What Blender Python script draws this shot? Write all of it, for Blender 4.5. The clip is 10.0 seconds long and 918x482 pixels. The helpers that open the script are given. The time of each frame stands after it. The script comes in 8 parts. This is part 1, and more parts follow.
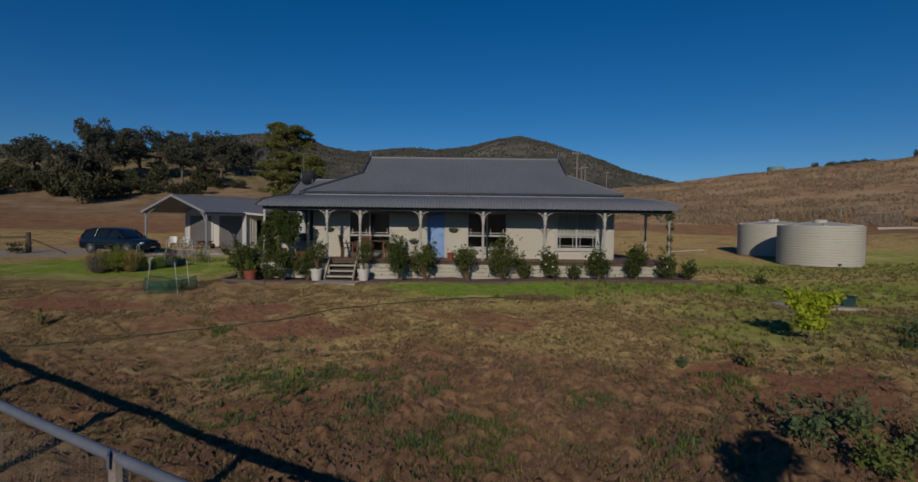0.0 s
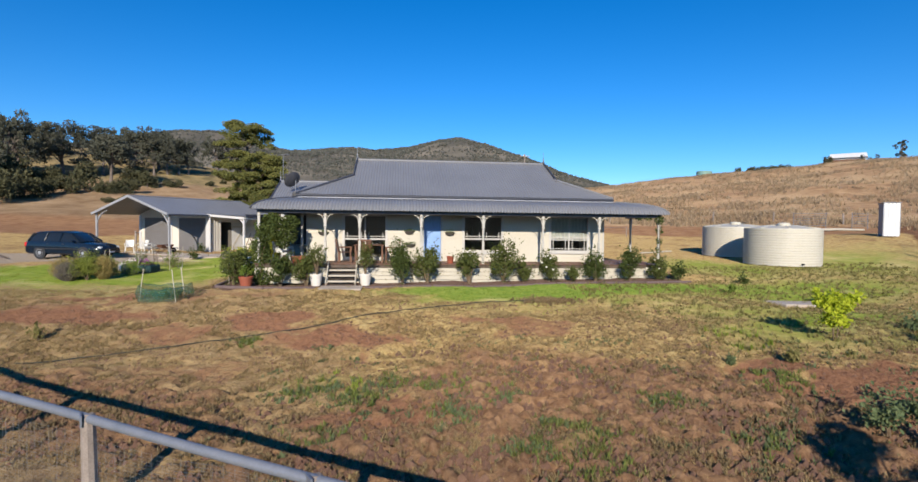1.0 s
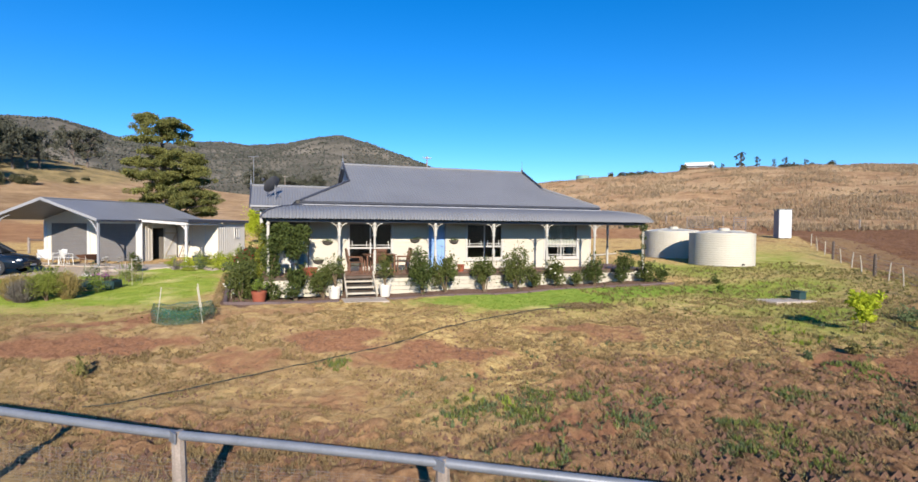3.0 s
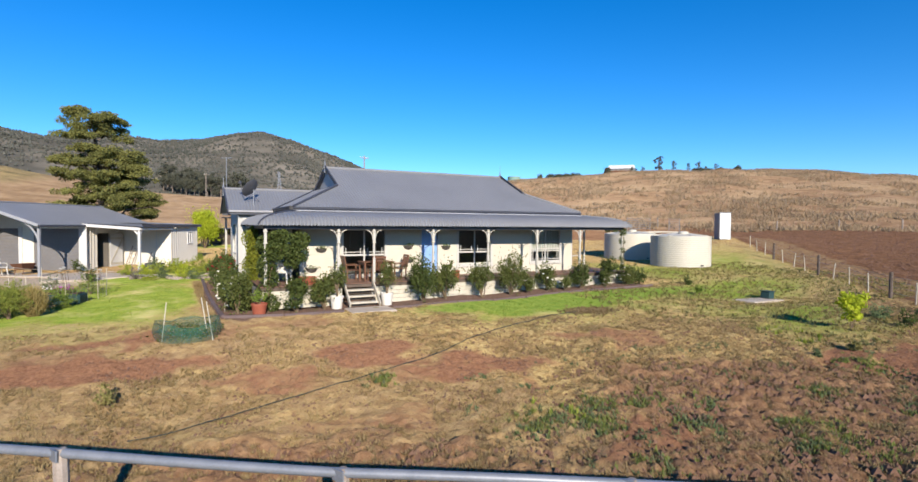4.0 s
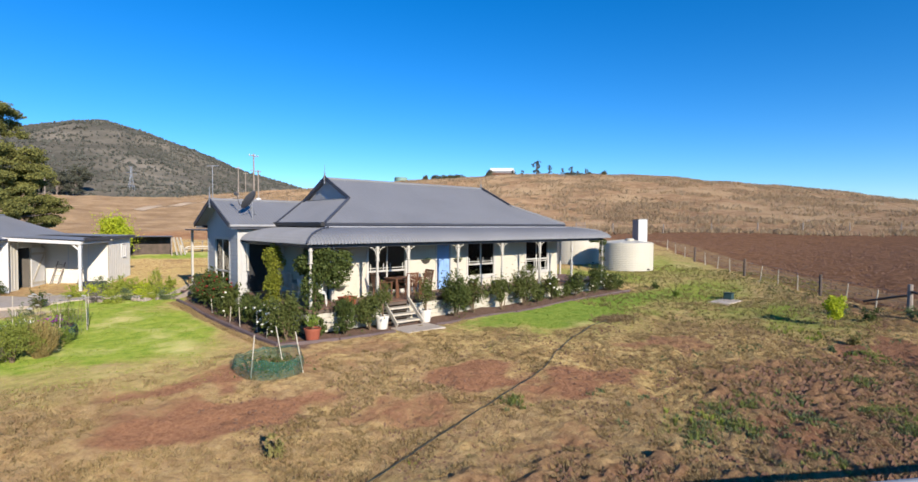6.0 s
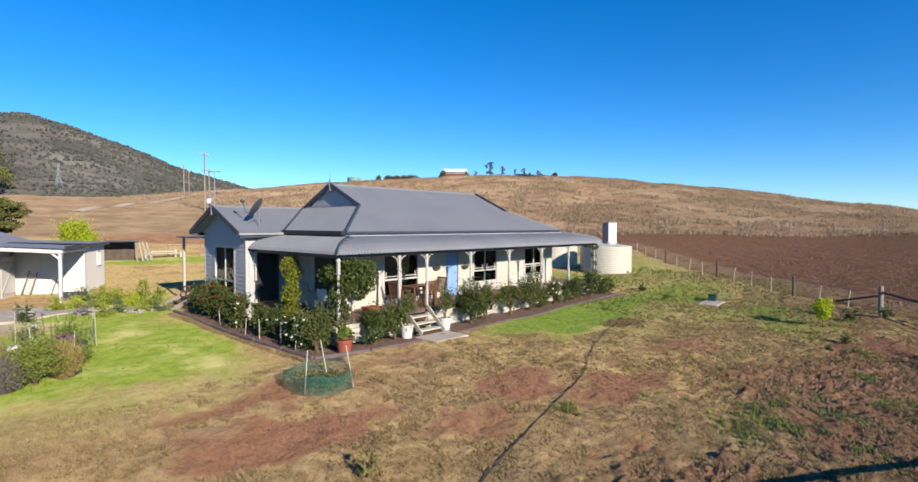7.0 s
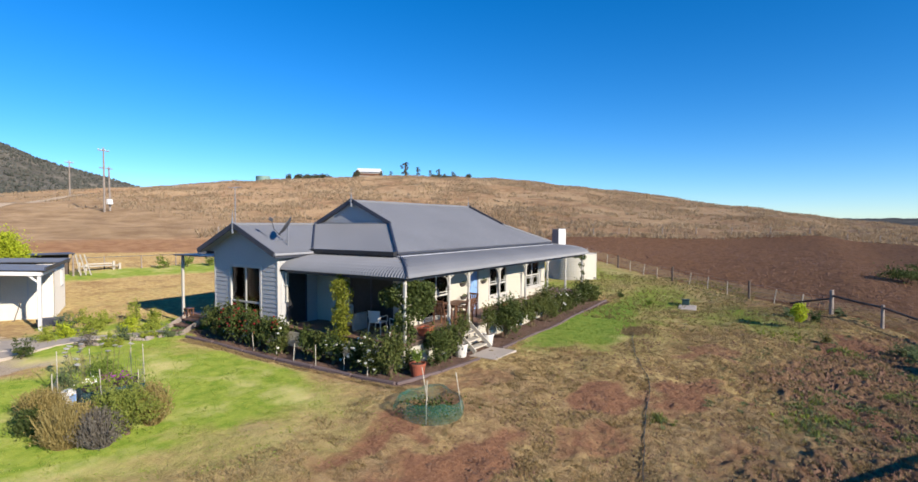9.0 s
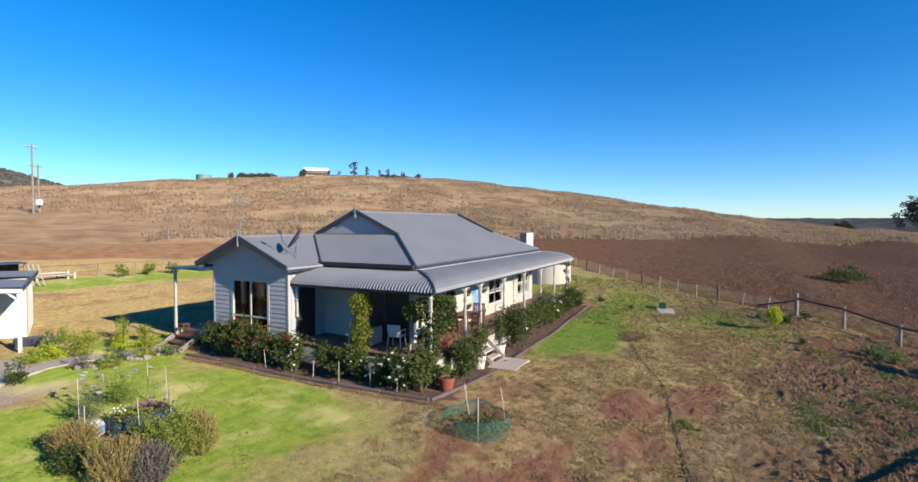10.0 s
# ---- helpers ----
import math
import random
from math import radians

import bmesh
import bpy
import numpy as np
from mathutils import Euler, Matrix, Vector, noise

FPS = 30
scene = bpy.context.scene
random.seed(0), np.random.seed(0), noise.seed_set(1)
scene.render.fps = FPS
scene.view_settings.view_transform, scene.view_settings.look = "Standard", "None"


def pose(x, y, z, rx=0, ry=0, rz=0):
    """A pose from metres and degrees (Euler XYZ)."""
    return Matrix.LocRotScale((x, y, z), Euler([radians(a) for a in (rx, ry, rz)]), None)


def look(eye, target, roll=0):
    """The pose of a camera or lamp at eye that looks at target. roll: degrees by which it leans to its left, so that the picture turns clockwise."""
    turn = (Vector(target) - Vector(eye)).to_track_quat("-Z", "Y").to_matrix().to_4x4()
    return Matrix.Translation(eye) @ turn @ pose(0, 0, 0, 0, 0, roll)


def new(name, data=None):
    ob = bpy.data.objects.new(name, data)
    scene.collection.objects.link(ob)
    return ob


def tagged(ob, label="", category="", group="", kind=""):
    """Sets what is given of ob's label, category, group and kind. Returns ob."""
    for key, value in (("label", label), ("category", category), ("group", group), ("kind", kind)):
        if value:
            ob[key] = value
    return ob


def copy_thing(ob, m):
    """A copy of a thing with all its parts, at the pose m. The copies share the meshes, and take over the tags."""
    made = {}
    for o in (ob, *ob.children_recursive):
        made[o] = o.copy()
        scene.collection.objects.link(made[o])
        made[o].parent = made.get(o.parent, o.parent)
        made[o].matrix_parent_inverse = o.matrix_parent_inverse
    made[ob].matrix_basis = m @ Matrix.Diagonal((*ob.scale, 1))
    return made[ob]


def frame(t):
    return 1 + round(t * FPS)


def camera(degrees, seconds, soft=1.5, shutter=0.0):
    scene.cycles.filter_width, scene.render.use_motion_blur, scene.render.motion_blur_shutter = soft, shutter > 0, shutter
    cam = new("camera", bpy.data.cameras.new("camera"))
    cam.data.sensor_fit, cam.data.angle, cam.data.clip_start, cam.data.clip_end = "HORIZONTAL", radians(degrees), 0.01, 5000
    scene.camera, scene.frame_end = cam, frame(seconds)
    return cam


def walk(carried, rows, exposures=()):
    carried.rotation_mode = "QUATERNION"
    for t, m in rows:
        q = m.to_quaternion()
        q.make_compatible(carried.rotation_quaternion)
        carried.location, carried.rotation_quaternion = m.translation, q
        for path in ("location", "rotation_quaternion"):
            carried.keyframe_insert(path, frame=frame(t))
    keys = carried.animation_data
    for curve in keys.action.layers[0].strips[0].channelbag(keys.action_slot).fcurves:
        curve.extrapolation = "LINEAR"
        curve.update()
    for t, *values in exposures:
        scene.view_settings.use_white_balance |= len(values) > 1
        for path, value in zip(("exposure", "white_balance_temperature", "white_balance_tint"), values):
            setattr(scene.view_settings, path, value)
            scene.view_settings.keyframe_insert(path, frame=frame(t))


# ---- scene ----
cam = camera(81.8, 10.0, soft=1.55)
METRES, EYE, TILT, LEAN, TURN = 28.0, 2.5, 0.0, 0.0, 0.0
ROWS = [
    (0.0, 0.0, 0.0, 0.0, 0.03, -2.01, -0.71),
    (0.5, -0.0437, -0.0001, 0.0018, -3.04, -1.92, -0.72),
    (1.0, -0.0917, 0.0023, 0.0033, -6.6, -1.86, -0.69),
    (1.5, -0.1401, 0.0074, 0.0055, -9.99, -1.8, -0.66),
    (2.0, -0.1849, 0.0143, 0.0075, -12.83, -1.77, -0.65),
    (2.5, -0.2348, 0.0255, 0.0104, -15.98, -1.76, -0.6),
    (4.0, -0.3793, 0.0862, 0.0227, -27.57, -1.72, -0.43),
    (4.5, -0.4235, 0.1116, 0.0275, -31.44, -1.73, -0.35),
    (5.0, -0.4683, 0.1382, 0.0323, -34.82, -1.73, -0.31),
    (5.5, -0.5216, 0.1711, 0.0385, -38.28, -1.74, -0.28),
    (7.0, -0.6405, 0.2632, 0.0554, -46.99, -1.74, -0.17),
    (7.5, -0.6768, 0.2983, 0.0621, -49.99, -1.76, -0.12),
    (8.0, -0.708, 0.3306, 0.0683, -52.44, -1.79, -0.11),
    (8.5, -0.7411, 0.3674, 0.0753, -55.1, -1.82, -0.11),
    (9.0, -0.7687, 0.4018, 0.0828, -57.42, -1.86, -0.09),
    (9.5, -0.7962, 0.4407, 0.092, -60.34, -1.91, -0.09),
    (10.0, -0.8206, 0.481, 0.1007, -63.49, -1.94, -0.07),
]
STOPS = 0.45
walk(cam, [(t, pose(0, 0, EYE, TILT, LEAN, TURN) @ pose(METRES * x, METRES * y, METRES * z, 90 + pitch, roll, yaw)) for t, x, y, z, yaw, pitch, roll in ROWS],
     exposures=[(0.0, STOPS - 1.8), (0.5, STOPS - 0.95), (0.9, STOPS - 0.42), (1.2, STOPS - 0.05), (1.5, STOPS), (5.5, STOPS), (8.0, STOPS - 0.03), (10.0, STOPS)])

# ---- sky and sun ----
SUN_UP, SUN_AZ = 22.55, 189.5
world = bpy.data.worlds.new("sky")
scene.world = world
world.use_nodes = True
wn = world.node_tree
sky = wn.nodes.new("ShaderNodeTexSky")
sky.sky_type, sky.sun_disc = "NISHITA", False
sky.sun_elevation, sky.sun_rotation = radians(SUN_UP), radians(SUN_AZ)
sky.altitude, sky.air_density, sky.dust_density, sky.ozone_density = 1500, 1.0, 0.0, 3.0
deep = wn.nodes.new("ShaderNodeHueSaturation")
deep.inputs["Hue"].default_value = 0.500
deep.inputs["Saturation"].default_value = 1.25
wn.nodes["Background"].inputs["Strength"].default_value = 0.116
tint = wn.nodes.new("ShaderNodeMix")
tint.data_type, tint.blend_type = "RGBA", "MULTIPLY"
tint.inputs["Factor"].default_value = 1.0
tint.inputs["B"].default_value = (0.835, 0.960, 1.15, 1)
wn.links.new(sky.outputs["Color"], tint.inputs["A"])
wn.links.new(tint.outputs["Result"], deep.inputs["Color"])
wn.links.new(deep.outputs["Color"], wn.nodes["Background"].inputs["Color"])
sun = new("sun", bpy.data.lights.new("sun", "SUN"))
sun.data.energy, sun.data.angle, sun.data.color = 5.5, radians(0.55), (1.0, 0.89, 0.74)
_a, _e = radians(SUN_AZ), radians(SUN_UP)
sun.matrix_world = look((math.sin(_a) * 60, math.cos(_a) * 60, 40), (math.sin(_a) * (60 - 40 / math.tan(_e)), math.cos(_a) * (60 - 40 / math.tan(_e)), 0))

# ---- mesh building ----


class Shape:
    """Vertices and faces of one mesh."""

    def __init__(self):
        self.v, self.f, self.m = [], [], Matrix.Identity(4)

    def at(self, m):
        self.m = m
        return self

    def add(self, vs, fs):
        n = len(self.v)
        self.v += [tuple(self.m @ Vector(p)) for p in vs]
        self.f += [tuple(n + i for i in f) for f in fs]
        return self

    def box(self, a, b, c=0.0):
        """A box from corner a to corner b, its edges cut off by c."""
        (x0, y0, z0), (x1, y1, z1) = [min(p) for p in zip(a, b)], [max(p) for p in zip(a, b)]
        c = min(c, (x1 - x0) * 0.45, (y1 - y0) * 0.45, (z1 - z0) * 0.45)
        if c <= 0:
            vs = [(x, y, z) for z in (z0, z1) for y in (y0, y1) for x in (x0, x1)]
            return self.add(vs, [(0, 2, 3, 1), (4, 5, 7, 6), (0, 1, 5, 4), (2, 6, 7, 3), (0, 4, 6, 2), (1, 3, 7, 5)])
        vs, ids = [], {}
        for i, x in enumerate((x0, x1)):
            for j, y in enumerate((y0, y1)):
                for k, z in enumerate((z0, z1)):
                    dx, dy, dz = c * (1 - 2 * i), c * (1 - 2 * j), c * (1 - 2 * k)
                    for ax, p in enumerate(((x, y + dy, z + dz), (x + dx, y, z + dz), (x + dx, y + dy, z))):
                        ids[i, j, k, ax] = len(vs)
                        vs.append(p)
        fs = []
        for s in (0, 1):
            for ax in range(3):
                quad = [(0, 0), (0, 1), (1, 1), (1, 0)]
                f = []
                for p, q in quad:
                    k = [0, 0, 0]
                    k[ax], k[(ax + 1) % 3], k[(ax + 2) % 3] = s, p, q
                    f.append(ids[(*k, ax)])
                fs.append(f if s == 0 else f[::-1])
        for ax in range(3):
            for p in (0, 1):
                for q in (0, 1):
                    k0, k1 = [0, 0, 0], [0, 0, 0]
                    k0[ax], k1[ax] = 0, 1
                    for k in (k0, k1):
                        k[(ax + 1) % 3], k[(ax + 2) % 3] = p, q
                    b1, b2 = (ax + 1) % 3, (ax + 2) % 3
                    fs.append([ids[(*k0, b1)], ids[(*k1, b1)], ids[(*k1, b2)], ids[(*k0, b2)]])
        for i in (0, 1):
            for j in (0, 1):
                for k in (0, 1):
                    fs.append([ids[i, j, k, 0], ids[i, j, k, 1], ids[i, j, k, 2]])
        return self.add(vs, fs)

    def beam(self, p, q, w, h, c=0.0):
        """A straight bar of section w x h (h upright) from p to q."""
        p, q = Vector(p), Vector(q)
        d = q - p
        turn = d.to_track_quat("Y", "Z").to_matrix().to_4x4()
        keep = self.m
        self.m = keep @ Matrix.Translation(p) @ turn
        self.box((-w / 2, 0, -h / 2), (w / 2, d.length, h / 2), c)
        self.m = keep
        return self

    def tube(self, pts, radii, n=8, cap=True):
        pts = [Vector(p) for p in pts]
        radii = radii if hasattr(radii, "__len__") else [radii] * len(pts)
        vs, fs = [], []
        for i, p in enumerate(pts):
            d = (pts[min(i + 1, len(pts) - 1)] - pts[max(i - 1, 0)]).normalized()
            side = d.cross(Vector((0.12, 0.31, 1)) if abs(d.z) < 0.9 else Vector((1, 0.2, 0))).normalized()
            up = side.cross(d)
            vs += [p + radii[i] * (math.cos(a) * side + math.sin(a) * up) for a in (2 * math.pi * k / n for k in range(n))]
        for i in range(len(pts) - 1):
            for k in range(n):
                a, b = i * n + k, i * n + (k + 1) % n
                fs.append((a, b, b + n, a + n))
        if cap:
            fs += [tuple(range(n))[::-1], tuple((len(pts) - 1) * n + k for k in range(n))]
        return self.add(vs, fs)

    def lathe(self, profile, n=24, centre=(0, 0, 0)):
        """Turns a profile of (radius, height) round the upright axis."""
        vs = [(centre[0] + r * math.cos(2 * math.pi * k / n), centre[1] + r * math.sin(2 * math.pi * k / n), centre[2] + z) for r, z in profile for k in range(n)]
        fs = [(i * n + k, i * n + (k + 1) % n, (i + 1) * n + (k + 1) % n, (i + 1) * n + k) for i in range(len(profile) - 1) for k in range(n)]
        fs += [tuple(range(n))[::-1], tuple((len(profile) - 1) * n + k for k in range(n))]
        return self.add(vs, fs)

    def rows(self, lines, closed=False):
        """A skin over rows of points, all of one length."""
        n = len(lines[0])
        vs = [p for line in lines for p in line]
        m = n if closed else n - 1
        return self.add(vs, [(i * n + k, i * n + (k + 1) % n, (i + 1) * n + (k + 1) % n, (i + 1) * n + k) for i in range(len(lines) - 1) for k in range(m)])

    def mesh(self, name, mat=None, smooth=False):
        me = bpy.data.meshes.new(name)
        me.from_pydata(self.v, [], self.f)
        if mat:
            me.materials.append(mat)
        if smooth:
            me.polygons.foreach_set("use_smooth", [True] * len(me.polygons))
            me.set_sharp_from_angle(angle=radians(40))
        me.update()
        return me


def part(name, shape, mat, parent=None, label="", smooth=False, **tags):
    ob = new(name, shape.mesh(name, mat, smooth) if isinstance(shape, Shape) else shape)
    if parent is not None:
        ob.parent = parent
    return tagged(ob, label, **tags)


def thing(name, label, category, m=None, group="", kind=""):
    ob = tagged(new(name), label, category, group, kind)
    ob.empty_display_size = 0.2
    if m is not None:
        ob.matrix_basis = m
    return ob


# ---- materials ----
def material(name, c1, c2, rough=0.7, scale=2.0, fine=30.0, bump=0.15, depth=0.01, metal=0.0, island=0.0, object_random=0.0, sheen_light=0.0, spec=0.4):
    """Two colours mixed by a broad and a fine noise, with a fine relief."""
    mt = bpy.data.materials.new(name)
    mt.use_nodes = True
    nt = mt.node_tree
    bsdf = nt.nodes["Principled BSDF"]
    tex = nt.nodes.new("ShaderNodeTexCoord")
    broad, small = nt.nodes.new("ShaderNodeTexNoise"), nt.nodes.new("ShaderNodeTexNoise")
    for nd, sc, det in ((broad, scale, 4), (small, fine, 3)):
        nd.inputs["Scale"].default_value, nd.inputs["Detail"].default_value = sc, det
        nt.links.new(tex.outputs["Object"], nd.inputs["Vector"])
    mixn = nt.nodes.new("ShaderNodeMath")
    mixn.operation = "MULTIPLY_ADD"
    nt.links.new(small.outputs["Fac"], mixn.inputs[0])
    mixn.inputs[1].default_value = 0.7
    nt.links.new(broad.outputs["Fac"], mixn.inputs[2])
    ramp = nt.nodes.new("ShaderNodeMapRange")
    ramp.inputs["From Min"].default_value, ramp.inputs["From Max"].default_value = 0.55, 1.15
    last = mixn.outputs[0]
    if island or object_random:
        geo = nt.nodes.new("ShaderNodeNewGeometry") if island else nt.nodes.new("ShaderNodeObjectInfo")
        addn = nt.nodes.new("ShaderNodeMath")
        addn.operation = "MULTIPLY_ADD"
        nt.links.new(geo.outputs["Random Per Island" if island else "Random"], addn.inputs[0])
        addn.inputs[1].default_value = island or object_random
        nt.links.new(last, addn.inputs[2])
        last = addn.outputs[0]
        ramp.inputs["From Max"].default_value = 1.15 + (island or object_random)
    nt.links.new(last, ramp.inputs["Value"])
    mix = nt.nodes.new("ShaderNodeMix")
    mix.data_type = "RGBA"
    mix.inputs["A"].default_value, mix.inputs["B"].default_value = (*c1, 1), (*c2, 1)
    nt.links.new(ramp.outputs["Result"], mix.inputs["Factor"])
    nt.links.new(mix.outputs["Result"], bsdf.inputs["Base Color"])
    bsdf.inputs["Roughness"].default_value, bsdf.inputs["Metallic"].default_value = rough, metal
    bsdf.inputs["Specular IOR Level"].default_value = spec
    if bump:
        bp = nt.nodes.new("ShaderNodeBump")
        bp.inputs["Strength"].default_value, bp.inputs["Distance"].default_value = bump, depth
        nt.links.new(small.outputs["Fac"], bp.inputs["Height"])
        nt.links.new(bp.outputs["Normal"], bsdf.inputs["Normal"])
    if sheen_light:
        out = nt.nodes["Material Output"]
        tr, ms = nt.nodes.new("ShaderNodeBsdfTranslucent"), nt.nodes.new("ShaderNodeMixShader")
        nt.links.new(mix.outputs["Result"], tr.inputs["Color"])
        ms.inputs["Fac"].default_value = sheen_light
        nt.links.new(bsdf.outputs["BSDF"], ms.inputs[1])
        nt.links.new(tr.outputs["BSDF"], ms.inputs[2])
        nt.links.new(ms.outputs["Shader"], out.inputs["Surface"])
    return mt


def glass(name, tint=(0.9, 0.95, 0.95), rough=0.02):
    mt = bpy.data.materials.new(name)
    mt.use_nodes = True
    nt = mt.node_tree
    out = nt.nodes["Material Output"]
    nt.nodes.remove(nt.nodes["Principled BSDF"])
    tp, gl, ms, fr = [nt.nodes.new("ShaderNode" + k) for k in ("BsdfTransparent", "BsdfGlossy", "MixShader", "Fresnel")]
    tp.inputs["Color"].default_value = (*tint, 1)
    gl.inputs["Roughness"].default_value = rough
    fr.inputs["IOR"].default_value = 1.5
    nt.links.new(fr.outputs["Fac"], ms.inputs["Fac"])
    nt.links.new(tp.outputs["BSDF"], ms.inputs[1])
    nt.links.new(gl.outputs["BSDF"], ms.inputs[2])
    nt.links.new(ms.outputs["Shader"], out.inputs["Surface"])
    return mt


def see_through(mt, share):
    """Lets a share of the light pass between the threads of a cloth."""
    nt = mt.node_tree
    out = nt.nodes["Material Output"]
    last = out.inputs["Surface"].links[0].from_socket
    tp, ms = nt.nodes.new("ShaderNodeBsdfTransparent"), nt.nodes.new("ShaderNodeMixShader")
    ms.inputs["Fac"].default_value = share
    nt.links.new(last, ms.inputs[1])
    nt.links.new(tp.outputs["BSDF"], ms.inputs[2])
    nt.links.new(ms.outputs["Shader"], out.inputs["Surface"])
    return mt


M_ROOF = material("steel_roof", (0.174, 0.179, 0.194), (0.214, 0.219, 0.237), 0.42, 0.6, 9, 0.05, spec=0.5)
M_TRIM_DARK = material("dark_trim", (0.038, 0.043, 0.060), (0.065, 0.070, 0.091), 0.45, 1.2, 20, 0.05)
M_GUTTER = material("pale_gutter", (0.432, 0.449, 0.502), (0.518, 0.535, 0.588), 0.4, 1.0, 15, 0.03)
M_CREAM = material("cream_weatherboard", (0.469, 0.437, 0.359), (0.521, 0.488, 0.417), 0.6, 0.7, 18, 0.1)
M_WING = material("pale_weatherboard", (0.390, 0.390, 0.396), (0.453, 0.453, 0.453), 0.6, 0.7, 18, 0.1)
M_WHITE = material("white_paint", (0.438, 0.426, 0.402), (0.491, 0.479, 0.456), 0.5, 1.5, 22, 0.08)
M_POST = material("cream_post_paint", (0.414, 0.397, 0.355), (0.474, 0.456, 0.414), 0.5, 3, 30, 0.1)
M_DOOR = material("blue_door_paint", (0.192, 0.324, 0.600), (0.240, 0.396, 0.696), 0.45, 2, 25, 0.06)
M_DECK = material("timber_deck", (0.144, 0.078, 0.054), (0.216, 0.126, 0.090), 0.65, 1.5, 30, 0.2, object_random=0.3)
# dark colour puts the dimness of unlit rooms into their surfaces
M_DARK_IN = material("painted_dim_interior", (0.086, 0.078, 0.070), (0.130, 0.113, 0.095), 0.9, 1, 10, 0)
M_CURTAIN = material("pale_curtain", (0.475, 0.449, 0.406), (0.622, 0.605, 0.553), 0.9, 4, 40, 0.1, sheen_light=0.3)
M_GLASS = glass("window_glass")
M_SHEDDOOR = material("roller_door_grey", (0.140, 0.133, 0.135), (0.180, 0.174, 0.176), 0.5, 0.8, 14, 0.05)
M_SHED = material("shed_cream_sheet", (0.620, 0.575, 0.500), (0.690, 0.650, 0.580), 0.5, 0.8, 14, 0.05)
M_SHED_WHITE = material("shed_white_frame", (0.526, 0.518, 0.511), (0.583, 0.575, 0.569), 0.5, 0.8, 14, 0.05)
M_TANK = material("cream_poly_tank", (0.480, 0.450, 0.375), (0.540, 0.510, 0.430), 0.5, 0.9, 12, 0.05)
M_ZINC = material("pale_grey_steel_trim", (0.250, 0.255, 0.275), (0.320, 0.325, 0.345), 0.5, 0.8, 14, 0.05)
M_GALV = material("galvanised_steel", (0.166, 0.184, 0.217), (0.235, 0.250, 0.286), 0.45, 4, 40, 0.06, metal=0.25)
M_WIRE = material("fence_wire", (0.173, 0.173, 0.173), (0.276, 0.276, 0.276), 0.5, 4, 40, 0, metal=0.6)
M_TIMBER = material("grey_weathered_timber", (0.190, 0.156, 0.130), (0.346, 0.294, 0.259), 0.85, 3, 45, 0.5)
M_TIMBER_D = material("dark_weathered_timber", (0.060, 0.048, 0.038), (0.138, 0.103, 0.086), 0.85, 3, 45, 0.5)
M_STAKE = material("pale_garden_stake", (0.389, 0.346, 0.276), (0.535, 0.492, 0.415), 0.8, 5, 40, 0.3)
M_EDGE = material("dark_sleeper_timber", (0.099, 0.070, 0.068), (0.176, 0.128, 0.123), 0.85, 2.5, 40, 0.4, object_random=0.25)
M_CONC = material("concrete", (0.400, 0.335, 0.270), (0.530, 0.455, 0.380), 0.85, 1.6, 35, 0.25)
M_TERRA = material("terracotta", (0.226, 0.057, 0.031), (0.312, 0.090, 0.050), 0.75, 5, 40, 0.15)
M_POTW = material("white_planter", (0.570, 0.535, 0.484), (0.674, 0.648, 0.596), 0.6, 5, 40, 0.1)
M_POTD = material("dark_planter", (0.043, 0.038, 0.035), (0.086, 0.078, 0.070), 0.6, 5, 40, 0.1)
M_SOIL = material("garden_soil", (0.052, 0.030, 0.022), (0.113, 0.070, 0.048), 0.95, 3, 25, 0.8, 0.03)
M_FURN = material("stained_timber_furniture", (0.105, 0.046, 0.025), (0.170, 0.080, 0.045), 0.5, 5, 40, 0.2)
M_PLASTIC = material("white_plastic", (0.588, 0.578, 0.553), (0.674, 0.665, 0.640), 0.4, 3, 30, 0.03)
M_DISH = material("dark_dish", (0.042, 0.044, 0.054), (0.072, 0.074, 0.084), 0.5, 3, 30, 0.03)
M_NET = material("green_shade_cloth", (0.018, 0.096, 0.068), (0.045, 0.160, 0.115), 0.8, 6, 60, 0.3)
M_NET.node_tree.nodes["Principled BSDF"].inputs["Alpha"].default_value = 0.66  # open weave
see_through(M_NET, 0.4)
M_CAR = material("dark_green_car_paint", (0.006, 0.012, 0.022), (0.009, 0.016, 0.028), 0.16, 1, 10, 0, spec=0.6)
M_CARGLASS = material("tinted_car_glass", (0.012, 0.016, 0.020), (0.016, 0.020, 0.025), 0.06, 1, 10, 0, spec=0.7)
M_TYRE = material("rubber_tyre", (0.018, 0.018, 0.018), (0.030, 0.030, 0.030), 0.85, 8, 60, 0.2)
M_ALLOY = material("alloy_rim", (0.432, 0.440, 0.458), (0.535, 0.545, 0.562), 0.35, 5, 40, 0.02, metal=0.5)
M_LAMP = material("clear_lamp_lens", (0.605, 0.622, 0.648), (0.708, 0.726, 0.743), 0.12, 5, 40, 0)
M_RED = material("red_lens", (0.420, 0.024, 0.024), (0.540, 0.036, 0.036), 0.2, 5, 40, 0)
M_BLACK = material("black_plastic", (0.020, 0.020, 0.022), (0.035, 0.035, 0.037), 0.5, 5, 40, 0.05)
M_GREENBOX = material("dark_green_plastic", (0.012, 0.040, 0.042), (0.024, 0.062, 0.062), 0.65, 3, 30, 0.05)
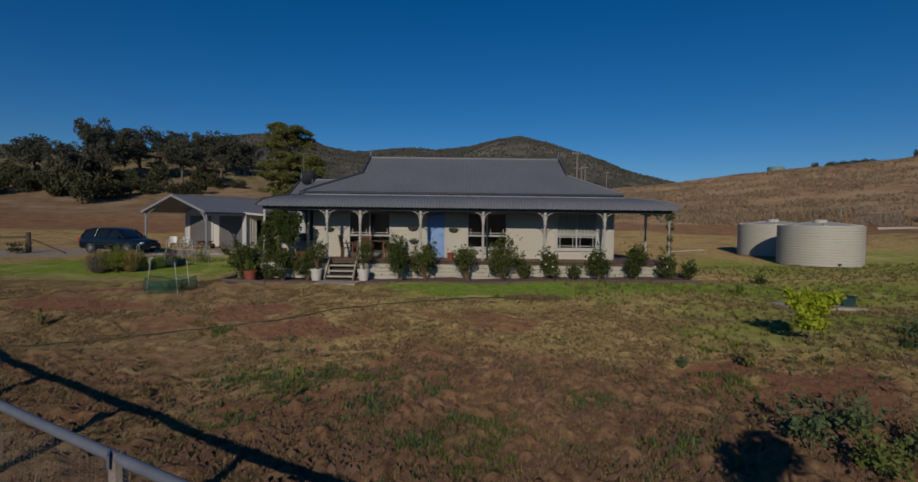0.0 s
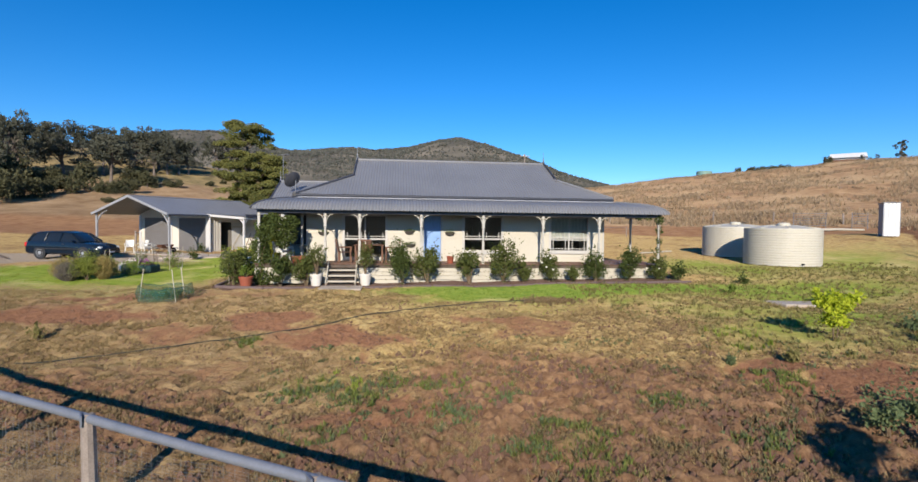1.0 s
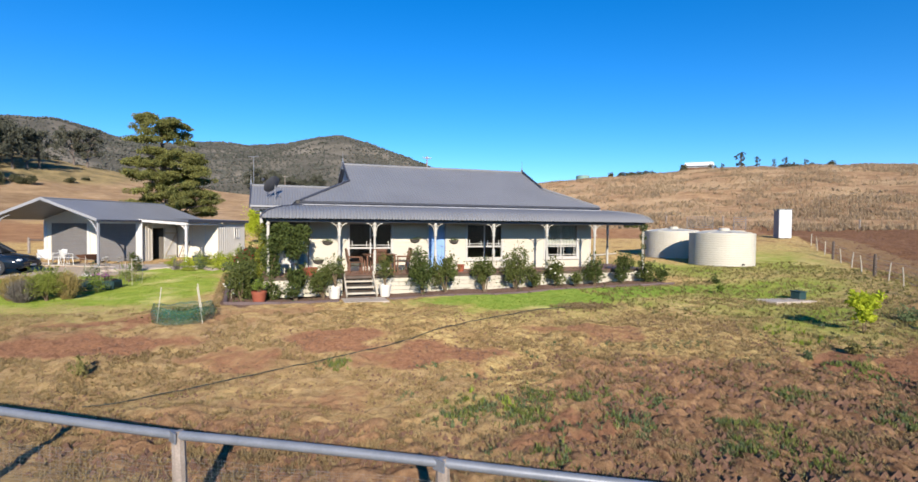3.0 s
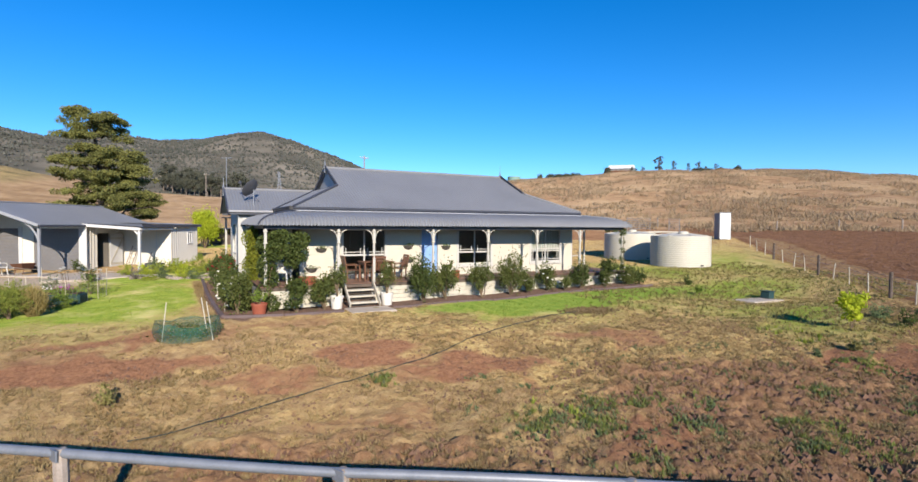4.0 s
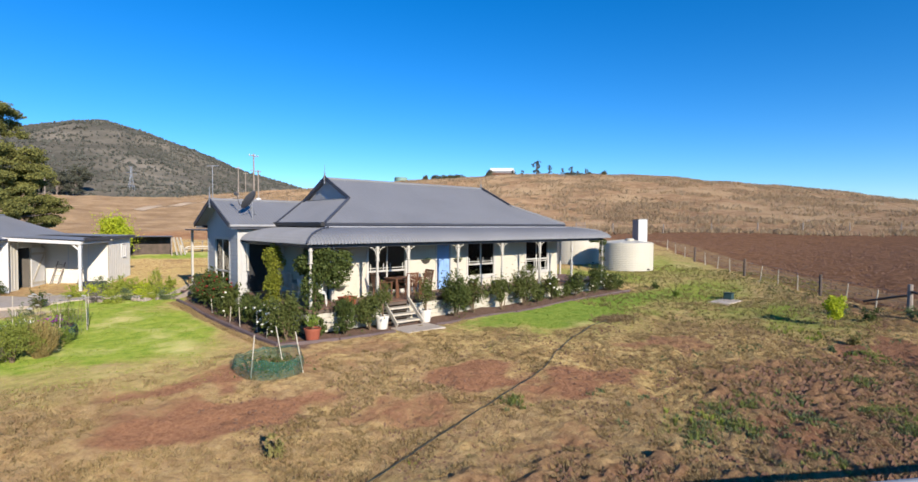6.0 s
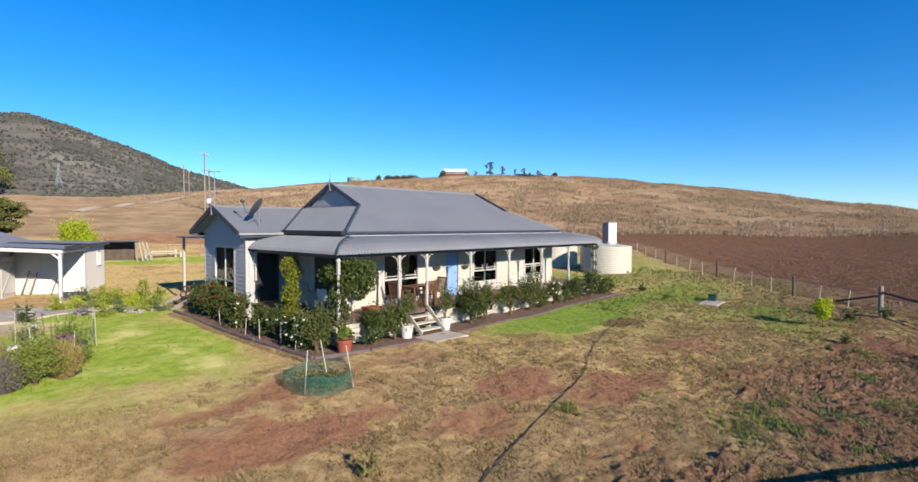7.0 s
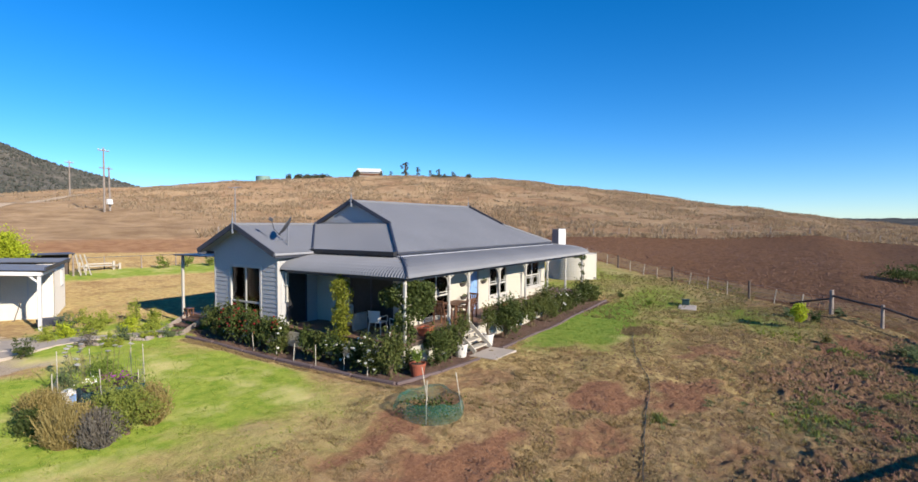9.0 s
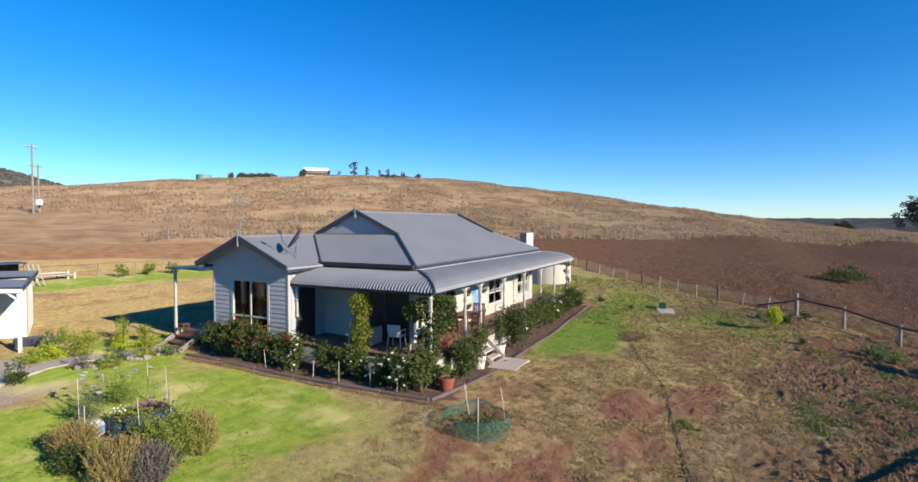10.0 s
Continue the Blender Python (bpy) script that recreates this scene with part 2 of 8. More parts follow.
# rust of the wheelbarrow, also the painted verandah shade of the far house
M_RUST_SHADE = material("rusty_iron_and_shade_brown", (0.086, 0.038, 0.022), (0.173, 0.078, 0.043), 0.85, 5, 40, 0.3)
M_BARK = material("bark", (0.113, 0.086, 0.073), (0.224, 0.190, 0.164), 0.9, 2, 14, 0.7, 0.03)
M_STEM = material("brown_stem", (0.103, 0.070, 0.043), (0.190, 0.138, 0.086), 0.9, 5, 40, 0.3)
M_ROSELEAF = material("rose_leaf", (0.050, 0.070, 0.018), (0.160, 0.178, 0.055), 0.55, 3, 20, 0, island=0.5, sheen_light=0.25, spec=0.1)
M_DARKLEAF = material("dark_glossy_leaf", (0.034, 0.054, 0.016), (0.118, 0.146, 0.042), 0.45, 3, 20, 0, island=0.5, sheen_light=0.22, spec=0.1)
M_YELLOWLEAF = material("yellow_green_leaf", (0.288, 0.372, 0.020), (0.564, 0.600, 0.060), 0.6, 3, 20, 0, island=0.5, sheen_light=0.35, spec=0.1)
M_BEDLEAF = material("herb_leaf", (0.112, 0.169, 0.030), (0.247, 0.315, 0.061), 0.65, 3, 20, 0, island=0.5, sheen_light=0.3, spec=0.1)
M_HEDGE = material("garden_hedge_leaf", (0.160, 0.215, 0.030), (0.400, 0.430, 0.070), 0.65, 3, 20, 0, island=0.5, sheen_light=0.3, spec=0.1)
M_VINE = material("creeper_leaf", (0.115, 0.140, 0.018), (0.270, 0.280, 0.042), 0.55, 3, 20, 0, island=0.5, sheen_light=0.3, spec=0.1)
M_OLIVE = material("olive_herb_leaf", (0.119, 0.161, 0.031), (0.350, 0.378, 0.081), 0.65, 3, 20, 0, island=0.5, sheen_light=0.3, spec=0.1)
M_DRYLEAF = material("dry_seed_heads", (0.230, 0.175, 0.060), (0.430, 0.345, 0.140), 0.8, 3, 20, 0, island=0.5, sheen_light=0.25, spec=0.1)
M_GREYLEAF = material("grey_lavender_leaf", (0.120, 0.105, 0.085), (0.240, 0.215, 0.175), 0.8, 3, 20, 0, island=0.5, sheen_light=0.2, spec=0.1)
M_PINE = material("cypress_leaf", (0.054, 0.068, 0.024), (0.311, 0.304, 0.095), 0.7, 0.4, 8, 0, island=0.5, sheen_light=0.25, spec=0.1)
# gum foliage, its colour lifted towards grey to hold some distance haze
M_GUM_HAZED = material("hazed_gum_leaf", (0.060, 0.067, 0.050), (0.150, 0.150, 0.110), 0.65, 0.3, 5, 0, island=0.5, sheen_light=0.2, spec=0.1)
M_SCRUB = material("scrub_leaf", (0.050, 0.054, 0.030), (0.130, 0.125, 0.065), 0.7, 0.3, 5, 0, island=0.5, sheen_light=0.15, spec=0.1)
M_FOREST = material("far_forest", (0.040, 0.046, 0.038), (0.118, 0.116, 0.100), 0.9, 0.012, 0.15, 0, island=0.6, spec=0.1)
M_WHITEFLOWER = material("white_petals", (0.900, 0.876, 0.792), (1.020, 0.996, 0.936), 0.6, 3, 20, 0, sheen_light=0.3)
M_REDFLOWER = material("red_petals", (0.243, 0.014, 0.014), (0.324, 0.036, 0.036), 0.6, 3, 20, 0, sheen_light=0.3)
M_PURPLE = material("magenta_petals", (0.250, 0.020, 0.240), (0.400, 0.060, 0.380), 0.6, 3, 20, 0, island=0.4, sheen_light=0.3)
M_DRYGRASS = material("dry_grass_blades", (0.237, 0.161, 0.076), (0.454, 0.350, 0.171), 0.85, 0.5, 6, 0, island=0.6, sheen_light=0.3, spec=0.1)
M_GREENGRASS = material("green_grass_blades", (0.180, 0.260, 0.032), (0.380, 0.425, 0.088), 0.8, 0.6, 5, 0, island=0.6, sheen_light=0.35, spec=0.1)
M_BROWNGRASS = material("brown_grass_blades", (0.146, 0.099, 0.053), (0.396, 0.297, 0.155), 0.85, 0.6, 5, 0, island=0.6, sheen_light=0.25, spec=0.1)
M_RAGGED = material("ragged_paddock_grass", (0.125, 0.135, 0.040), (0.380, 0.310, 0.130), 0.8, 0.6, 5, 0, island=0.6, sheen_light=0.3, spec=0.1)
M_GREENWEED = material("fresh_green_weed", (0.105, 0.145, 0.035), (0.250, 0.275, 0.080), 0.8, 0.8, 6, 0, island=0.6, sheen_light=0.3, spec=0.1)
M_LUSH = material("lush_grass_blades", (0.105, 0.185, 0.022), (0.250, 0.315, 0.060), 0.8, 0.6, 5, 0, island=0.6, sheen_light=0.35, spec=0.1)
M_WEED = material("blue_green_weed", (0.085, 0.125, 0.058), (0.190, 0.225, 0.105), 0.75, 0.8, 6, 0, island=0.6, sheen_light=0.25, spec=0.1)
M_STRAW = material("tall_straw_grass", (0.223, 0.153, 0.093), (0.484, 0.372, 0.237), 0.85, 0.1, 3, 0, island=0.6, sheen_light=0.3, spec=0.1)
M_HOSE = material("dark_hose", (0.024, 0.030, 0.026), (0.048, 0.054, 0.048), 0.5, 5, 40, 0)
M_FARWHITE = material("far_white_steel", (0.665, 0.665, 0.656), (0.760, 0.760, 0.751), 0.5, 1, 10, 0)
M_SAND = material("sandy_track", (0.480, 0.360, 0.240), (0.620, 0.480, 0.340), 0.95, 0.3, 4, 0.1, spec=0.1)
M_ROCK = material("pale_rock", (0.224, 0.181, 0.146), (0.362, 0.311, 0.259), 0.9, 2, 15, 0.5, 0.03)

# ---- ground ----


def step(a, b, x):
    t = np.clip((x - a) / (b - a), 0, 1)
    return t * t * (3 - 2 * t)


AZ = np.array([-180, -120, -80, -50, -33.8, -27, -21.4, -18.0, -13.9, -9.1, -2.8, 1.0, 4, 6.7, 9.8, 13.5, 17.0, 22.6, 28, 34, 60, 120, 180])
UP = np.array([1.0, 1.2, 2.5, 5.0, 5.6, 6.7, 8.3, 8.3, 7.4, 7.2, 7.3, 7.8, 8.5, 8.7, 8.2, 6.8, 5.4, 3.75, 2.2, 1.3, 0.7, 0.6, 1.0])


def waves(x, y, size, seed):
    """A cheap smooth unevenness between about -1 and 1."""
    r = np.random.RandomState(seed)
    z = 0 * x
    for k in range(7):
        a, f, p = r.uniform(0, 6.28), r.uniform(0.6, 2.2) / size * 6.28, r.uniform(0, 6.28)
        z = z + np.sin((x * np.cos(a) + y * np.sin(a)) * f + p + 1.3 * np.sin((x * np.sin(a) - y * np.cos(a)) * f * 0.6 + p))
    return z / 4.5


def lattice(x, y, size, seed):
    """Smooth random values between -1 and 1 over cells of the given size."""
    r = np.random.RandomState(seed).uniform(-1, 1, (256, 256))
    u, v = x / size + 40.37, y / size + 17.71
    i, j = np.floor(u).astype(int), np.floor(v).astype(int)
    f, g = u - i, v - j
    f, g = f * f * (3 - 2 * f), g * g * (3 - 2 * g)
    a, b, c, d = r[i % 256, j % 256], r[(i + 1) % 256, j % 256], r[i % 256, (j + 1) % 256], r[(i + 1) % 256, (j + 1) % 256]
    return (a * (1 - f) + b * f) * (1 - g) + (c * (1 - f) + d * f) * g


def height(x, y):
    x, y = np.asarray(x, float), np.asarray(y, float)
    p, q = (x + y) * 0.7071, (x - y) * 0.7071 - 18
    s = y + 0.5 * np.clip(x, -9, 14)
    z = -0.62 + 0.72 * step(8.5, 15.5, s) + 0.008 * np.clip(s - 15.5, 0, 14)
    z = z + 25.2 * np.exp(-0.5 * ((np.minimum(p, 245) - 230) / 80) ** 2 - 0.5 * (q / np.where(q > 0, 111, 146)) ** 2) - 0.72
    z = z + 25 * np.exp(-0.5 * ((x + 110) ** 2 + (y - 190) ** 2) / 60 ** 2)
    z = z + 0.9 * np.exp(-((x - 31) ** 2 + (y - 33) ** 2) / 60)
    z = z - 0.36 * np.exp(-((x - 12.6) ** 2 + (y - 17.2) ** 2) / 14) - 0.12 * np.exp(-((x - 3.5) ** 2 + (y - 13.8) ** 2) / 18)
    r, az = np.hypot(x, y), np.degrees(np.arctan2(x, y))
    peak = 820 * np.tan(np.radians(np.interp(az, AZ, UP))) + 2.5
    far = step(260, 830, r) * (1 - 0.35 * step(900, 2600, r))
    z = z * (1 - step(330, 600, r)) + far * peak * (1 + 0.05 * waves(x, y, 260, 3))
    flat = 1 - step(16, 45, np.hypot((x + 2) * 0.8, y - 24))
    z = z + (1 - flat) * (0.35 + 0.012 * np.minimum(r, 300)) * 0.28 * waves(x, y, 38, 5)
    return z + 0.05 * waves(x, y, 4.5, 8) + 0.02 * waves(x, y, 1.3, 9)


def gz(x, y):
    return float(height(x, y))


def blob(x, y, cx, cy, rx, ry, turn=0.0, soft=0.35):
    c, s = math.cos(radians(turn)), math.sin(radians(turn))
    u, v = ((x - cx) * c + (y - cy) * s) / rx, (-(x - cx) * s + (y - cy) * c) / ry
    return 1 - step(1 - soft, 1 + soft, np.sqrt(u * u + v * v))


FENCE_D, FENCE_N = (0.655, 0.756), (0.756, -0.655)


def covers(x, y):
    """How much of the ground at a place is green, bare, ploughed, straw, soil or gravel."""
    wob = 0.6 * waves(x, y, 3.5, 21)
    u, v = x + wob, y + 0.6 * waves(x, y, 3.0, 22)
    top = lambda *parts: np.clip(np.max(np.array(parts), axis=0), 0, 1)
    green = top(blob(u, v, 4.2, 19.3, 7.8, 1.8, -2, 0.8), blob(u, v, 1.8, 18.3, 4.4, 1.9, -4, 0.8), 0.58 * blob(u, v, 9.0, 17.2, 6.0, 2.6, 0, 0.5), blob(u, v, -12.8, 26.6, 3.6, 5.4, 0, 0.5), blob(u, v, -17.5, 25.4, 9.0, 3.4, 0, 0.6), 0.62 * blob(u, v, -14.0, 21.6, 5.0, 2.6, 0, 0.9), blob(u, v, -17.5, 28.6, 6.0, 2.2, 0, 0.4),
                0.6 * blob(u, v, 9.0, 12.0, 3.6, 2.0, 20, 0.5), 0.42 * blob(u, v, 17.5, 19.5, 8.0, 6.5, 40, 0.5), 0.9 * blob(u, v, 1, 53, 13, 3.2, -8, 0.4),
                0.52 * blob(u, v, 1.5, 17.0, 8.0, 2.5, -4, 0.95), 0.5 * blob(u, v, -4.2, 11.3, 1.0, 0.7), 0.3 * blob(u, v, -1.6, 10.4, 1.5, 0.9), 0.4 * blob(u, v, -0.1, 8.3, 0.9, 0.6),
                0.4 * blob(u, v, 3.4, 7.7, 0.8, 0.5), 0.95 * blob(u, v, -11.3, 33.6, 3.8, 3.2), 0.4 * blob(u, v, -5.5, 40, 9, 7), 0.5 * blob(u, v, 24, 26, 7, 3, 48),
                0.5 * blob(u, v, 6.6, 11.2, 2.0, 0.8, -20), 0.85 * blob(u, v, 13.0, 18.5, 6.0, 2.6, 10, 0.7), 0.7 * blob(u, v, 8.5, 14.4, 4.2, 2.2, -15, 0.8), 0.8 * blob(u, v, 13.5, 25.0, 3.2, 5.0, 0, 0.7), 0.78 * blob(u, v, 20.5, 25.5, 7.5, 5.0, 40, 0.8), 0.85 * blob(u, v, 9.5, 13.2, 5.0, 1.6, 20, 0.8), 0.35 * blob(u, v, -10, 13.5, 1.6, 0.6))
    bare = top(0.9 * blob(u, v, -6.2, 15.9, 1.7, 0.8, -25), 0.9 * blob(u, v, -4.0, 13.9, 1.9, 0.8, -25), blob(u, v, -12.4, 19.3, 2.0, 0.7), blob(u, v, -12.2, 17.3, 2.4, 0.9, -10), 0.75 * blob(u, v, 0.8, 14.0, 1.9, 0.6, -15),
               1.1 * blob(u, v, 6.2, 9.1, 1.9, 0.8, -25), 0.8 * blob(u, v, -2.6, 9.3, 1.7, 0.9), 0.6 * blob(u, v, -8.2, 19.6, 2.2, 0.8), 0.75 * blob(u, v, -8.9, 15.4, 1.3, 0.6, -25), 0.55 * blob(u, v, -7.5, 12.6, 2.2, 0.6, -25))
    fall = v + 0.5 * u + 1.0 * waves(x, y, 6, 23)
    dark = top(0.85 * (1 - step(10.9, 13.8, fall)) * step(-6.0, 0.5, u + 0.8 * (11 - v)) * (1 - 0.75 * blob(u, v, -2.6, 9.3, 1.5, 0.8)) * (1 - 0.85 * blob(u, v, 6.2, 9.1, 1.9, 0.8, -25)), 0.5 * blob(u, v, 12, 12.0, 5, 2.4, 30, 0.6), 0.7 * blob(u, v, -8.3, 10.4, 4.2, 1.5, -28, 0.5))
    side = (x - 12.3) * FENCE_N[0] - (y - 9.7) * 0.655
    p = (x + y) * 0.7071 + 2.5 * waves(x, y, 30, 31)
    plough = step(-0.3, 1.2, side + 0.5 * wob) * (1 - step(64, 74, p)) * step(-25, 5, (x - 12) + 0.8 * (y - 9))
    red = step(50, 55, p) * (1 - step(64, 70, p)) * (1 - plough) * step(-24, -6, x)
    red = np.maximum(red, step(52, 60, y + 4 * waves(x, y, 25, 62)) * (1 - step(92, 104, y + 0.25 * x + 26 + 5 * waves(x, y, 18, 63))) * (1 - step(-34, -20, x)))
    straw = step(62, 74, p) * (1 - step(330, 420, np.hypot(x, y)))
    soil = top(blob(x, y, -8.9, 26.5, 0.95, 5.8, 0, 0.1), step(-9.8, -9.5, x) * (1 - step(9.0, 9.6, x)) * step(20.5, 20.8, y + 0.03 * x) * (1 - step(23, 23.5, y)), 0.6 * blob(u, v, -15.0, 27.0, 1.0, 1.2))
    gravel = top(blob(u, v, -22.5, 34.4, 8.5, 2.4, -8, 0.3), blob(u, v, -15.0, 33.8, 2.6, 2.2, 0, 0.3), 0.8 * blob(u, v, -30, 33, 9, 2.5))
    forest = step(255, 330, np.hypot(x, y) + 20 * waves(x, y, 90, 41))
    verge = np.exp(-((x + 0.22 - np.interp(y, [21.15, 24.5, 28, 31.6], [-9.45, -9.62, -9.72, -9.75])) / 0.2) ** 2) * step(20.5, 21.5, y) * (1 - step(30.5, 31.5, y))
    return {"green": green * (1 - soil) * (1 - 0.6 * verge), "bare": bare * (1 - soil), "plough": plough, "red": red, "straw": straw, "soil": soil, "gravel": gravel, "forest": forest, "dark": dark * (1 - soil), "tan": step(72, 90, y) * (1 - step(25, 60, x + 8 * waves(x, y, 40, 61))) * (1 - step(240, 300, np.hypot(x, y))), "lush": top(0.95 * blob(u, v, 4.2, 19.6, 8.2, 1.5, -2, 0.8), 0.95 * blob(u, v, 1.8, 18.9, 4.0, 1.5, -4, 0.8)), "worn": (1 - step(-5.5, -1.0, u + 0.35 * (v - 13))) * step(-30, -18, x), "olive": step(128, 165, np.hypot(x, y)) * (1 - step(-60, -30, x)), "track": step(0.5, 1.5, side) * (1 - step(3.0, 5.0, side + wob)) * (1 - step(45, 55, p))}


def ground_material():
    mt = bpy.data.materials.new("paddock_ground")
    mt.use_nodes = True
    nt = mt.node_tree
    bsdf = nt.nodes["Principled BSDF"]
    bsdf.inputs["Roughness"].default_value = 0.95
    bsdf.inputs["Diffuse Roughness"].default_value = 1.0
    bsdf.inputs["Specular IOR Level"].default_value = 0.1
    tex = nt.nodes.new("ShaderNodeTexCoord")

    def noise_at(scale, detail=5.0, rough=0.6):
        nd = nt.nodes.new("ShaderNodeTexNoise")
        nd.inputs["Scale"].default_value, nd.inputs["Detail"].default_value, nd.inputs["Roughness"].default_value = scale, detail, rough
        nt.links.new(tex.outputs["Object"], nd.inputs["Vector"])
        return nd.outputs["Fac"]

    def ranged(value, lo, hi):
        nd = nt.nodes.new("ShaderNodeMapRange")
        nd.inputs["From Min"].default_value, nd.inputs["From Max"].default_value = lo, hi
        nt.links.new(value, nd.inputs["Value"])
        return nd.outputs["Result"]

    def mixed(fac, a, b):
        nd = nt.nodes.new("ShaderNodeMix")
        nd.data_type = "RGBA"
        if isinstance(fac, float):
            nd.inputs["Factor"].default_value = fac
        else:
            nt.links.new(fac, nd.inputs["Factor"])
        for key, c in (("A", a), ("B", b)):
            if isinstance(c, tuple):
                nd.inputs[key].default_value = (*c, 1)
            else:
                nt.links.new(c, nd.inputs[key])
        return nd.outputs["Result"]

    def cover(name, strength=1.6, scale=2.2, soft=0.0):
        """The named cover, frayed by noise at its borders."""
        at = nt.nodes.new("ShaderNodeAttribute")
        at.attribute_name = name
        nd = nt.nodes.new("ShaderNodeMath")
        nd.operation = "MULTIPLY_ADD"
        nt.links.new(at.outputs["Fac"], nd.inputs[0])
        nd.inputs[1].default_value = strength
        sub = nt.nodes.new("ShaderNodeMath")
        sub.operation = "SUBTRACT"
        nt.links.new(noise_at(scale, 6, 0.65), sub.inputs[0])
        sub.inputs[1].default_value = 0.85
        nt.links.new(sub.outputs[0], nd.inputs[2])
        return ranged(nd.outputs[0], 0.05, 0.55 + soft)

    grain, mid, wide = noise_at(26, 4), noise_at(3.2, 6), noise_at(0.55, 5)
    c = mixed(ranged(noise_at(4.5, 7, 0.7), 0.40, 0.62), (0.235, 0.146, 0.064), (0.470, 0.357, 0.156))
    c = mixed(ranged(wide, 0.50, 0.66), c, mixed(ranged(mid, 0.4, 0.65), (0.178, 0.102, 0.048), (0.275, 0.180, 0.081)))
    c = mixed(ranged(grain, 0.52, 0.75), c, (0.439, 0.350, 0.183))
    c = mixed(ranged(noise_at(8, 6, 0.7), 0.57, 0.67), c, (0.125, 0.078, 0.043))
    c = mixed(cover("worn", 0.72, 0.9), c, mixed(ranged(mid, 0.35, 0.68), (0.200, 0.125, 0.068), (0.365, 0.262, 0.143)))
    c = mixed(cover("dark", 1.35, 1.4), c, mixed(ranged(noise_at(4.5, 6, 0.7), 0.38, 0.66), (0.160, 0.088, 0.050), (0.320, 0.198, 0.110)))
    c = mixed(cover("bare", 1.05, 3.0), c, mixed(ranged(noise_at(12, 6, 0.7), 0.35, 0.65), (0.165, 0.080, 0.047), (0.275, 0.148, 0.086)))
    c = mixed(cover("red", 1.8, 0.15), c, mixed(ranged(noise_at(0.8, 6), 0.35, 0.65), (0.172, 0.090, 0.050), (0.258, 0.154, 0.084)))
    tufty = mixed(ranged(noise_at(0.35, 8, 0.7), 0.38, 0.64), (0.180, 0.106, 0.061), (0.336, 0.228, 0.134))
    c = mixed(cover("straw", 2.0, 0.12), c, mixed(ranged(noise_at(0.06, 6, 0.6), 0.45, 0.62), tufty, mixed(ranged(mid, 0.35, 0.65), (0.244, 0.160, 0.094), (0.409, 0.300, 0.183))))
    c = mixed(cover("tan", 1.5, 0.12), c, mixed(ranged(noise_at(0.2, 8, 0.7), 0.38, 0.64), (0.158, 0.103, 0.060), (0.280, 0.198, 0.122)))
    c = mixed(cover("olive", 2.0, 0.1), c, mixed(ranged(noise_at(0.25, 8, 0.7), 0.4, 0.62), (0.112, 0.092, 0.049), (0.244, 0.185, 0.094)))
    c = mixed(cover("plough", 2.0, 0.6), c, mixed(ranged(noise_at(1.6, 7, 0.7), 0.35, 0.68), (0.094, 0.047, 0.025), (0.205, 0.111, 0.060)))
    c = mixed(cover("track", 1.5, 1.2), c, mixed(ranged(mid, 0.35, 0.68), (0.160, 0.098, 0.054), (0.248, 0.168, 0.090)))
    c = mixed(cover("gravel", 1.7, 3.0), c, mixed(ranged(grain, 0.35, 0.7), (0.234, 0.190, 0.148), (0.360, 0.310, 0.255)))
    lawn = mixed(ranged(mid, 0.35, 0.68), (0.108, 0.164, 0.020), (0.203, 0.241, 0.043))
    lawn = mixed(ranged(noise_at(0.45, 6, 0.6), 0.51, 0.70), lawn, (0.345, 0.312, 0.135))
    thick = nt.nodes.new("ShaderNodeAttribute")
    thick.attribute_name = "green"
    lawn = mixed(ranged(thick.outputs["Fac"], 0.30, 0.80), (0.310, 0.270, 0.110), lawn)
    c = mixed(cover("green", 1.25, 1.3, 0.2), c, lawn)
    c = mixed(cover("lush", 1.15, 2.4), c, mixed(ranged(mid, 0.35, 0.68), (0.096, 0.160, 0.022), (0.190, 0.240, 0.048)))
    c = mixed(cover("soil", 1.9, 3.0), c, mixed(ranged(grain, 0.3, 0.7), (0.075, 0.047, 0.036), (0.165, 0.108, 0.084)))
    scree = mixed(ranged(noise_at(0.02, 8), 0.42, 0.66), (0.066, 0.063, 0.054), (0.150, 0.134, 0.114))
    c = mixed(cover("forest", 1.9, 0.02), c, scree)
    nt.links.new(c, bsdf.inputs["Base Color"])
    b1, b2 = nt.nodes.new("ShaderNodeBump"), nt.nodes.new("ShaderNodeBump")
    b1.inputs["Strength"].default_value, b1.inputs["Distance"].default_value = 1.0, 0.06
    b2.inputs["Strength"].default_value, b2.inputs["Distance"].default_value = 0.9, 0.22
    grassy = nt.nodes.new("ShaderNodeAttribute")
    grassy.attribute_name = "green"
    for bump_, full in ((b1, 1.0), (b2, 0.55)):
        mr = nt.nodes.new("ShaderNodeMapRange")
        mr.inputs["From Min"].default_value, mr.inputs["From Max"].default_value = 0.3, 0.9
        mr.inputs["To Min"].default_value, mr.inputs["To Max"].default_value = full, full * (0.45 if full == 1.0 else 0.12)
        nt.links.new(grassy.outputs["Fac"], mr.inputs["Value"])
        nt.links.new(mr.outputs["Result"], bump_.inputs["Strength"])
    nt.links.new(noise_at(13, 7, 0.75), b1.inputs["Height"])
    nt.links.new(noise_at(2.6, 6, 0.6), b2.inputs["Height"])
    nt.links.new(b2.outputs["Normal"], b1.inputs["Normal"])
    nt.links.new(b1.outputs["Normal"], bsdf.inputs["Normal"])
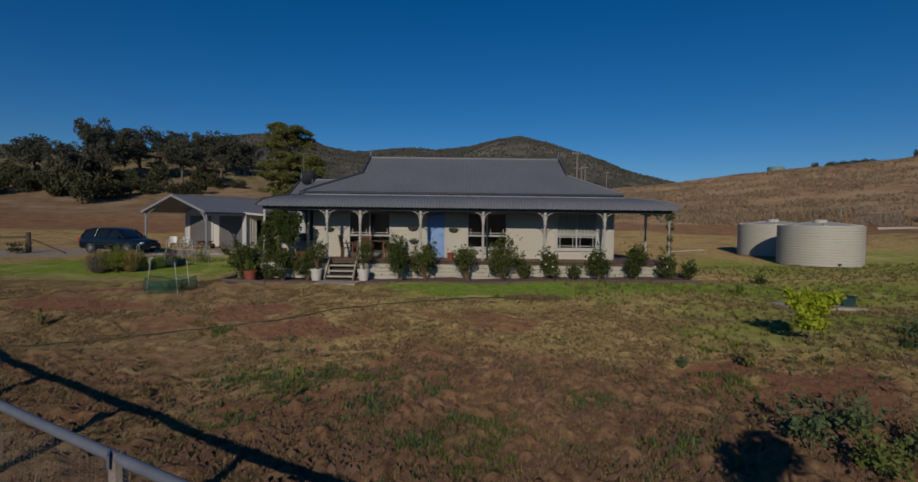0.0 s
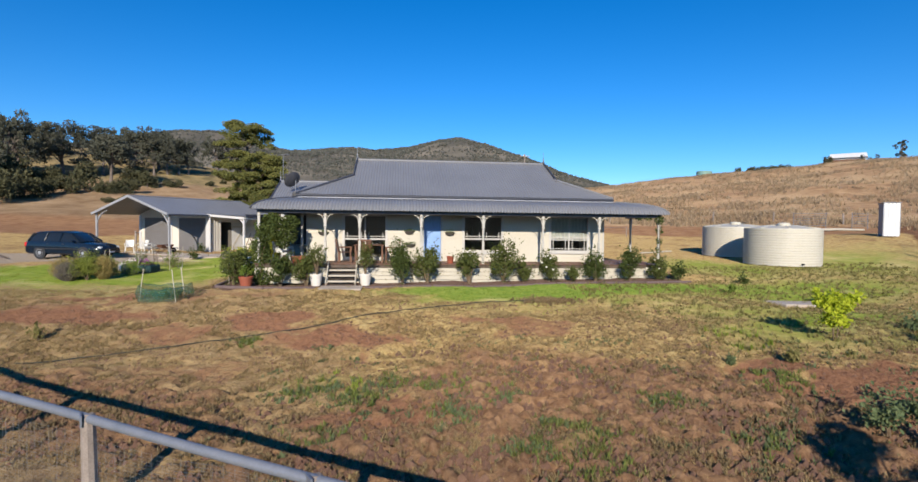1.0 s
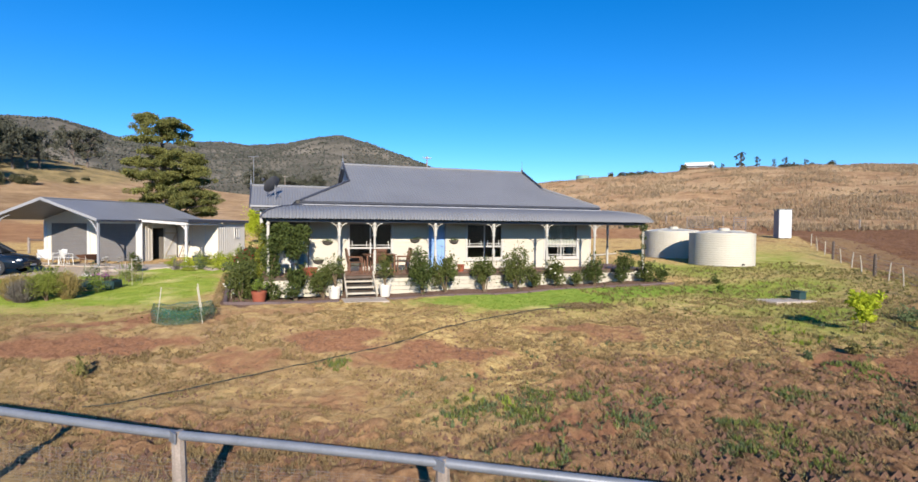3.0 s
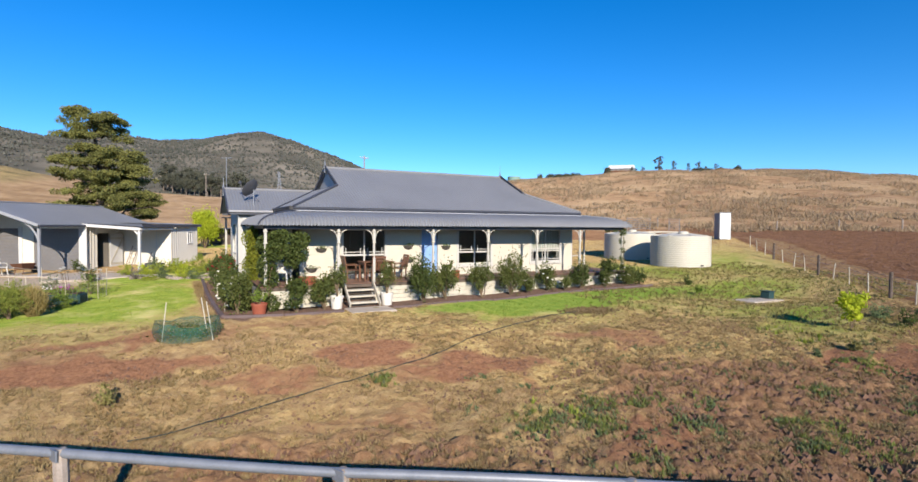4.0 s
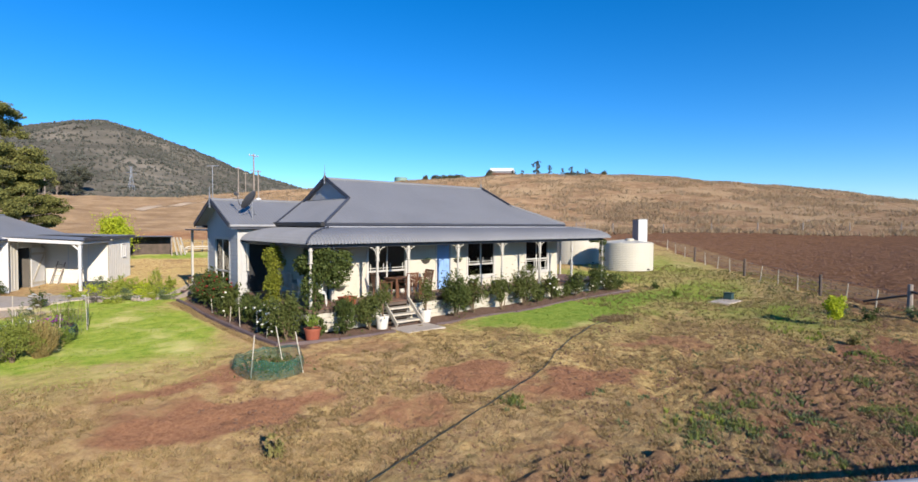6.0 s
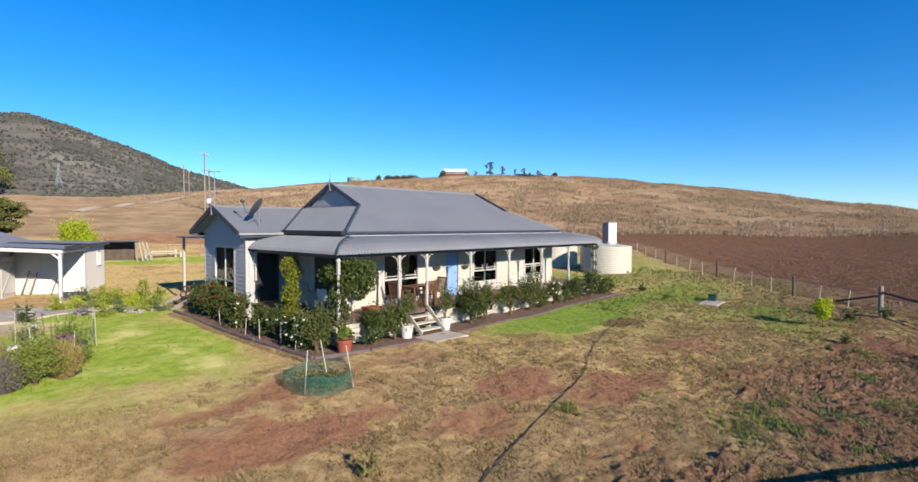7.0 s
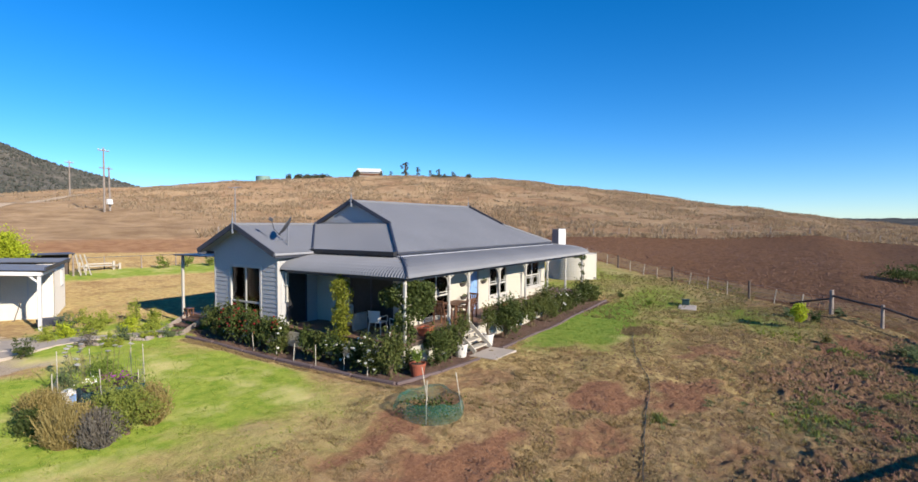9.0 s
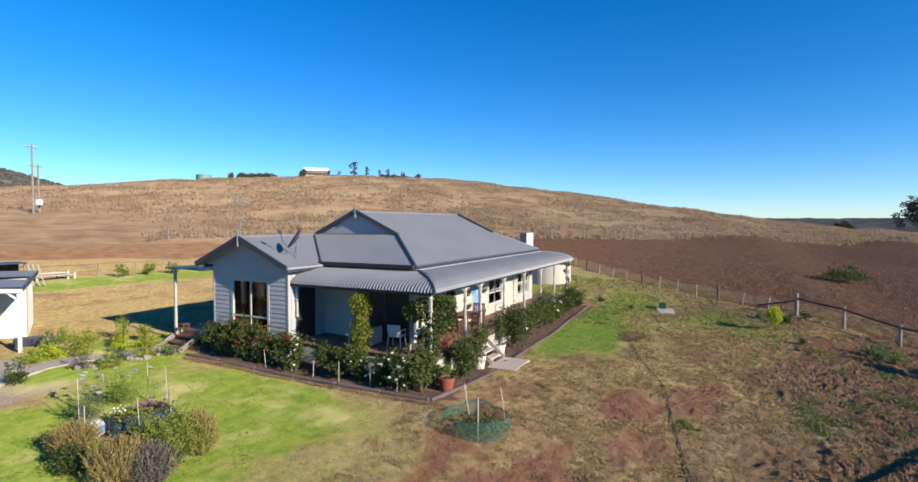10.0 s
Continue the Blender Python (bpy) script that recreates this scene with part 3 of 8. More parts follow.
    return mt


def build_ground():
    cx, cy = -1.5, 12.0
    radii = list(np.arange(0.2, 17, 0.1))
    while radii[-1] < 4200:
        radii.append(radii[-1] * 1.028 + 0.1)
    radii, n = np.array(radii), 820
    ang = np.linspace(0, 2 * np.pi, n, endpoint=False)
    R, A = np.meshgrid(radii, ang, indexing="ij")
    X, Y = (cx + R * np.sin(A)).ravel(), (cy + R * np.cos(A)).ravel()
    Z = height(X, Y)
    side = (X - 12.3) * FENCE_N[0] - (Y - 9.7) * 0.655
    near = 1 - step(60, 110, np.hypot(X, Y))
    Z = Z + step(0.5, 2.5, side) * near * (0.06 * lattice(X, Y, 0.9, 51) + 0.05 * lattice(X, Y, 0.45, 55))
    cov = covers(X, Y)
    rough = (0.7 + 1.6 * cov["dark"] + 0.35 * cov["bare"]) * (1 - 0.75 * cov["green"]) * (1 - cov["soil"]) * (1 - step(15, 20, np.hypot(X - cx, Y - cy)))
    Z = Z + rough * (0.027 * lattice(X, Y, 0.42, 52) + 0.055 * np.maximum(0, lattice(X, Y, 0.22, 53)) + 0.034 * lattice(X, Y, 0.13, 54))
    verts = np.vstack([np.column_stack([X, Y, Z]), [[cx, cy, gz(cx, cy)]]])
    m = len(radii)
    i, k = np.meshgrid(np.arange(m - 1), np.arange(n), indexing="ij")
    k2 = (k + 1) % n
    quads = np.stack([i * n + k, (i + 1) * n + k, (i + 1) * n + k2, i * n + k2], -1).reshape(-1, 4)
    faces = [tuple(f) for f in quads.tolist()] + [(len(X), kk, (kk + 1) % n) for kk in range(n)]
    me = bpy.data.meshes.new("ground")
    me.from_pydata(verts.tolist(), [], faces)
    for key, val in covers(verts[:, 0], verts[:, 1]).items():
        at = me.attributes.new(key, "FLOAT", "POINT")
        at.data.foreach_set("value", np.ascontiguousarray(val, dtype=np.float32))
    me.polygons.foreach_set("use_smooth", [True] * len(me.polygons))
    me.materials.append(ground_material())
    me.update()
    return tagged(new("ground", me), "dry brown paddock ground with patches of green lawn and red soil", "ground", kind="structure")


ground = build_ground()

# ---- house ----
DECK, WALL_Y, WALL_L, WALL_R = 0.92, 23.55, -6.45, 6.85
EAVE_Z, RIDGE_Z, RIDGE_Y, SLOPE = 3.80, 5.80, 27.60, 0.457
EAVE_F, EAVE_B, EAVE_L, EAVE_R, GAB_L, GAB_R = 23.25, 31.95, -6.85, 7.15, -4.60, 5.05
RIB = 0.125

house = thing("house", "cream weatherboard farmhouse with grey corrugated roof and bullnose verandah", "house")


def corrugated(shape, us, low, high, along, lift=0.011, pieces=1):
    """A ribbed sheet. For each u: its lower and upper ends; the ribs run from one to the other. along: the outward normal."""
    lines = []
    for u in us:
        a, b = Vector(low(u)), Vector(high(u))
        off = Vector(along) * (lift * math.sin(2 * math.pi * u / RIB))
        lines.append([tuple(a.lerp(b, k / pieces) + off) for k in range(pieces + 1)])
    return shape.rows(lines)


def spread(a, b, cuts=()):
    us = list(np.arange(a, b, RIB / 4)) + [b]
    for c in cuts:
        us += [c - 0.0005, c + 0.0005]
    return sorted(us)


def solid(shape, thick=0.03):
    """Gives an open sheet an underside, thick metres below."""
    n, fs = len(shape.v), list(shape.f)
    shape.v += [(x, y, z - thick) for x, y, z in shape.v[:n]]
    shape.f += [tuple(n + i for i in f[::-1]) for f in fs]
    return shape


def top_front(x):
    z = RIDGE_Z if GAB_L <= x <= GAB_R else EAVE_Z + SLOPE * ((x - EAVE_L) if x < GAB_L else (EAVE_R - x))
    return EAVE_F + (z - EAVE_Z) / SLOPE, z


nf = Vector((0, -SLOPE, 1)).normalized()
roof_front = corrugated(Shape(), spread(EAVE_L, EAVE_R, (GAB_L, GAB_R)), lambda x: (x, EAVE_F, EAVE_Z), lambda x: (x, *top_front(x)), nf)
part("roof_sheet", solid(roof_front), M_ROOF, house, "blue-grey corrugated steel roof sheeting")
nb = Vector((0, SLOPE, 1)).normalized()
roof_back = corrugated(Shape(), spread(EAVE_L, EAVE_R, (GAB_L, GAB_R)), lambda x: (x, EAVE_B, EAVE_Z), lambda x: (x, 2 * RIDGE_Y - top_front(x)[0], top_front(x)[1]), nb)
part("roof_sheet", solid(roof_back), M_ROOF, house)
for edge, gab, sg in ((EAVE_L, GAB_L, 1), (EAVE_R, GAB_R, -1)):
    def hip_top(y):
        run = min(y - EAVE_F, EAVE_B - y, abs(gab - edge))
        return (edge + sg * run, y, EAVE_Z + SLOPE * run)
    run = abs(gab - edge)
    sheet = corrugated(Shape(), spread(EAVE_F, EAVE_B, (EAVE_F + run, EAVE_B - run)), lambda y: (edge, y, EAVE_Z), hip_top, Vector((-sg * SLOPE, 0, 1)).normalized())
    part("roof_sheet", solid(sheet), M_ROOF, house)
    zb = EAVE_Z + SLOPE * run
    half = (RIDGE_Z - zb) / SLOPE
    x = gab + sg * 0.12
    gable = Shape().add([(x, RIDGE_Y - half, zb - 0.1), (x, RIDGE_Y + half, zb - 0.1), (x, RIDGE_Y, RIDGE_Z - 0.02), (x + sg * 0.1, RIDGE_Y - half, zb - 0.1), (x + sg * 0.1, RIDGE_Y + half, zb - 0.1), (x + sg * 0.1, RIDGE_Y, RIDGE_Z - 0.02)],
                        [(0, 1, 2), (5, 4, 3), (0, 3, 4, 1), (1, 4, 5, 2), (2, 5, 3, 0)])
    part("gable_infill", gable, M_WING, house, "pale painted gable infill")
    for s2 in (-1, 1):
        barge = Shape().beam((gab - sg * 0.03, RIDGE_Y + s2 * (half + 0.08), zb - 0.02), (gab - sg * 0.03, RIDGE_Y, RIDGE_Z + 0.03), 0.05, 0.17, 0.01)
        part("barge_board", barge, M_TRIM_DARK, house, "dark barge board")
        hip = Shape().tube([(edge, RIDGE_Y + s2 * (EAVE_B - RIDGE_Y), EAVE_Z + 0.01), (gab, RIDGE_Y + s2 * half, zb + 0.03)], 0.055, 8)
        part("hip_capping", hip, M_TRIM_DARK if sg > 0 else M_ROOF, house)
    part("apron_flashing", Shape().box((gab - 0.03, RIDGE_Y - half, zb - 0.02), (gab + 0.03, RIDGE_Y + half, zb + 0.035), 0.01), M_ROOF, house)
    part("finial", Shape().lathe([(0.05, -0.25), (0.05, 0.05), (0.07, 0.1), (0.03, 0.16), (0.03, 0.24), (0.010, 0.32), (0.006, 0.62)], 10, (gab - sg * 0.03, RIDGE_Y, RIDGE_Z)), M_GALV, house, "turned gable finial")
part("ridge_capping", Shape().tube([(GAB_L - 0.1, RIDGE_Y, RIDGE_Z), (GAB_R + 0.1, RIDGE_Y, RIDGE_Z)], 0.06, 10), M_ROOF, house)

# gutters of the main roof: a dark fascia with a pale lip
for a, b in (((EAVE_L, EAVE_F), (EAVE_R, EAVE_F)), ((EAVE_R, EAVE_F), (EAVE_R, EAVE_B)), ((EAVE_L, EAVE_B), (EAVE_R, EAVE_B)), ((EAVE_L, EAVE_F), (EAVE_L, 27.6))):
    part("fascia", Shape().beam((*a, EAVE_Z - 0.10), (*b, EAVE_Z - 0.10), 0.05, 0.15, 0.01), M_TRIM_DARK, house, "dark fascia board")
part("gutter", Shape().box((EAVE_L - 0.02, EAVE_F - 0.09, EAVE_Z - 0.085), (EAVE_R + 0.02, EAVE_F - 0.027, EAVE_Z - 0.02), 0.02), M_TRIM_DARK, house, "dark roof gutter")
part("flashing", Shape().box((EAVE_L - 0.02, EAVE_F - 0.12, 3.635), (EAVE_R + 0.02, EAVE_F - 0.02, 3.66), 0.01), M_GUTTER, house, "pale apron flashing above the verandah")

# wing with its gable to the west
WX, WY0, WY1, WR = -8.40, 27.75, 31.70, 29.80
W_TOP, W_SL = 4.78, 0.44
WE0, WE1 = 27.42, 32.15
for ye, sg in ((WE0, -1), (WE1, 1)):
    sheet = corrugated(Shape(), spread(-8.85, GAB_L - 0.1), lambda x: (x, ye, W_TOP - W_SL * abs(ye - WR)), lambda x: (x, WR, W_TOP), Vector((0, sg * W_SL, 1)).normalized())
    part("roof_sheet", solid(sheet), M_ROOF, house, "corrugated roof of the side wing")
    part("barge_board", Shape().beam((-8.87, ye + sg * 0.05, W_TOP - W_SL * abs(ye - WR) - 0.06), (-8.87, WR, W_TOP - 0.03), 0.05, 0.2, 0.01), M_TRIM_DARK, house, "dark barge board")
    part("gutter", Shape().box((-8.85, ye + sg * 0.02, W_TOP - W_SL * abs(ye - WR) - 0.11), (-6.9 if sg < 0 else -6.0, ye + sg * 0.10, W_TOP - W_SL * abs(ye - WR) - 0.01), 0.02), M_ZINC if sg < 0 else M_TRIM_DARK, house)
    part("fascia", Shape().box((-8.8, ye - sg * 0.03, W_TOP - W_SL * abs(ye - WR) - 0.2), (-6.6, ye + sg * 0.015, W_TOP - W_SL * abs(ye - WR) - 0.035)), M_TRIM_DARK, house)
part("valley_flashing", Shape().tube([(-6.85, 27.57, 3.83), (-4.71, 29.8, 4.81)], 0.045, 8), M_TRIM_DARK, house, "dark valley flashing")
part("side_gutter", Shape().box((EAVE_L - 0.17, EAVE_F, EAVE_Z - 0.14), (EAVE_L - 0.005, 27.6, EAVE_Z + 0.02), 0.02), M_BLACK, house, "dark side gutter")
part("ridge_capping", Shape().tube([(-8.9, WR, W_TOP + 0.01), (GAB_L - 0.1, WR, W_TOP + 0.01)], 0.055, 10), M_ROOF, house)
part("finial", Shape().lathe([(0.045, -0.35), (0.045, 0.02), (0.06, 0.06), (0.03, 0.12), (0.03, 0.2), (0.014, 0.3), (0.008, 0.55)], 10, (-8.88, WR, W_TOP)), M_GALV, house)
part("soffit", Shape().add([(-8.86, WE0, 3.66), (-8.4, WE0, 3.66), (-8.4, WR, 4.70), (-8.86, WR, 4.70), (-8.86, WE1, 3.66), (-8.4, WE1, 3.66)], [(0, 1, 2, 3), (3, 2, 5, 4)]), M_WHITE, house)


def frame_wall(shape, axis, at, thick, u0, u1, z0, z1, holes, out, board=0.17):
    """An upright wall with openings, its outer face lapped with boards. axis: the way it runs; at: its outer face; out: the side that it faces."""
    us = sorted({u0, u1, *[h[0] for h in holes], *[h[1] for h in holes]})
    zs = sorted({z0, z1, *[h[2] for h in holes], *[h[3] for h in holes]})
    P = (lambda u, d, z: (u, at - out * d, z)) if axis == "x" else (lambda u, d, z: (at - out * d, u, z))
    for a, b in zip(us, us[1:]):
        for c, d in zip(zs, zs[1:]):
            mu, mz = (a + b) / 2, (c + d) / 2
            if any(h[0] < mu < h[1] and h[2] < mz < h[3] for h in holes):
                continue
            shape.box(P(a, 0, c), P(b, thick, d))
    z = z0
    while board and z < z1 - 0.02:
        t = min(z + board, z1)
        cuts = [u0]
        for h in sorted(holes):
            if h[2] < (z + t) / 2 < h[3]:
                cuts += [h[0] - 0.05, h[1] + 0.05]
        cuts.append(u1)
        for a, b in zip(cuts[::2], cuts[1::2]):
            if b - a > 0.02:
                vs = [P(u, d, zz) for u in (a, b) for d, zz in ((-0.001, z), (-0.024, z), (-0.004, t), (-0.001, t))]
                shape.add(vs, [(0, 1, 5, 4), (1, 2, 6, 5), (2, 3, 7, 6), (0, 3, 2, 1), (4, 5, 6, 7)])
        z = t
    return shape


def window(name, axis, at, out, u0, u1, z0, z1, parent, bars=1, mid=0.5, curtain="", fancy=False, label="white-framed sash window"):
    """A window in a wall: frame, sill, meeting rail, bars, panes and what hangs behind it."""
    P = (lambda u, d, z: (u, at - out * d, z)) if axis == "x" else (lambda u, d, z: (at - out * d, u, z))
    w = thing(name, label, "")
    w.parent = parent
    fr = Shape()
    for a, b, c, d in ((u0 - 0.06, u0 + 0.05, z0 - 0.06, z1 + 0.06), (u1 - 0.05, u1 + 0.06, z0 - 0.06, z1 + 0.06), (u0 + 0.05, u1 - 0.05, z1 - 0.05, z1 + 0.06), (u0 + 0.05, u1 - 0.05, z0 - 0.06, z0 + 0.05)):
        fr.box(P(a, -0.035, c), P(b, 0.09, d), 0.008)
    part("window_frame", fr, M_WHITE, w)
    part("window_sill", Shape().box(P(u0 - 0.1, -0.09, z0 - 0.10), P(u1 + 0.1, -0.036, z0 - 0.055), 0.008), M_WHITE, w)
    zm = z0 + (z1 - z0) * mid
    ba = Shape().box(P(u0 + 0.05, 0.0, zm - 0.035), P(u1 - 0.05, 0.06, zm + 0.035), 0.006)
    for k in range(1, bars + 1):
        u = u0 + (u1 - u0) * k / (bars + 1)
        ba.box(P(u - 0.03, 0.005, z0 + 0.05), P(u + 0.03, 0.055, zm - 0.036), 0.006)
        ba.box(P(u - 0.03, 0.005, zm + 0.036), P(u + 0.03, 0.055, z1 - 0.05), 0.006)
    part("glazing_bar", ba, M_WHITE, w)
    if fancy:
        fn = Shape()
        for zz in ((zm + 0.12),) if fancy == 1 else (z0 + 0.13, zm - 0.11):
            fn.box(P(u0 + 0.05, 0.012, zz - 0.014), P(u1 - 0.05, 0.05, zz + 0.014))
        for k in range(bars + 1):
            a, b = u0 + (u1 - u0) * k / (bars + 1), u0 + (u1 - u0) * (k + 1) / (bars + 1)
            for uu in (a + 0.16, b - 0.16):
                lo, hi = (zm + 0.04, zm + 0.3) if fancy == 1 else (z0 + 0.05, zm - 0.04)
                fn.box(P(uu - 0.012, 0.014, lo), P(uu + 0.012, 0.048, hi))
        part("fretwork", fn, M_WHITE, w)
    for lo, hi in ((z0 + 0.05, zm - 0.036), (zm + 0.036, z1 - 0.05)):
        pane = part("pane", Shape().box(P(u0 + 0.05, 0.026, lo), P(u1 - 0.05, 0.032, hi)), M_GLASS, w)
        pane.visible_shadow = False
    if curtain:
        spans = {"sides": ((u0, u0 + 0.36 * (u1 - u0), z0, z1), (u1 - 0.36 * (u1 - u0), u1, z0, z1)), "low": ((u0, u1, z0, zm),), "high": ((u0, u1, zm - 0.1, z1),), "full": ((u0, u0 + 0.44 * (u1 - u0), z0, z1), (u0 + 0.52 * (u1 - u0), u1, z0, z1))}[curtain]
        for a, b, c, d in spans:
            us = np.linspace(a, b, max(8, int((b - a) / 0.03)))
            part("curtain", Shape().rows([[P(u, 0.075 + 0.02 * math.sin(u * 40), c), P(u, 0.075 + 0.02 * math.sin(u * 40), d)] for u in us]), M_CURTAIN, w, "pale curtain behind the glass")
    return w


WIN1, WIN2, WIN3 = (-4.90, -3.05, 1.05, 2.93), (0.36, 2.12, 1.35, 2.93), (4.33, 6.12, 1.38, 2.95)
DOOR = (-1.45, -0.62, DECK, 2.96)
part("wall", frame_wall(Shape(), "x", WALL_Y, 0.14, WALL_L, WALL_R, DECK, 3.70, [WIN1, WIN2, WIN3, DOOR], -1), M_CREAM, house, "cream painted weatherboard wall")
part("wall", frame_wall(Shape(), "y", WALL_L, 0.14, WALL_Y + 0.14, WY0, DECK, 3.70, [(23.75, 25.95, DECK, 2.96)], -1), M_CREAM, house, "cream weatherboard wall in the shade of the verandah")
part("wall", frame_wall(Shape(), "y", WALL_R, 0.14, WALL_Y + 0.14, 31.6, 0.2, 3.70, [(25.0, 26.4, 1.4, 2.9)], 1), M_CREAM, house)
part("wall", Shape().box((WX + 0.14, 31.56, 0.15), (WALL_R - 0.14, WY1, 3.70)), M_CREAM, house)
WWIN = (28.75, 30.65, 1.05, 3.12)
part("wall", frame_wall(Shape(), "y", WX, 0.14, WY0, WY1, 0.25, 3.66, [WWIN], -1), M_WING, house, "pale weatherboard gable wall of the wing")
gab = Shape()
n = 9
for k in range(n):
    za, zb = 3.66 + k * (4.72 - 3.66) / n, 3.66 + (k + 1) * (4.72 - 3.66) / n
    ha, hb = max(0.0, (W_TOP - 0.05 - za) / W_SL), max(0.0, (W_TOP - 0.05 - zb) / W_SL)
    ha, hb = min(ha, (WY1 - WY0) / 2 + 0.3), min(hb, (WY1 - WY0) / 2 + 0.3)
    gab.add([(WX - 0.024, WR - ha, za), (WX - 0.024, WR + ha, za), (WX - 0.004, WR + hb, zb), (WX - 0.004, WR - hb, zb), (WX + 0.14, WR - ha, za), (WX + 0.14, WR + ha, za), (WX + 0.14, WR + hb, zb), (WX + 0.14, WR - hb, zb)],
            [(0, 1, 2, 3), (7, 6, 5, 4), (0, 4, 5, 1), (3, 2, 6, 7), (0, 3, 7, 4), (1, 5, 6, 2)])
part("wall", gab, M_WING, house)
part("wall", frame_wall(Shape(), "x", WY0, 0.14, WX + 0.14, WALL_L, 0.25, 3.62, [], -1), M_WING, house)
for y in (WY0 - 0.03, WY1 - 0.05):
    part("corner_board", Shape().box((WX - 0.03, y, 0.25), (WX + 0.05, y + 0.08, 3.66), 0.008), M_WHITE, house)
for x in (WALL_L - 0.03, WALL_R - 0.05):
    part("corner_board", Shape().box((x, WALL_Y - 0.03, DECK), (x + 0.08, WALL_Y + 0.05, 3.6), 0.008), M_WHITE, house)
part("ceiling_board", Shape().box((WALL_L, WALL_Y, 3.62), (WALL_R, 31.6, 3.66)), M_WHITE, house)
# floor and walls behind the windows, coloured dark in place of indoor shade
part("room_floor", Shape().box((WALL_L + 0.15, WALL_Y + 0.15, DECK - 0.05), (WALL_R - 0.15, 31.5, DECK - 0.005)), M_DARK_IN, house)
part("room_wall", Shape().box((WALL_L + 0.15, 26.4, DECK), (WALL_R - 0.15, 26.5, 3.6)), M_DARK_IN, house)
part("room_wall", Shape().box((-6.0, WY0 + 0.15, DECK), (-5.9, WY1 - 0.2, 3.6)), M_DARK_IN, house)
window("window", "x", WALL_Y, -1, *WIN1, house, 1, 0.44, "", 1)
window("window", "x", WALL_Y, -1, *WIN2, house, 1, 0.36, "", 1)
window("window", "x", WALL_Y, -1, *WIN3, house, 1, 0.40, "high", 2, label="white sash window with fretwork and a pulled-down blind")
# curtains drawn almost full, also standing in for pale sky reflected in the panes
window("window", "y", WX, -1, *WWIN, house, 1, 0.32, "full", label="tall white-framed window of the wing")
window("window", "y", WALL_R, 1, 25.0, 26.4, 1.4, 2.9, house, 1, 0.5, "sides")


def door(axis, at, out, u0, u1, z0, z1, mat, label):
    P = (lambda u, d, z: (u, at - out * d, z)) if axis == "x" else (lambda u, d, z: (at - out * d, u, z))
    d = part("door", Shape().box(P(u0 + 0.04, 0.05, z0 + 0.01), P(u1 - 0.04, 0.09, z1 - 0.04), 0.006), mat, house, label)
    for a, b in ((z0 + 0.15, z0 + 0.85), (z0 + 1.05, z1 - 0.2)):
        for c, e in ((u0 + 0.12, (u0 + u1) / 2 - 0.04), ((u0 + u1) / 2 + 0.04, u1 - 0.12)):
            part("door_panel", Shape().box(P(c, 0.035, a), P(e, 0.049, b), 0.01), mat, d)
    part("door_handle", Shape().tube([P(u1 - 0.11, 0.02, z0 + 1.0), P(u1 - 0.22, 0.02, z0 + 1.0)], 0.014, 8), M_GALV, d)
    fr = Shape()
    for a, b, c, e in ((u0 - 0.05, u0 + 0.035, z0, z1 + 0.06), (u1 - 0.035, u1 + 0.05, z0, z1 + 0.06), (u0 + 0.035, u1 - 0.035, z1 - 0.035, z1 + 0.06)):
        fr.box(P(a, -0.03, c), P(b, 0.12, e), 0.006)
    part("door_frame", fr, M_WHITE, d)
    return d


door("x", WALL_Y, -1, *DOOR, M_DOOR, "sky-blue panelled front door, closed")
# guessed sliding door, widened; its black sheet carries the side verandah's deep shade
for ya, yb in ((23.75, 25.95),):
    sd = part("sliding_door", Shape().box((WALL_L + 0.02, ya, DECK), (WALL_L + 0.08, ya + 0.07, 2.96)).box((WALL_L + 0.02, yb - 0.07, DECK), (WALL_L + 0.08, yb, 2.96)).box((WALL_L + 0.02, ya + 0.07, 2.88), (WALL_L + 0.08, yb - 0.07, 2.96)).box((WALL_L + 0.02, (ya + yb) / 2 - 0.035, DECK), (WALL_L + 0.08, (ya + yb) / 2 + 0.035, 2.88)), M_TRIM_DARK, house, "dark-framed sliding door with flyscreen")
    part("flyscreen", Shape().box((WALL_L + 0.04, ya + 0.07, DECK + 0.02), (WALL_L + 0.05, yb - 0.07, 2.88)), M_BLACK, sd, "black sheet in the sliding door that deepens the verandah shade")

sd = part("screen_door", Shape().box((-8.05, WY0 - 0.07, DECK), (-7.98, WY0 - 0.03, 2.95)).box((-7.12, WY0 - 0.07, DECK), (-7.05, WY0 - 0.03, 2.95)).box((-7.98, WY0 - 0.07, 2.88), (-7.12, WY0 - 0.03, 2.95)), M_TRIM_DARK, house, "dark-framed screen door")
part("flyscreen", Shape().box((-7.98, WY0 - 0.05, DECK + 0.02), (-7.12, WY0 - 0.042, 2.88)), M_BLACK, sd)

# deck boards, edge and skirting
DX0, DX1, DY0 = -8.25, 8.95, 21.85
part("deck_frame", Shape().box((DX0 + 0.05, DY0 + 0.06, DECK - 0.16), (DX1 - 0.05, WALL_Y, DECK - 0.03)).box((DX0 + 0.05, WALL_Y, DECK - 0.16), (WALL_L, WY0, DECK - 0.03)).box((WALL_R, WALL_Y, DECK - 0.16), (DX1 - 0.05, 25.0, DECK - 0.03)), M_TIMBER_D, house)
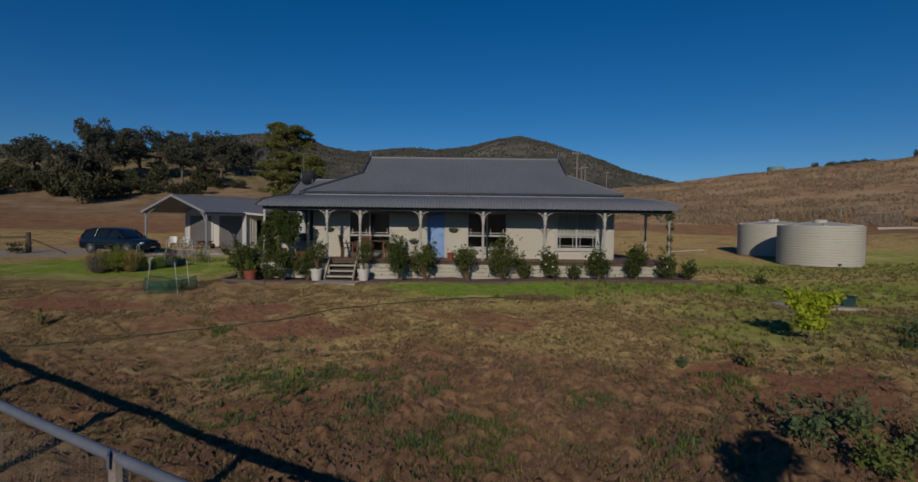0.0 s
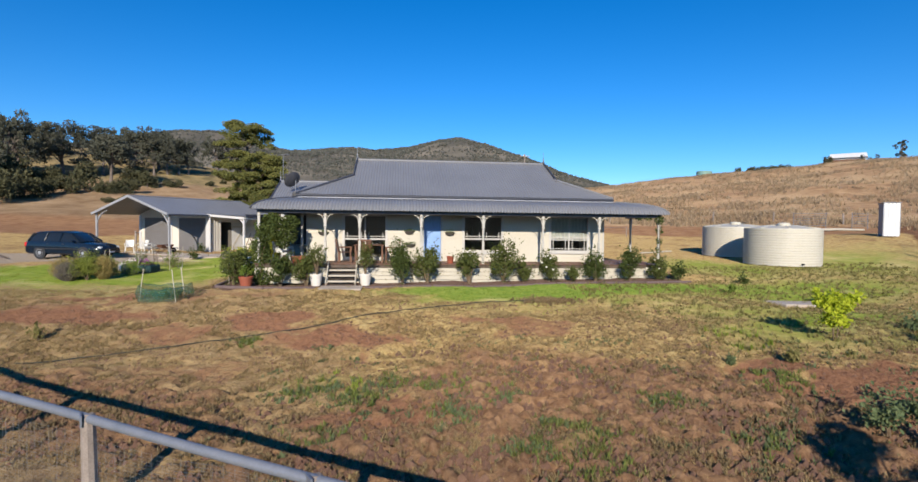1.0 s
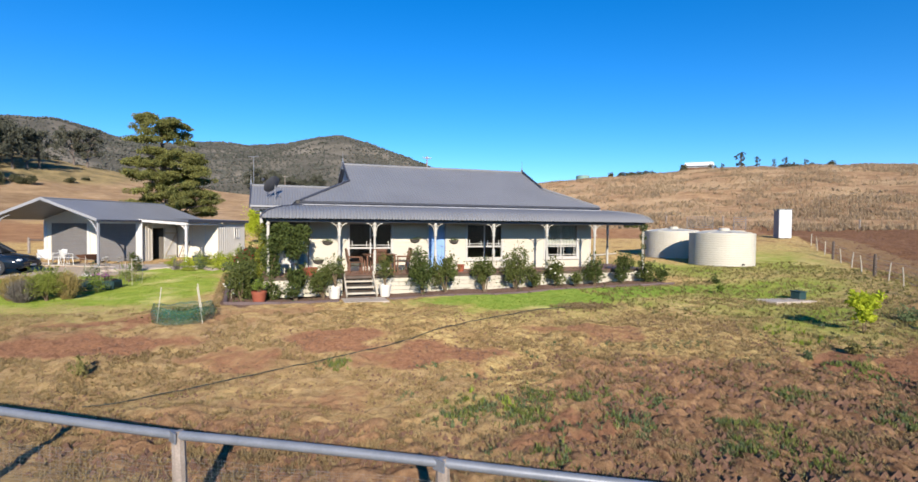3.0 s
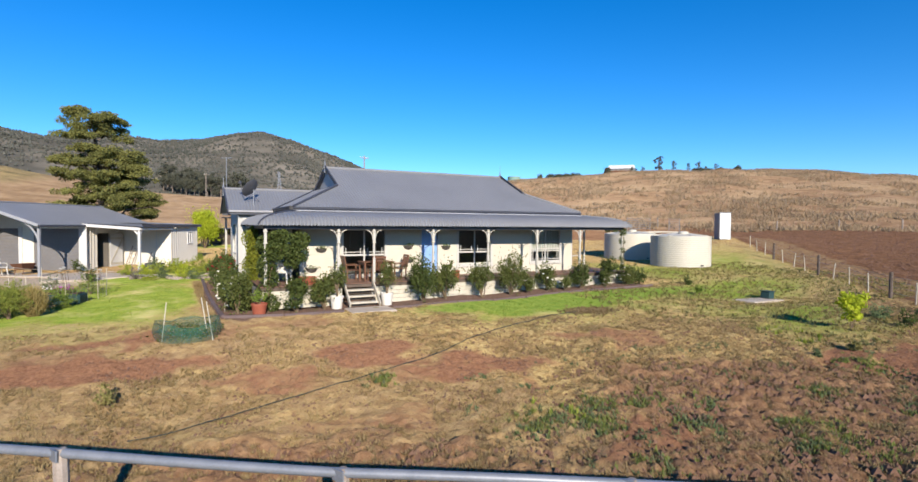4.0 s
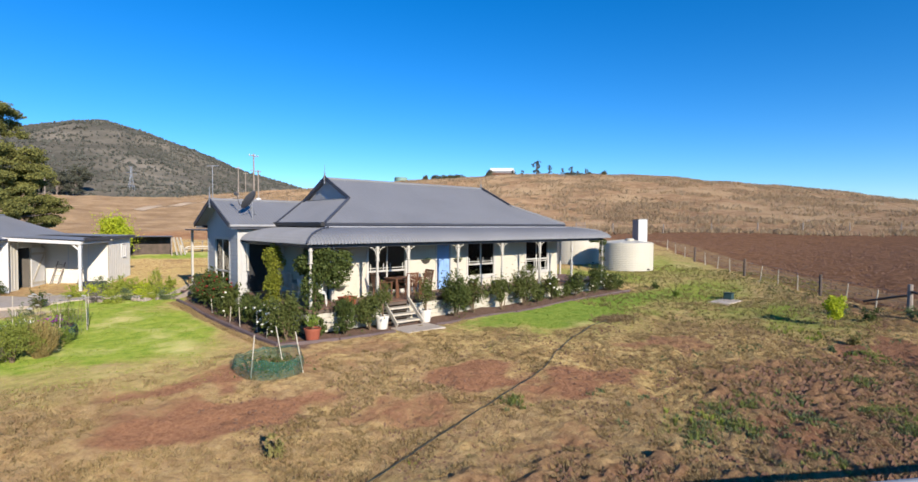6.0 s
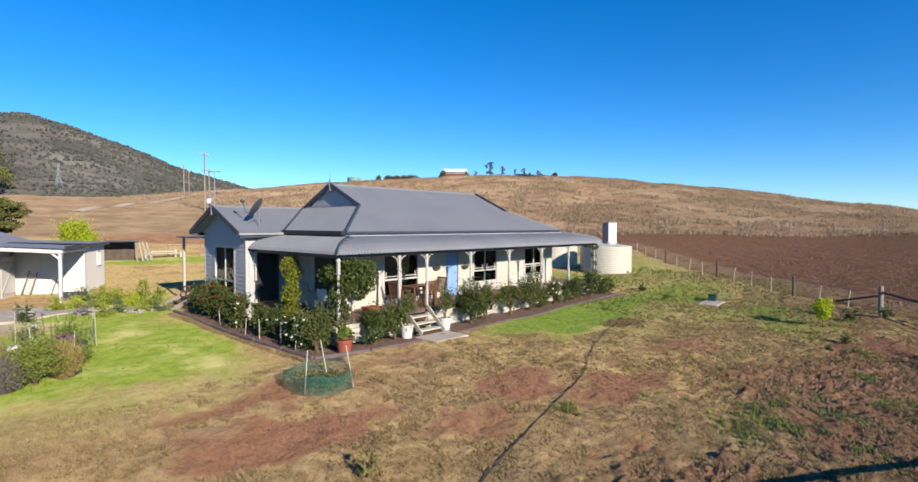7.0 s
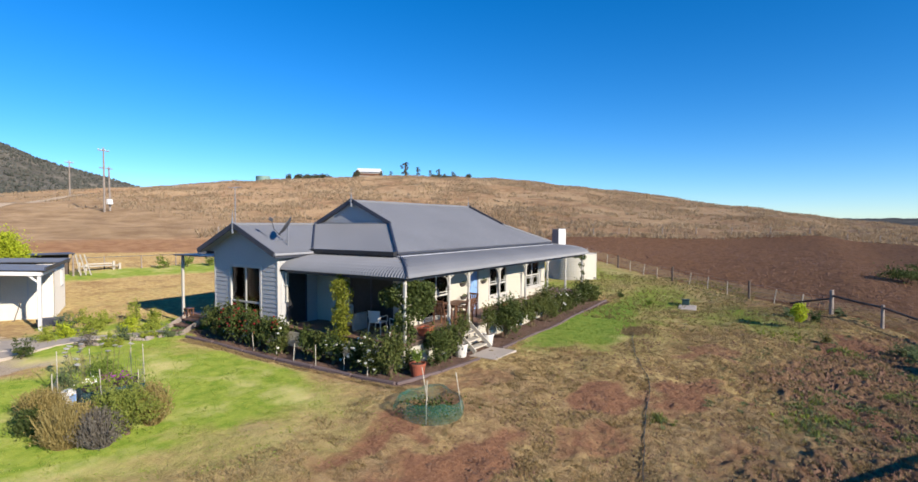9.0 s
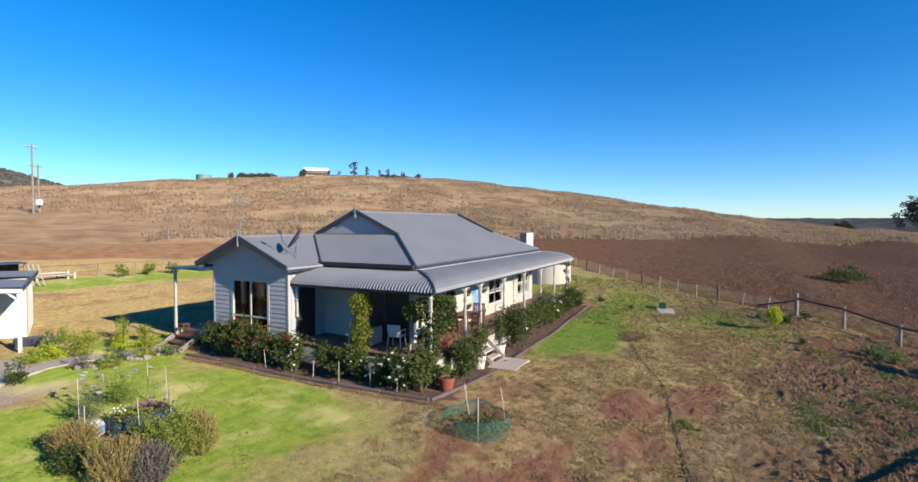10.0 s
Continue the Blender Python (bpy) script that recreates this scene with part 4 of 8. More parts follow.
for row, y in enumerate(np.arange(DY0, WALL_Y - 0.05, 0.142)):
    part("deck_board", Shape().box((DX0, y, DECK - 0.03), (DX1, y + 0.134, DECK), 0.006), M_DECK, house)
for row, y in enumerate(np.arange(WALL_Y + 0.02, WY0 - 0.1, 0.142)):
    part("deck_board", Shape().box((DX0, y, DECK - 0.03), (WALL_L - 0.03, y + 0.134, DECK), 0.006), M_DECK, house)
    if y < 24.9:
        part("deck_board", Shape().box((WALL_R + 0.03, y, DECK - 0.03), (DX1, y + 0.134, DECK), 0.006), M_DECK, house)
for k in range(4):
    za, zb = 0.12 + 0.16 * k, 0.27 + 0.16 * k
    part("skirting_board", Shape().box((DX0 + 0.06, DY0 + 0.03, za), (-5.35, DY0 + 0.055, zb), 0.005), M_CREAM, house)
    part("skirting_board", Shape().box((-4.20, DY0 + 0.03, za), (DX1 - 0.06, DY0 + 0.055, zb), 0.005), M_CREAM, house)
    part("skirting_board", Shape().box((DX0 + 0.03, DY0 + 0.06, za), (DX0 + 0.055, WY0 - 0.02, zb), 0.005), M_CREAM, house)
    part("skirting_board", Shape().box((DX1 - 0.055, DY0 + 0.06, za), (DX1 - 0.03, 25.0, zb), 0.005), M_CREAM, house)

# verandah roof: bullnose sheets, curved down at the outer edge
VF, VL, VR = 21.62, -8.32, 9.02


def bull(t):
    """The verandah roof's profile: how far out from the main eave (0 to 1.72) and how high."""
    pts = [(0.0, 3.64), (0.35, 3.60), (0.75, 3.55), (1.10, 3.48), (1.35, 3.40), (1.52, 3.30), (1.63, 3.20), (1.69, 3.10)]
    return pts[t]


def bullnose(us, place, normal_out, trim=None):
    lines = []
    for u in us:
        line = []
        for t in range(8):
            d, z = bull(t)
            off = 0.02 * math.sin(2 * math.pi * u / RIB)
            k = t / 7
            line.append(place(u, d + off * k, z + off * (1 - 0.6 * k), t))
        lines.append(line)
    return Shape().rows(lines)


V0 = VF + 1.69
part("verandah_roof", solid(bullnose(spread(VL, VR), lambda u, d, z, t: (min(max(u, -VL * 0 + (VL + 1.69 - d)), VR - 1.69 + d), V0 - d, z), None), 0.02), M_ROOF, house, "blue-grey corrugated bullnose verandah roof", smooth=False)
part("verandah_roof", solid(bullnose(spread(VF, 27.72), lambda u, d, z, t: (VL + 1.69 - d, max(u, V0 - d), z), None), 0.02), M_ROOF, house)
part("verandah_roof", solid(bullnose(spread(VF, 25.4), lambda u, d, z, t: (VR - 1.69 + d, max(u, V0 - d), z), None), 0.02), M_ROOF, house)
for xs, sg in ((VL, 1), (VR, -1)):
    part("hip_capping", Shape().tube([(xs + sg * (1.69 - bull(t)[0]), V0 - bull(t)[0], bull(t)[1] + 0.015) for t in range(8)], 0.035, 8), M_TRIM_DARK if sg > 0 else M_ROOF, house)
part("verandah_end", Shape().rows([[(VL + 1.69 - bull(t)[0], 27.73, bull(t)[1]) for t in range(8)], [(VL + 1.69 - bull(t)[0], 27.73, 3.0) for t in range(8)]]), M_TRIM_DARK, house)
part("verandah_beam", Shape().box((-8.12, 21.89, 2.95), (8.80, 21.98, 3.09), 0.008), M_TRIM_DARK, house, "verandah edge beam in shade")
part("verandah_beam", Shape().box((-8.12, 21.99, 2.95), (-8.03, 27.72, 3.09), 0.008), M_TRIM_DARK, house)
part("verandah_beam", Shape().box((8.66, 21.99, 2.95), (8.75, 25.3, 3.09), 0.008), M_TRIM_DARK, house)
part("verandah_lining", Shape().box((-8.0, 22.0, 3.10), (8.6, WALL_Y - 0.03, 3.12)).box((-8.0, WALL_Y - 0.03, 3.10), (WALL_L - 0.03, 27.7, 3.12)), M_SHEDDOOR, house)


def verandah_post(x, y, sides, bottom=DECK):
    p = thing("verandah_post", "turned cream verandah post with curved brackets", "")
    p.parent = house
    s = Shape().box((x - 0.05, y - 0.05, bottom), (x + 0.05, y + 0.05, bottom + 0.9), 0.012)
    part("base", s, M_POST, p)
    s = Shape().lathe([(0.066, 0), (0.066, 0.03), (0.045, 0.06), (0.045, 0.95), (0.05, 1.0), (0.075, 1.02), (0.075, 1.07), (0.052, 1.1)], 12, (x, y, bottom + 0.9 if bottom == DECK else 1.82))
    part("shaft", s, M_POST, p)
    part("head", Shape().box((x - 0.05, y - 0.05, 2.45), (x + 0.05, y + 0.05, 2.95), 0.012), M_POST, p)
    part("collar", Shape().box((x - 0.07, y - 0.07, 2.42), (x + 0.07, y + 0.07, 2.47), 0.012), M_POST, p)
    for dx, dy in sides:
        arc = [(x + dx * (0.05 + 0.26 * (1 - math.cos(a))), y + dy * (0.05 + 0.26 * (1 - math.cos(a))), 2.58 + 0.34 * math.sin(a)) for a in np.linspace(0, math.pi / 2, 7)]
        part("bracket", Shape().tube(arc, 0.018, 6).tube([(x + dx * 0.16, y + dy * 0.16, 2.83), (x + dx * 0.05, y + dy * 0.05, 2.86)], 0.014, 6), M_POST, p)
    return p


for x in (-8.05, -5.47, -4.10, -1.60, 0.99, 3.55, 6.02, 8.70):
    verandah_post(x, 21.94, [(-1, 0), (1, 0)] if -8 < x < 8 else [])
verandah_post(8.70, 24.75, [])
verandah_post(-8.05, 27.66, [], 0.15)
verandah_post(-6.6, 23.2, [])

# front steps and slab
steps = thing("front_steps", "short flight of cream timber steps with sloping stringers", "steps")
for k in range(3):
    part("tread", Shape().box((-5.28, 21.04 + 0.26 * k, 0.25 + 0.2 * k), (-4.22, 21.36 + 0.26 * k, 0.31 + 0.2 * k), 0.01), M_STAKE, steps)
    part("riser", Shape().box((-5.27, 21.30 + 0.26 * k, 0.12 + 0.2 * k), (-4.23, 21.325 + 0.26 * k, 0.248 + 0.2 * k)), M_TIMBER_D, steps)
for x in (-5.31, -4.19):
    part("stringer", Shape().beam((x, 20.90, 0.20), (x, 21.84, 1.0), 0.05, 0.16, 0.01), M_STAKE, steps)
part("entry_slab", Shape().box((-5.5, 19.95, 0.0), (-3.9, 21.05, 0.13), 0.02), M_CONC, None, "pale concrete slab at the foot of the steps", category="slab", kind="structure")

# rear verandah
part("rear_roof", Shape().box((-8.75, 31.75, 3.42), (7.2, 34.25, 3.47), 0.01), M_TRIM_DARK, house, "thin dark rear verandah roof")
part("rear_deck", Shape().box((-8.4, 31.75, 0.72), (7.0, 34.0, 0.88), 0.01), M_DECK, house)
for x in (-8.5, -3.5, 1.5, 6.8):
    part("rear_post", Shape().box((x - 0.05, 33.9, 0.15), (x + 0.05, 34.0, 3.42), 0.01), M_POST, house, "cream rear verandah post")
rs = thing("side_steps", "weathered timber steps to the rear deck", "steps")
for k in range(3):
    part("tread", Shape().box((-9.5 + 0.36 * k, 32.3, 0.30 + 0.17 * k), (-9.1 + 0.36 * k, 33.7, 0.36 + 0.17 * k), 0.01), M_DECK, rs)
for y in (32.28, 33.66):
    part("stringer", Shape().beam((-9.75, y, 0.25), (-8.42, y, 0.86), 0.05, 0.2, 0.01), M_TIMBER, rs)

# satellite dish on the wing roof
dish = thing("satellite_dish", "dark satellite dish on a pole mount on the wing roof", "satellite dish")
zr = W_TOP - W_SL * abs(27.95 - WR)
facing = Vector((-0.62, 0.56, 0.55)).normalized()
tilt = Matrix.Translation((-7.85, 27.85, zr + 0.72)) @ facing.to_track_quat("Z", "Y").to_matrix().to_4x4()
part("mast", Shape().tube([(-7.75, 27.95, zr - 0.02), (-7.75, 27.95, zr + 0.72)], 0.025, 8).tube([(-7.45, 28.35, zr + 0.15), (-7.75, 27.97, zr + 0.45)], 0.014, 6).tube([(-8.15, 28.25, zr + 0.1), (-7.77, 27.97, zr + 0.45)], 0.014, 6), M_GALV, dish)
part("reflector", Shape().at(tilt).lathe([(0.01, -0.02), (0.22, 0.01), (0.40, 0.07), (0.44, 0.10), (0.44, 0.11), (0.40, 0.085), (0.22, 0.025), (0.01, -0.005)], 24), M_DISH, dish, "dark round reflector", smooth=True)
part("feed_arm", Shape().at(tilt).tube([(0, -0.42, 0.02), (0, -0.35, 0.35), (0, -0.1, 0.62)], 0.016, 6).box((-0.05, -0.15, 0.58), (0.05, -0.02, 0.74), 0.02), M_DISH, dish)

# ---- water tanks ----


def water_tank(x, y, r, top, label):
    z = gz(x, y) - 0.05
    t = thing("water_tank", label, "water tank", pose(x, y, z), "water tanks")
    h = top - z
    prof = []
    for k in range(15):
        a = k / 14 * (h - 0.12)
        prof += [(r, a), (r, a + (h - 0.12) / 14 * 0.62), (r - 0.012, a + (h - 0.12) / 14 * 0.72), (r - 0.012, a + (h - 0.12) / 14 * 0.9)]
    part("wall", Shape().lathe([(r - 0.02, 0)] + prof + [(r, h - 0.11), (r - 0.03, h - 0.05)], 56), M_TANK, t)
    part("lid", Shape().lathe([(r - 0.02, h - 0.07), (r - 0.05, h - 0.02), (r * 0.6, h + 0.10), (r * 0.22, h + 0.17), (0.05, h + 0.18)], 56), M_TANK, t, smooth=True)
    part("hatch", Shape().lathe([(0.30, h + 0.05), (0.30, h + 0.20), (0.26, h + 0.26), (0.03, h + 0.28)], 20, (-0.3, -0.45, 0.02)), M_TANK, t)
    for k in range(8):
        a = k * math.pi / 4 + 0.3
        part("rib", Shape().beam((0.35 * math.cos(a), 0.35 * math.sin(a), h + 0.165), ((r - 0.1) * math.cos(a), (r - 0.1) * math.sin(a), h + 0.005), 0.10, 0.06, 0.01), M_TANK, t)
    part("overflow_pipe", Shape().tube([(r * 0.98, -0.25, h - 0.2), (r + 0.1, -0.3, h - 0.22), (r + 0.1, -0.3, 0.1)], 0.045, 8), M_PLASTIC, t)
    part("outlet", Shape().tube([(-0.3, -r + 0.02, 0.12), (-0.3, -r - 0.14, 0.12)], 0.04, 8), M_BLACK, t)
    return t


water_tank(17.6, 25.87, 1.81, 2.56, "large round cream water tank standing on grass in sun")
water_tank(18.2, 30.7, 1.85, 2.62, "round cream water tank standing behind another tank")

# ---- shed with carport ----
SU, SV = Vector((0.882, -0.471, 0)), Vector((0.471, 0.882, 0))
S0 = Vector((-16.97, 35.6, 0.42))
shed_m = Matrix(((SU.x, SV.x, 0, S0.x), (SU.y, SV.y, 0, S0.y), (0, 0, 1, S0.z), (0, 0, 0, 1)))
shed = thing("carport_shed", "cream steel shed with grey roller doors and an open carport", "shed", shed_m)
SW, SD, SE, SP = 6.75, 3.15, 2.62, 3.75
SL = 9.5


def rib_sheet(us, low, high, up, lift=0.012, pitch=0.19):
    lines = []
    for u in us:
        off = Vector(up) * (lift * max(-0.3, math.sin(2 * math.pi * u / pitch)))
        lines.append([tuple(Vector(low(u)) + off), tuple(Vector(high(u)) + off)])
    return Shape().rows(lines)


vs_ = np.arange(-0.25, SL + 0.2, 0.19 / 4)
half = SW / 2
part("roof", solid(rib_sheet(vs_, lambda v: (0.15, v, SE - 0.05), lambda v: (-half, v, SP), (0.3, 0, 1)), 0.03), M_ROOF, shed, "grey ribbed steel roof")
part("roof", solid(rib_sheet(vs_, lambda v: (-SW - 0.15, v, SE - 0.05), lambda v: (-half, v, SP), (-0.3, 0, 1)), 0.03), M_ROOF, shed)
part("ridge_capping", Shape().tube([(-half, -0.27, SP + 0.01), (-half, SL + 0.2, SP + 0.01)], 0.06, 8), M_ROOF, shed)
for a, b in (((0.17, SE - 0.07), (-half, SP - 0.02)), ((-SW - 0.17, SE - 0.07), (-half, SP - 0.02))):
    part("barge_board", Shape().beam((a[0], -0.27, a[1]), (b[0], -0.27, b[1]), 0.05, 0.16, 0.01), M_ZINC, shed, "pale grey barge capping")
part("gutter", Shape().box((0.15, -0.25, SE - 0.15), (0.26, SD, SE - 0.04), 0.02), M_TRIM_DARK, shed)
for x in (0.0, -SW):
    post = Shape().box((x - 0.06, -0.06, -0.2), (x + 0.06, 0.06, SE), 0.012)
    part("carport_post", post, M_ZINC, shed, "pale grey steel carport post")
    sg = 1 if x < -1 else -1
    arc = [(x + sg * 1.1 * (1 - math.cos(a)), -0.02, SE - 1.05 + 1.05 * math.sin(a) + 0.18 * (1 - math.cos(a))) for a in np.linspace(0.25, math.pi / 2, 8)]
    part("knee_brace", Shape().tube(arc, 0.05, 6), M_ZINC, shed)
front = Shape()
D1, D2 = (-SW + 0.5, -SW + 3.05), (-2.85, -0.3)
for a, b in ((-SW, D1[0]), (D1[1], D2[0]), (D2[1], 0.0)):
    front.box((a, SD, -0.2), (b, SD + 0.1, SE), 0.0)
front.add([(-SW, SD, SE), (0, SD, SE), (-half, SD, SP - 0.06), (-SW, SD + 0.1, SE), (0, SD + 0.1, SE), (-half, SD + 0.1, SP - 0.06)], [(0, 1, 2), (5, 4, 3), (0, 3, 4, 1), (1, 4, 5, 2), (2, 5, 3, 0)])
front.box((D1[0], SD, 2.35), (D1[1], SD + 0.1, SE)).box((D2[0], SD, 2.35), (D2[1], SD + 0.1, SE))
part("wall", front, M_SHED, shed, "cream steel wall")
for a, b in (D1, D2):
    prof = []
    for k in range(28):
        z = k * 0.084
        prof += [(SD + 0.035, z), (SD + 0.022, z + 0.02), (SD + 0.022, z + 0.06), (SD + 0.035, z + 0.078)]
    door_ = Shape().rows([[(a + 0.01, d, z) for d, z in prof], [(b - 0.01, d, z) for d, z in prof], [(b - 0.01, d + 0.03, z) for d, z in prof], [(a + 0.01, d + 0.03, z) for d, z in prof]], False)
    part("roller_door", door_, M_SHEDDOOR, shed, "grey ribbed roller door, closed")
for x in (-SW - 0.0, D1[1] + 0.02, -0.28):
    part("door_jamb", Shape().box((x, SD - 0.05, -0.2), (x + 0.22, SD - 0.003, 2.45), 0.01), M_SHED_WHITE, shed)
side = rib_sheet(np.arange(SD, SL, 0.19 / 4), lambda v: (-SW, v, -0.2), lambda v: (-SW, v, SE), (-1, 0, 0))
part("wall", side, M_SHED, shed)
part("wall", Shape().box((-SW, SL - 0.1, -0.2), (0, SL, SE)), M_SHED, shed)
part("slab", Shape().box((-SW - 0.1, -0.1, -0.25), (3.4, SL, -0.01), 0.02), M_CONC, shed)
# lean-to on the side towards the house: an open porch, then a closed room
LU, P0, P1 = 3.15, 3.1, 6.3
part("porch_roof", solid(rib_sheet(np.arange(P0 - 0.15, P1 + 0.15, 0.19 / 4), lambda v: (LU + 0.18, v, 2.50), lambda v: (0.12, v, 2.66), (0.05, 0, 1)), 0.03), M_ROOF, shed, "grey ribbed porch roof")
part("porch_beam", Shape().beam((0.0, P0 - 0.12, 2.56), (LU + 0.1, P0 - 0.12, 2.36), 0.06, 0.16, 0.01), M_SHED_WHITE, shed)
part("porch_beam", Shape().beam((LU + 0.1, P0 - 0.08, 2.36), (LU + 0.1, P1 - 0.01, 2.36), 0.05, 0.12, 0.01), M_SHED_WHITE, shed)
part("porch_post", Shape().box((LU - 0.06, P0 - 0.1, -0.2), (LU + 0.07, P0 + 0.03, 2.35), 0.012), M_SHED_WHITE, shed, "white porch post")
for sg, c in ((-1, 0), (1, 1)):
    if sg < 0:
        part("knee_brace", Shape().beam((LU - 0.05, P0 - 0.04, 2.05), (LU - 0.35, P0 - 0.04, 2.34), 0.05, 0.08), M_SHED_WHITE, shed)
    else:
        part("knee_brace", Shape().beam((LU, P0 + 0.02, 2.05), (LU, P0 + 0.32, 2.32), 0.08, 0.05), M_SHED_WHITE, shed)
part("corner_post", Shape().box((-0.06, P0 - 0.06, -0.2), (0.2, P0 - 0.002, 2.6), 0.012), M_SHED_WHITE, shed)
part("wall", rib_sheet(np.arange(P0, 4.2, 0.05), lambda v: (0.06, v, -0.2), lambda v: (0.06, v, 2.6), (1, 0, 0), 0.02, 0.25), M_SHED, shed, "cream ribbed steel wall")
part("wall", rib_sheet(np.arange(5.05, P1, 0.05), lambda v: (0.06, v, -0.2), lambda v: (0.06, v, 2.6), (1, 0, 0), 0.02, 0.25), M_SHED, shed)
part("door_head", Shape().box((0.02, 4.15, 2.08), (0.08, 5.1, 2.6)), M_SHED, shed)
# doorway recess with its indoor shade put into the colour
part("painted_dark_recess", Shape().box((-1.6, 4.1, -0.2), (-1.55, 5.1, 2.5)).box((-1.55, 4.06, -0.2), (0.05, 4.1, 2.5)).box((-1.55, 5.1, -0.2), (0.05, 5.14, 2.5)), M_DARK_IN, shed)
part("wall", Shape().box((0.1, P1, -0.2), (LU, P1 + 0.08, 2.55)), M_SHED, shed)
for v in (1.25, 2.2):
    part("cover_strip", Shape().box((v, P1 - 0.012, -0.15), (v + 0.05, P1 - 0.001, 2.5)), M_SHED_WHITE, shed)
od = part("ledged_door", Shape().at(pose(0.12, 5.08, 0, 0, 0, 82)).box((0, -0.04, 0.02), (1.0, 0, 2.05), 0.006), M_SHED_WHITE, shed, "white ledged and braced door standing open")
part("door_brace", Shape().at(pose(0.12, 5.08, 0, 0, 0, 82)).box((0.02, -0.06, 0.2), (0.98, -0.042, 0.32)).box((0.02, -0.06, 1.7), (0.98, -0.042, 1.82)).beam((0.06, -0.052, 0.32), (0.94, -0.052, 1.7), 0.02, 0.1), M_STAKE, od)
RWIN = (8.2, 8.75, 1.35, 2.15)
sidew = Shape()
us_ = list(np.arange(P1, SL + 0.01, 0.05))
for z0_, z1_, sel in ((-0.5, RWIN[2], lambda v: True), (RWIN[3], 2.6, lambda v: True), (RWIN[2], RWIN[3], lambda v: v <= RWIN[0] + 0.01), (RWIN[2], RWIN[3], lambda v: v >= RWIN[1] - 0.01)):
    uu = [v for v in us_ if sel(v)]
    sidew.rows([[(LU + 0.022 * max(-0.2, math.sin(2 * math.pi * v / 0.25)), v, z) for z in (z0_, z1_)] for v in uu])
part("wall", sidew, M_SHED, shed, "cream ribbed steel wall of the store room")
w = thing("window", "small sliding window with dark glass", "")
w.parent = shed
fr = Shape()
for a, b, c, d in ((RWIN[0] - 0.03, RWIN[0] + 0.03, RWIN[2], RWIN[3]), (RWIN[1] - 0.03, RWIN[1] + 0.03, RWIN[2], RWIN[3]), (RWIN[0] + 0.03, RWIN[1] - 0.03, RWIN[3] - 0.04, RWIN[3]), (RWIN[0] + 0.03, RWIN[1] - 0.03, RWIN[2], RWIN[2] + 0.04), ((RWIN[0] + RWIN[1]) / 2 - 0.02, (RWIN[0] + RWIN[1]) / 2 + 0.02, RWIN[2] + 0.04, RWIN[3] - 0.04)):
    fr.box((LU - 0.05, a, c), (LU + 0.05, b, d))
part("window_frame", fr, M_SHED_WHITE, w)
part("pane", Shape().box((LU - 0.02, RWIN[0], RWIN[2]), (LU - 0.012, RWIN[1], RWIN[3])), M_GLASS, w)
part("store_roof", solid(rib_sheet(np.arange(P1 + 0.16, SL + 0.15, 0.19 / 4), lambda v: (LU + 0.18, v, 2.62), lambda v: (-0.2, v, 2.72), (0.02, 0, 1)), 0.03), M_ROOF, shed, "low dark-edged store roof")
part("store_fascia", Shape().box((LU + 0.19, P0 - 0.1, 2.46), (LU + 0.23, SL + 0.15, 2.62)), M_TRIM_DARK, shed)
part("wall", Shape().box((0, SL - 0.1, -0.2), (LU, SL - 0.02, 2.6)), M_SHED, shed)

# ---- plants: helpers ----


def leaf_mesh(name, mat, pts, size, rng, aspect=0.55, droop=0.0, outward=None):
    """Small leaf blades at the given points, each a bent pair of triangles."""
    n = len(pts)
    d = rng.normal(size=(n, 3))
    d[:, 2] -= droop
    if outward is not None:
        d += outward
    d /= np.linalg.norm(d, axis=1)[:, None] + 1e-9
    e = np.cross(d, rng.normal(size=(n, 3)))
    e /= np.linalg.norm(e, axis=1)[:, None] + 1e-9
    s = size * rng.uniform(0.6, 1.35, n)[:, None]
    f = np.cross(d, e)
    a, b = pts - d * s * 0.5, pts + d * s * 0.5
    c1, c2 = pts + e * s * aspect * 0.5 + f * s * 0.08, pts - e * s * aspect * 0.5 + f * s * 0.08
    v = np.stack([a, c1, b, c2], 1).reshape(-1, 3)
    k = np.arange(n)[:, None] * 4
    faces = k + np.array([[0, 1, 2, 3]])
    me = bpy.data.meshes.new(name)
    me.from_pydata(v.tolist(), [], faces.tolist())
    me.materials.append(mat)
    me.update()
    return me


def in_balls(rng, balls, n, shell=0.55):
    """n points inside balls (x, y, z, r, flatness), more of them towards their skins."""
    w = np.array([b[3] ** 2 for b in balls])
    pick = rng.choice(len(balls), n, p=w / w.sum())
    d = rng.normal(size=(n, 3))
    d /= np.linalg.norm(d, axis=1)[:, None]
    r = rng.uniform(shell ** 3, 1, n) ** (1 / 3)
    B = np.array(balls)[pick]
    off = d * (r * B[:, 3])[:, None]
    off[:, 2] *= B[:, 4]
    return B[:, :3] + off, d


